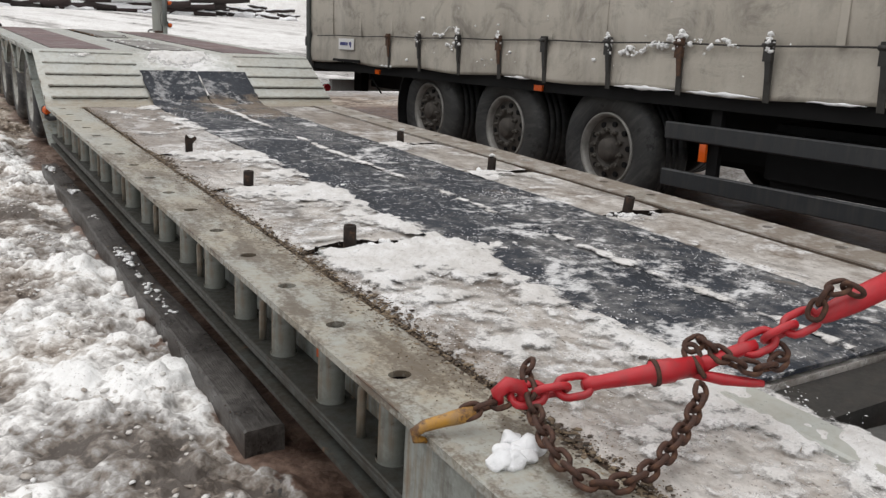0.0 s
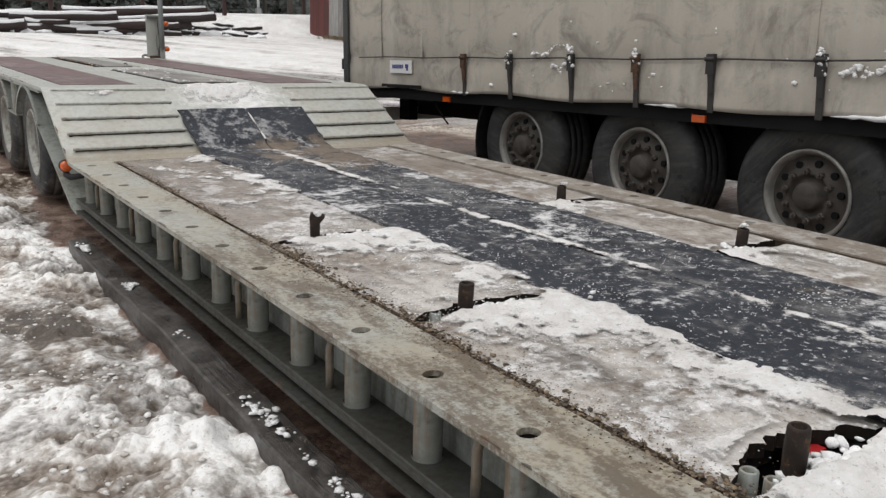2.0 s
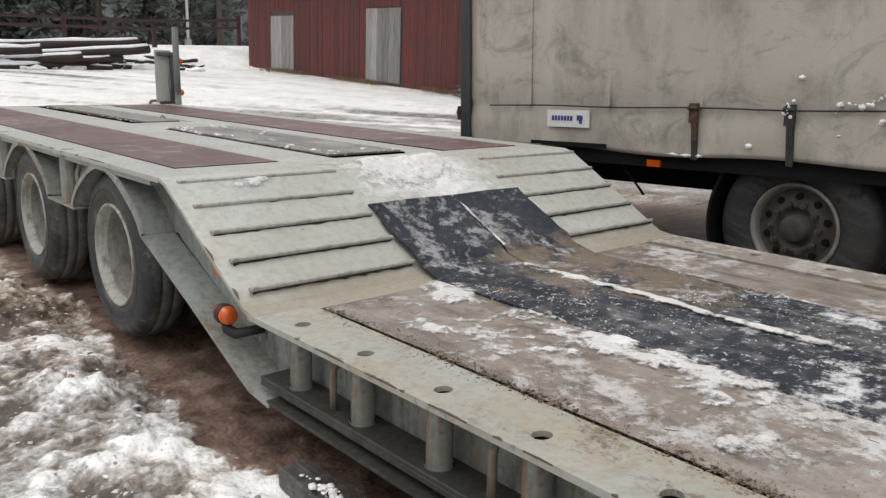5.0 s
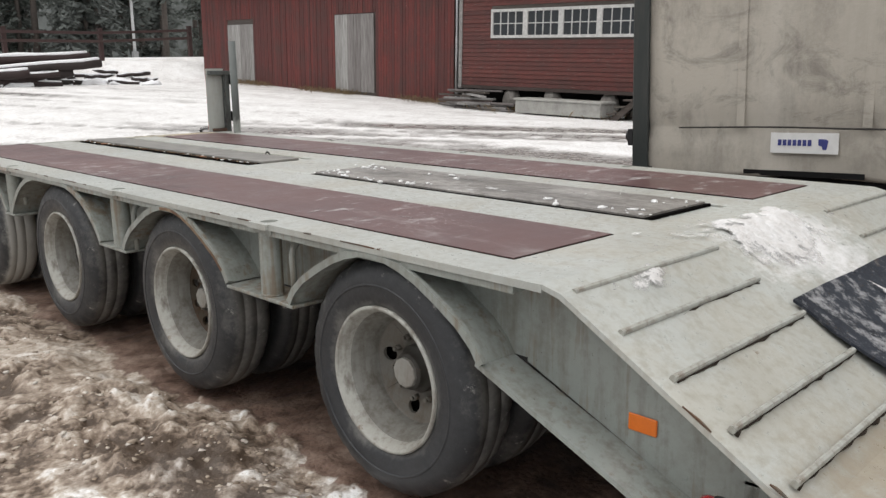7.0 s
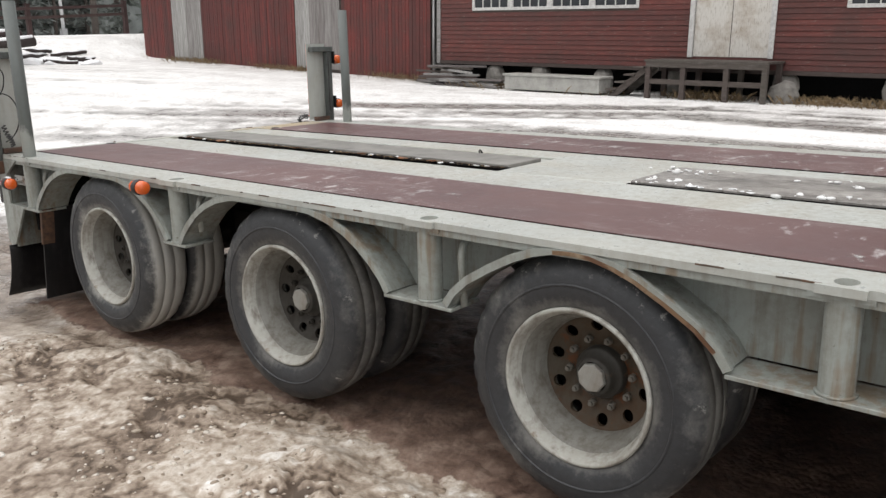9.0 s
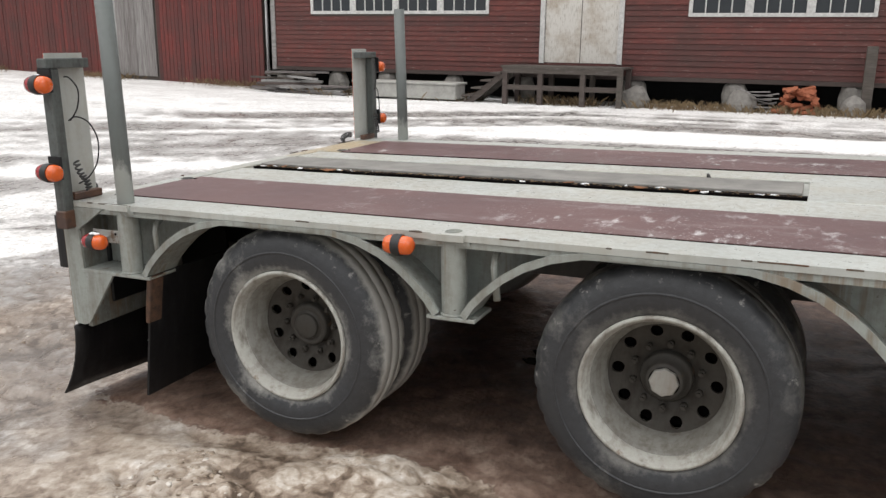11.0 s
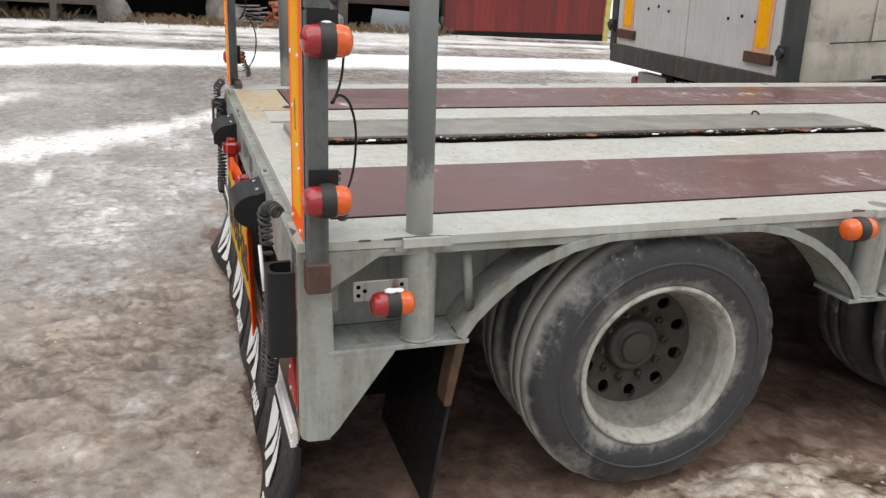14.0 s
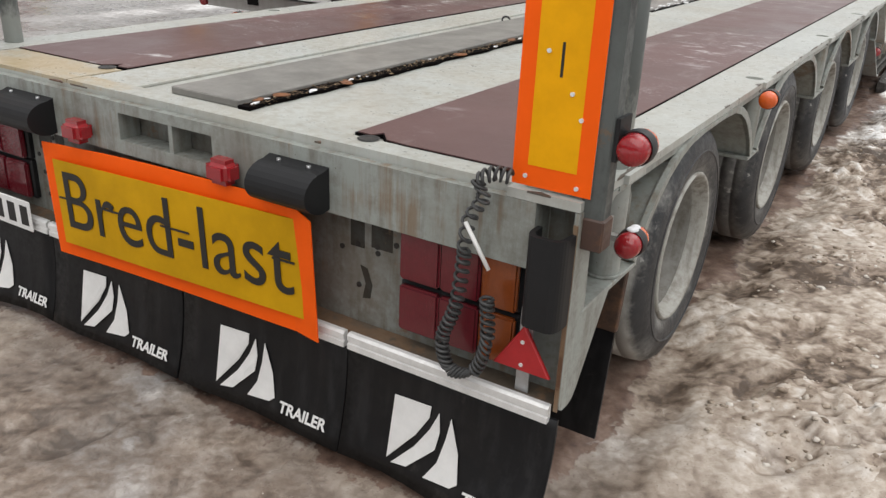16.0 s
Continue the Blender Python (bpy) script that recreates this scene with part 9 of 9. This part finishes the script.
tube(bm, [C + Vector((-0.02, 0, -0.015)), C + Vector((0.03, -0.04, -0.022)), C + Vector((0.075, -0.085, -0.020)), C + Vector((0.09, -0.10, -0.019))], [0.010, 0.013, 0.010, 0.007], 10)
part("lever", bm, RED_PAINT, binder)
chain_along([C + e * 0.11, C + e * 0.12 + (E - D).normalized() * 0.15], 0.050, big, binder, "red_link")
bm = bmesh.new()
f = (E - D).normalized()
tube(bm, [D + f * 0.06, D + f * 0.09, D + f * 0.15, E], [0.012, 0.020, 0.026, 0.027], 14)
part("arm", bm, RED_PAINT, binder)
# loose rusty chain, hanging in a bight and wound round the screw
chain_along([(-1.000, -11.50, 0.600), (-1.035, -11.54, 0.585), (-1.057, -11.595, 0.550), (-1.098, -11.705, 0.525), (-1.104, -11.789, 0.510), (-1.079, -11.839, 0.505), (-1.012, -11.855, 0.510), (-0.923, -11.837, 0.525), (-0.792, -11.783, 0.560), (-0.709, -11.73, 0.600)], 0.034, small, binder)
chain_along([C + Vector((-0.01, -0.02, -0.01)), C + Vector((0.0, 0.035, 0.03)), C + Vector((0.02, 0.02, 0.045)), C + Vector((0.04, -0.05, 0.02)), C + Vector((0.09, -0.09, 0.012)), C + Vector((0.14, -0.10, 0.03)), C + Vector((0.15, -0.06, 0.05))], 0.034, small, binder)
chain_along([D + Vector((0.03, -0.03, 0.04)), D + Vector((0.05, -0.04, 0.10)), D + Vector((0.08, -0.07, 0.115)), D + Vector((0.10, -0.09, 0.09))], 0.034, small, binder)
bm = bmesh.new()
for k in range(10):
    bmesh.ops.create_icosphere(bm, subdivisions=3, radius=random.uniform(0.012, 0.036), matrix=pose(-1.15 + random.uniform(-0.03, 0.06), -11.62 + random.uniform(-0.06, 0.05), ZL + 0.008) @ Matrix.Diagonal((1.2, 1, 0.75, 1)))
for v in bm.verts:
    v.co += Vector((noise.noise(v.co * 45), noise.noise(v.co * 45 + Vector((7, 0, 0))), noise.noise(v.co * 45 + Vector((0, 9, 0))))) * 0.010
for fc in bm.faces:
    fc.smooth = True
solid("snow_clods", bm, SNOW, "clods of snow beside the chain hook", "snow", kind="stuff")

# front well: pale beam, dark beam and tread plate
bm = bmesh.new()
box(bm, -0.53, -0.42, -12.6, -11.62, 0.40, ZL + 0.012)
soften(bm, 0.006)
part("well_beam", bm, GREY_TOP, trailer)
bm = bmesh.new()
box(bm, -0.42, 1.0, -11.80, -11.64, 0.30, 0.455)
part("well_crossbeam", bm, DARK_STEEL, trailer)
bm = bmesh.new()
prism(bm, [(-0.40, -12.6), (0.9, -12.6), (0.9, -11.95), (-0.2, -11.82), (-0.36, -11.86)], "z", 0.40, 0.41)
part("tread_plate", bm, plain("tread_plate_steel", (0.16, 0.16, 0.155), 0.5, 0.4, 30, 0.4, 0.5), trailer)

# ---- long plank lying in the slush ----
bm = bmesh.new()
n = 16
rows = []
rnd = random.Random(3)
for k in range(n + 1):
    y = -10.6 + 4.72 * k / n
    lx = -1.352 + 0.02 * (1 - k / n) + rnd.uniform(-0.006, 0.006)
    w = 0.120 if k < n else 0.10
    z = 0.074 + 0.012 * math.sin(k * 0.8)
    rows.append([bm.verts.new(q) for q in ((lx, y, -0.02), (lx, y, z - 0.006), (lx + 0.008, y, z), (lx + w, y, z + 0.004), (lx + w + 0.008, y, z - 0.004), (lx + w + 0.008, y, -0.02))])
for r, q in zip(rows, rows[1:]):
    for i in range(5):
        bm.faces.new((r[i], r[i + 1], q[i + 1], q[i]))
bm.faces.new(rows[0])
bm.faces.new(rows[-1][::-1])
def plank_mat():
    """Water-soaked wood: black grain, paler worn streaks, a wet skin."""
    s = Shader("wet_plank_wood", 0.35, 0.0, 0.35)
    g = s.noise(7, 8, 0.7, s.coords((9, 0.5, 4)))
    b = s.noise(3, 7, 0.7)
    c = s.ramp(g, (0.3, (0.014, 0.012, 0.011)), (0.55, (0.036, 0.031, 0.028)), (0.75, (0.075, 0.068, 0.062)))
    c = s.mix(s.ramp(s.math("ADD", s.math("MULTIPLY", b, 0.6), s.math("MULTIPLY", s.noise(26, 7, 0.72), 0.4)), (0.46, 0.0), (0.60, 0.6)), c, (0.18, 0.168, 0.158))
    s.colour(c)
    s.set("Roughness", s.ramp(b, (0.4, 0.25), (0.65, 0.6)))
    return s.bump(g, 0.6, 0.008).m


solid("wet_plank", bm, plank_mat(), "long dark wet plank lying in the slush", "plank")
lumps("plank_snow", 230, heap_at([(-1.285, -6.95, 0.078, 0.015, 0.030), (-1.28, -7.75, 0.078, 0.014, 0.040), (-1.31, -6.1, 0.078, 0.010, 0.05), (-1.285, -8.6, 0.078, 0.014, 0.08), (-1.285, -9.2, 0.078, 0.014, 0.25)]), (0.004, 0.017), CLEAN_CLOD, "clods of snow lying on the wet plank", "snow", 34, 0.5)
crumbs("plank_grit", 700, lambda rnd: (rnd.uniform(-1.34, -1.235), rnd.uniform(-10.5, -5.95), 0.076), (0.001, 0.004), DEBRIS, "grit and crumbs on the wet plank", "dirt", 35)

# ---- the far side of the yard ----
FENCE_RED = board_mat("red_brown_rails", (0.060, 0.032, 0.028), (0.035, 0.022, 0.020), (0.10, 0.085, 0.08))
fence = thing("fence", "red-brown wooden rail fence along a snowy bank", "fence", (0, 0, 0))
FP = [(-17.0, 36.6), (-12.3, 36.9), (-7.6, 37.1), (-2.9, 37.3), (1.7, 37.4), (6.4, 37.5), (11.1, 37.6), (15.8, 37.7), (20.9, 37.8)]
bm = bmesh.new()
box(bm, -0.10, 0.10, -0.10, 0.10, -0.3, 1.62)
box(bm, -0.12, 0.12, -0.12, 0.12, 1.62, 1.66)
fpost = part("post", bm, FENCE_RED, fence)
for k, (x, y) in enumerate(FP):
    z = soil_z(x, y)
    if k == 0:
        fpost.matrix_basis = pose(x, y, z)
    else:
        again(fpost, (x, y, z), fence)
for (xa, ya), (xb, yb) in zip(FP, FP[1:]):
    za, zb = soil_z(xa, ya), soil_z(xb, yb)
    for h in (0.55, 1.0, 1.42):
        if h == 0.55 and xa > 3:
            continue
        bm = bmesh.new()
        d = Vector((xb - xa, yb - ya, zb - za))
        p = Vector((xa, ya - 0.13, za + h))
        vs = []
        for e in (p, p + d):
            vs.append([bm.verts.new(e + Vector(o)) for o in ((0, -0.03, -0.07), (0, 0.03, -0.07), (0, 0.03, 0.07), (0, -0.03, 0.07))])
        for i in range(4):
            bm.faces.new((vs[0][i], vs[0][(i + 1) % 4], vs[1][(i + 1) % 4], vs[1][i]))
        bm.faces.new(vs[0])
        bm.faces.new(vs[1])
        part("rail", bm, FENCE_RED, fence)
bm = bmesh.new()
z = soil_z(20.1, 43)
tube(bm, [(20.1, 43, z - 0.2), (20.1, 43, z + 9)], [0.10, 0.07], 8)
box(bm, 19.95, 20.25, 42.85, 43.15, z - 0.2, z + 0.35)
solid("utility_pole", bm, GALV, "slim grey metal pole behind the fence", "pole")

# timber pile
LOG = board_mat("dark_old_timber", (0.030, 0.025, 0.022), (0.016, 0.014, 0.013), (0.06, 0.052, 0.045))
rnd = random.Random(21)


def log_thing(x, y, z, length, r, yaw, pitch, square):
    t = thing("timber", "old dark timber lying in a heap with snow on top", "timber", (x, y, z), (0, pitch, yaw), "timber heap")
    bm = bmesh.new()
    pts, rad = [], []
    m = 7
    for k in range(m + 1):
        pts.append((-length / 2 + length * k / m, 0.03 * math.sin(k * 1.3 + x), 0.02 * math.cos(k * 1.7 + y)))
        rad.append(r * (1.05 - 0.15 * k / m) * rnd.uniform(0.94, 1.06))
    tube(bm, pts, rad, 4 if square else 9)
    part("trunk", bm, LOG, t)
    bm = bmesh.new()
    tube(bm, [(p[0] * 0.98, p[1], p[2] + q * (0.66 if square else 0.86)) for p, q in zip(pts, rad)], [q * rnd.uniform(0.38, 0.66) for q in rad], 8)
    part("snow_cap", bm, SNOW, t)
    return t


for k in range(70):
    x = rnd.uniform(-9, 9.6)
    y = 31.2 + rnd.uniform(-0.5, 1.7) - 0.04 * abs(x - 6)
    layer = k % 3
    z = soil_z(x, y) + 0.16 + 0.30 * layer * rnd.uniform(0.6, 1.0)
    log_thing(x, y, z, rnd.uniform(1.8, 4.8), rnd.uniform(0.12, 0.24), rnd.uniform(-24, 24), rnd.uniform(-6, 6), k % 2 == 0)
log_thing(9.2, 31.6, soil_z(9, 31) + 1.05, 7.0, 0.22, 4, -3.0, False)
log_thing(10.0, 31.0, soil_z(9, 31) + 0.72, 5.5, 0.20, -7, -5.0, False)
for k in range(12):
    x, y = rnd.uniform(11.5, 16.5), rnd.uniform(31.4, 34.0)
    log_thing(x, y, soil_z(x, y) + 0.1, rnd.uniform(1.0, 2.6), rnd.uniform(0.07, 0.15), rnd.uniform(-60, 60), rnd.uniform(-8, 8), False)

# conifers behind the fence
BARK = plain("pine_bark", (0.10, 0.085, 0.075), 0.9, 0.4, 6)


# needle greens greyed and lightened, distance haze mixed into the colour
def needle_mat():
    s = Shader("frosted_needles", 0.8)
    r = s.rand()
    g = s.noise(0.8, 5)
    c = s.mix(s.ramp(g, (0.35, 0.0), (0.7, 1.0)), (0.058, 0.072, 0.060), (0.125, 0.14, 0.127))
    s.colour(s.mix(s.math("MULTIPLY", r, 0.5), c, (0.19, 0.205, 0.20)))
    return s.m


NEEDLE = needle_mat()


def conifer(x, y, h, seed, pine):
    rnd = random.Random(seed)
    z = soil_z(x, y)
    t = thing("tree", "tall grey-green pine, its crown paled for haze" if pine else "grey-green spruce, its crown paled for haze", "tree", (x, y, z), (0, 0, 0), "trees behind the fence")
    bm = bmesh.new()
    tube(bm, [(0, 0, -0.3), (0.1, 0, h * 0.4), (0.0, 0.1, h * 0.97)], [h * 0.022, h * 0.016, 0.03], 8)
    limbs = []
    lo = 0.35 if pine else 0.06
    n = 34 if pine else 60
    for k in range(n):
        f = lo + (0.97 - lo) * (k / n) ** 0.9
        reach = (0.20 * h * (1 - f) ** 0.75 + 0.25) * rnd.uniform(0.55, 1.15)
        if pine:
            reach *= 1.25
        a = rnd.uniform(0, 6.283)
        tip = Vector((math.cos(a) * reach, math.sin(a) * reach, f * h + (0.25 if pine else -0.22) * reach))
        root = Vector((0.05, 0.05, f * h))
        limbs.append((root, tip))
        tube(bm, [root, root.lerp(tip, 0.5) + Vector((0, 0, 0.06 * reach)), tip], [0.05, 0.035, 0.012], 4)
    part("trunk", bm, BARK, t)
    verts, faces = [], []
    for root, tip in limbs:
        L = (tip - root).length
        m = int(10 + 14 * L)
        d = (tip - root).normalized()
        for q in range(m):
            u = rnd.uniform(0.15, 1.05)
            c = root.lerp(tip, u) + Vector((rnd.gauss(0, 0.13), rnd.gauss(0, 0.13), rnd.gauss(-0.05, 0.12))) * (0.6 + 0.4 * L)
            s = rnd.uniform(0.16, 0.42)
            v = (d + Vector((rnd.gauss(0, 0.6), rnd.gauss(0, 0.6), rnd.gauss(-0.1, 0.4)))).normalized() * s
            w = v.cross(Vector((rnd.gauss(0, 1), rnd.gauss(0, 1), rnd.gauss(0, 1)))).normalized() * s * 0.33
            b = len(verts)
            verts += [c - v, c + w, c + v, c - w]
            faces.append((b, b + 1, b + 2, b + 3))
    me = bpy.data.meshes.new("crown")
    me.from_pydata([tuple(v) for v in verts], [], faces)
    me.materials.append(NEEDLE)
    o = new("crown", me)
    o.parent = t
    return t


rnd = random.Random(77)
for k in range(26):
    x = -34 + 3.1 * k + rnd.uniform(-1.3, 1.3)
    y = rnd.uniform(66, 80)
    conifer(x, y, rnd.uniform(9, 15), 100 + k, k % 2 == 0)
for k, (x, y, h) in enumerate(((1.5, 52, 3.2), (5.0, 56, 4.2), (8.6, 50, 3.6), (12.5, 54, 5.5), (16.5, 58, 6.5), (19.5, 52, 4.6), (-4, 52, 4), (-9, 55, 5))):
    conifer(x, y, h, 300 + k, False)
for k in range(44):
    conifer(-42 + 2.3 * k + rnd.uniform(-1.2, 1.2), rnd.uniform(82, 104), rnd.uniform(10, 17), 500 + k, k % 3 > 0)
for k in range(15):
    conifer(2 + 1.75 * k + rnd.uniform(-0.7, 0.7), rnd.uniform(50, 62), rnd.uniform(8, 14), 900 + k, False)
for k in range(22):
    conifer(-22 + 2.4 * k + rnd.uniform(-1, 1), rnd.uniform(47, 60), rnd.uniform(6, 13), 700 + k, k % 3 > 0)
# distant wood closing the view behind the trees
bm = bmesh.new()
prev = None
for k in range(121):
    a = math.pi * 2 * k / 120
    R = 240
    h = 17 + 9 * float(fbm(np.array([k * 0.7]), np.array([0.3]), 4, 3)[0])
    p = (R * math.cos(a), R * math.sin(a))
    row = [bm.verts.new((p[0], p[1], -2)), bm.verts.new((p[0], p[1], h))]
    if prev:
        bm.faces.new((prev[0], row[0], row[1], prev[1]))
    prev = row
ob = new("distant_wood", mesh_of("distant_wood", bm, plain("hazy_wood", (0.17, 0.185, 0.18), 0.9, 0.5, 0.35)))
tagged(ob, "hazy grey wood on the horizon", "backdrop", kind="structure")

# ---- odds and ends along the barn ----
def lump_stone(x, y, z, sx, sy, sz, seed, label):
    bm = bmesh.new()
    bmesh.ops.create_icosphere(bm, subdivisions=2, radius=1.0)
    for v in bm.verts:
        v.co += v.co.normalized() * 0.22 * noise.noise(v.co * 1.4 + Vector((seed, 0, 0)))
        v.co = Vector((v.co.x * sx, v.co.y * sy, v.co.z * sz))
    return solid("field_stone", bm, STONE, label, "stone", at=(x, y, z))


for k, (x, y, a) in enumerate(((16.55, 2.35, 0.34), (16.6, -0.05, 0.33), (16.65, -2.35, 0.28), (16.7, -4.6, 0.35), (16.55, 9.6, 0.25))):
    lump_stone(x, y, soil_z(x, y) + a * 0.55, 0.28, a, a, k * 3.7, "rounded grey field stone by the barn")
# pale slab box and stacked boards
bm = bmesh.new()
box(bm, -0.32, 0.32, -1.85, 1.10, 0.0, 0.36)
box(bm, -0.36, 0.36, -1.9, 1.15, 0.36, 0.42)
soften(bm, 0.015)
solid("pale_chest", bm, plain("pale_boards", (0.40, 0.395, 0.37), 0.7, 0.4, 4), "long pale painted wooden chest beside the barn", "chest", at=(16.15, 8.6, soil_z(16.15, 8.6) + 0.05), turn=(BT, 0, 0))
rnd = random.Random(8)
for k in range(7):
    bm = bmesh.new()
    box(bm, -0.12, 0.12, -1.1, 1.1, 0, 0.05)
    soften(bm, 0.006)
    y = 11.6 + rnd.uniform(-0.5, 0.6)
    solid("loose_board", bm, GREY_WOOD, "loose weathered grey board", "board", "boards by the barn", at=(16.2 + 0.12 * (k % 3) + rnd.uniform(-0.1, 0.1), y, soil_z(16.2, y) + 0.06 * (k // 2) + 0.02), turn=(BT, rnd.uniform(-3, 3), rnd.uniform(-12, 12)))
# heap of red bricks under the barn's edge
bm = bmesh.new()
box(bm, -0.055, 0.055, -0.125, 0.125, -0.035, 0.035)
soften(bm, 0.004)
heap = thing("brick_heap", "heap of orange red bricks under the barn", "bricks", (16.55, -1.25, soil_z(16.55, -1.25)))
BRICK = plain("orange_brick", (0.40, 0.13, 0.065), 0.85, 0.4, 20)
br = part("brick", bm, BRICK, heap)
br.matrix_basis = pose(0, 0, 0.04)
for k in range(44):
    h = rnd.uniform(0, 1) ** 1.3
    again(br, pose(rnd.uniform(-0.16, 0.25), rnd.uniform(-0.5, 0.45) * (1.1 - 0.6 * h), 0.04 + 0.52 * h, rnd.uniform(-40, 40), rnd.uniform(-40, 40), rnd.uniform(0, 180)), heap)
bm = bmesh.new()
for k in range(9):
    a = Vector((rnd.uniform(-0.2, 0.1), rnd.uniform(0.3, 0.5), 0.1 + 0.05 * k))
    tube(bm, [a, a + Vector((0.0, 0.45, rnd.uniform(-0.1, 0.12))), a + Vector((0.05, 0.9, rnd.uniform(-0.2, 0.3)))], [0.018, 0.012, 0.006], 5)
solid("dry_branches", bm, GREY_WOOD, "pale dry branches beside the bricks", "branches", at=(16.5, -1.15, soil_z(16.5, -1.15)))
bm = bmesh.new()
box(bm, -0.1, 0.1, -0.11, 0.11, -0.2, 1.5)
soften(bm, 0.012)
solid("timber_post", bm, OLD_WOOD, "old grey timber post in front of the barn", "post", at=(16.75, -2.58, soil_z(16.75, -2.58)), turn=(BT, 0, 0))
bm = bmesh.new()
box(bm, -0.01, 0.01, -0.58, 0.58, -0.26, 0.26)
solid("metal_sheet", bm, plain("blue_grey_sheet", (0.36, 0.40, 0.43), 0.5, 0.15, 6), "blue-grey metal sheet leaning under the barn", "sheet", at=(16.72, -3.85, soil_z(16.72, -3.85) + 0.27), turn=(4, -18, 0))
bm = bmesh.new()
box(bm, -0.12, 0.0, -0.16, 0.16, -0.2, 0.2)
soften(bm, 0.01)
box(bm, -0.128, -0.12, -0.11, 0.11, -0.13, 0.14)
cyl(bm, (-0.06, 0, -0.2), (-0.06, 0, -0.38), 0.02, n=8)
solid("meter_box", bm, CLEAN_TRIM, "small white meter box on the barn wall", "meter box", at=(BX - 0.005, -4.72, 1.28))
# dry grass along the walls
verts, faces = [], []
rnd = random.Random(6)
for k in range(9000):
    if k % 3:
        y = rnd.uniform(-5.2, 13)
        x = 16.7 - abs(rnd.gauss(0, 0.35))
        dens = 0.5 + 0.5 * math.sin(y * 1.9) + (0.5 if -5 < y < 2.5 else -0.1)
    else:
        u = rnd.uniform(-0.5, 19)
        x, y = 17.35 + 0.087 * u - 0.05 - abs(rnd.gauss(0, 0.30)), 13.7 + u
        dens = 0.55 + 0.6 * math.sin(u * 0.9 + 1.2)
    if rnd.random() > dens:
        continue
    z = soil_z(x, y) - 0.02
    h = rnd.uniform(0.07, 0.32)
    a = rnd.uniform(0, 6.28)
    dx, dy = rnd.gauss(0, 0.35) * h, rnd.gauss(0, 0.35) * h
    w = 0.008
    b = len(verts)
    verts += [(x - w * math.cos(a), y - w * math.sin(a), z), (x + w * math.cos(a), y + w * math.sin(a), z), (x + dx * 0.5, y + dy * 0.5, z + h * 0.6), (x + dx, y + dy, z + h * 0.85)]
    faces += [(b, b + 1, b + 2), (b, b + 2, b + 3)]
me = bpy.data.meshes.new("dry_grass")
me.from_pydata(verts, [], faces)
me.materials.append(plain("straw_grass", (0.22, 0.155, 0.085), 0.9, 0.45, 3))
tagged(new("dry_grass", me), "dry brown grass along the barn walls", "grass", kind="stuff")

# lumps of snow among the timbers, a puddle under the trailer
rnd = random.Random(31)
bm = bmesh.new()
for k in range(70):
    x, y = rnd.uniform(-9, 15), rnd.uniform(30.2, 32.8)
    r = rnd.uniform(0.12, 0.42)
    bmesh.ops.create_icosphere(bm, subdivisions=2, radius=r, matrix=pose(x, y, soil_z(x, y) + 0.02) @ Matrix.Diagonal((1.7, 1, 0.6, 1)))
for v in bm.verts:
    v.co += Vector((noise.noise(v.co * 3), noise.noise(v.co * 3 + Vector((7, 0, 0))), noise.noise(v.co * 3 + Vector((0, 9, 0))))) * 0.16
solid("snow_lumps", bm, SNOW, "lumps of snow round the timber heap", "snow", kind="stuff")
WATER = Shader("still_water", 0.04).colour((0.03, 0.024, 0.019)).m
puddle = thing("puddle", "shallow broken puddle on the mud under the trailer", "puddle", (0.1, -0.66, -0.05))
for q, (px, py, lx, ly) in enumerate(((-0.13, 0.03, 0.035, 0.10), (-0.01, -0.02, 0.05, 0.13), (0.14, 0.01, 0.04, 0.11))):
    bm = bmesh.new()
    rim = []
    for k in range(28):
        a = 2 * math.pi * k / 28
        r = 1 + 0.8 * noise.noise(Vector((math.cos(a) * 2.2, math.sin(a) * 2.2, 4 + q)))
        rim.append((px + lx * r * math.cos(a), py + ly * r * math.sin(a)))
    prism(bm, rim, "z", 0.0, 0.042)
    part("pool", bm, WATER, puddle)
# old boards thrown down beside the chest
for k in range(9):
    bm = bmesh.new()
    box(bm, -0.09, 0.09, -0.9, 0.9, 0, 0.06)
    soften(bm, 0.006)
    y = 12.0 + rnd.uniform(-0.7, 0.9)
    solid("loose_board", bm, OLD_WOOD if k % 2 else GREY_WOOD, "loose weathered grey board", "board", "boards by the barn", at=(16.35 + rnd.uniform(-0.25, 0.25), y, soil_z(16.3, y) + 0.05 + 0.06 * k), turn=(BT, rnd.uniform(-7, 7), rnd.uniform(-35, 35)))
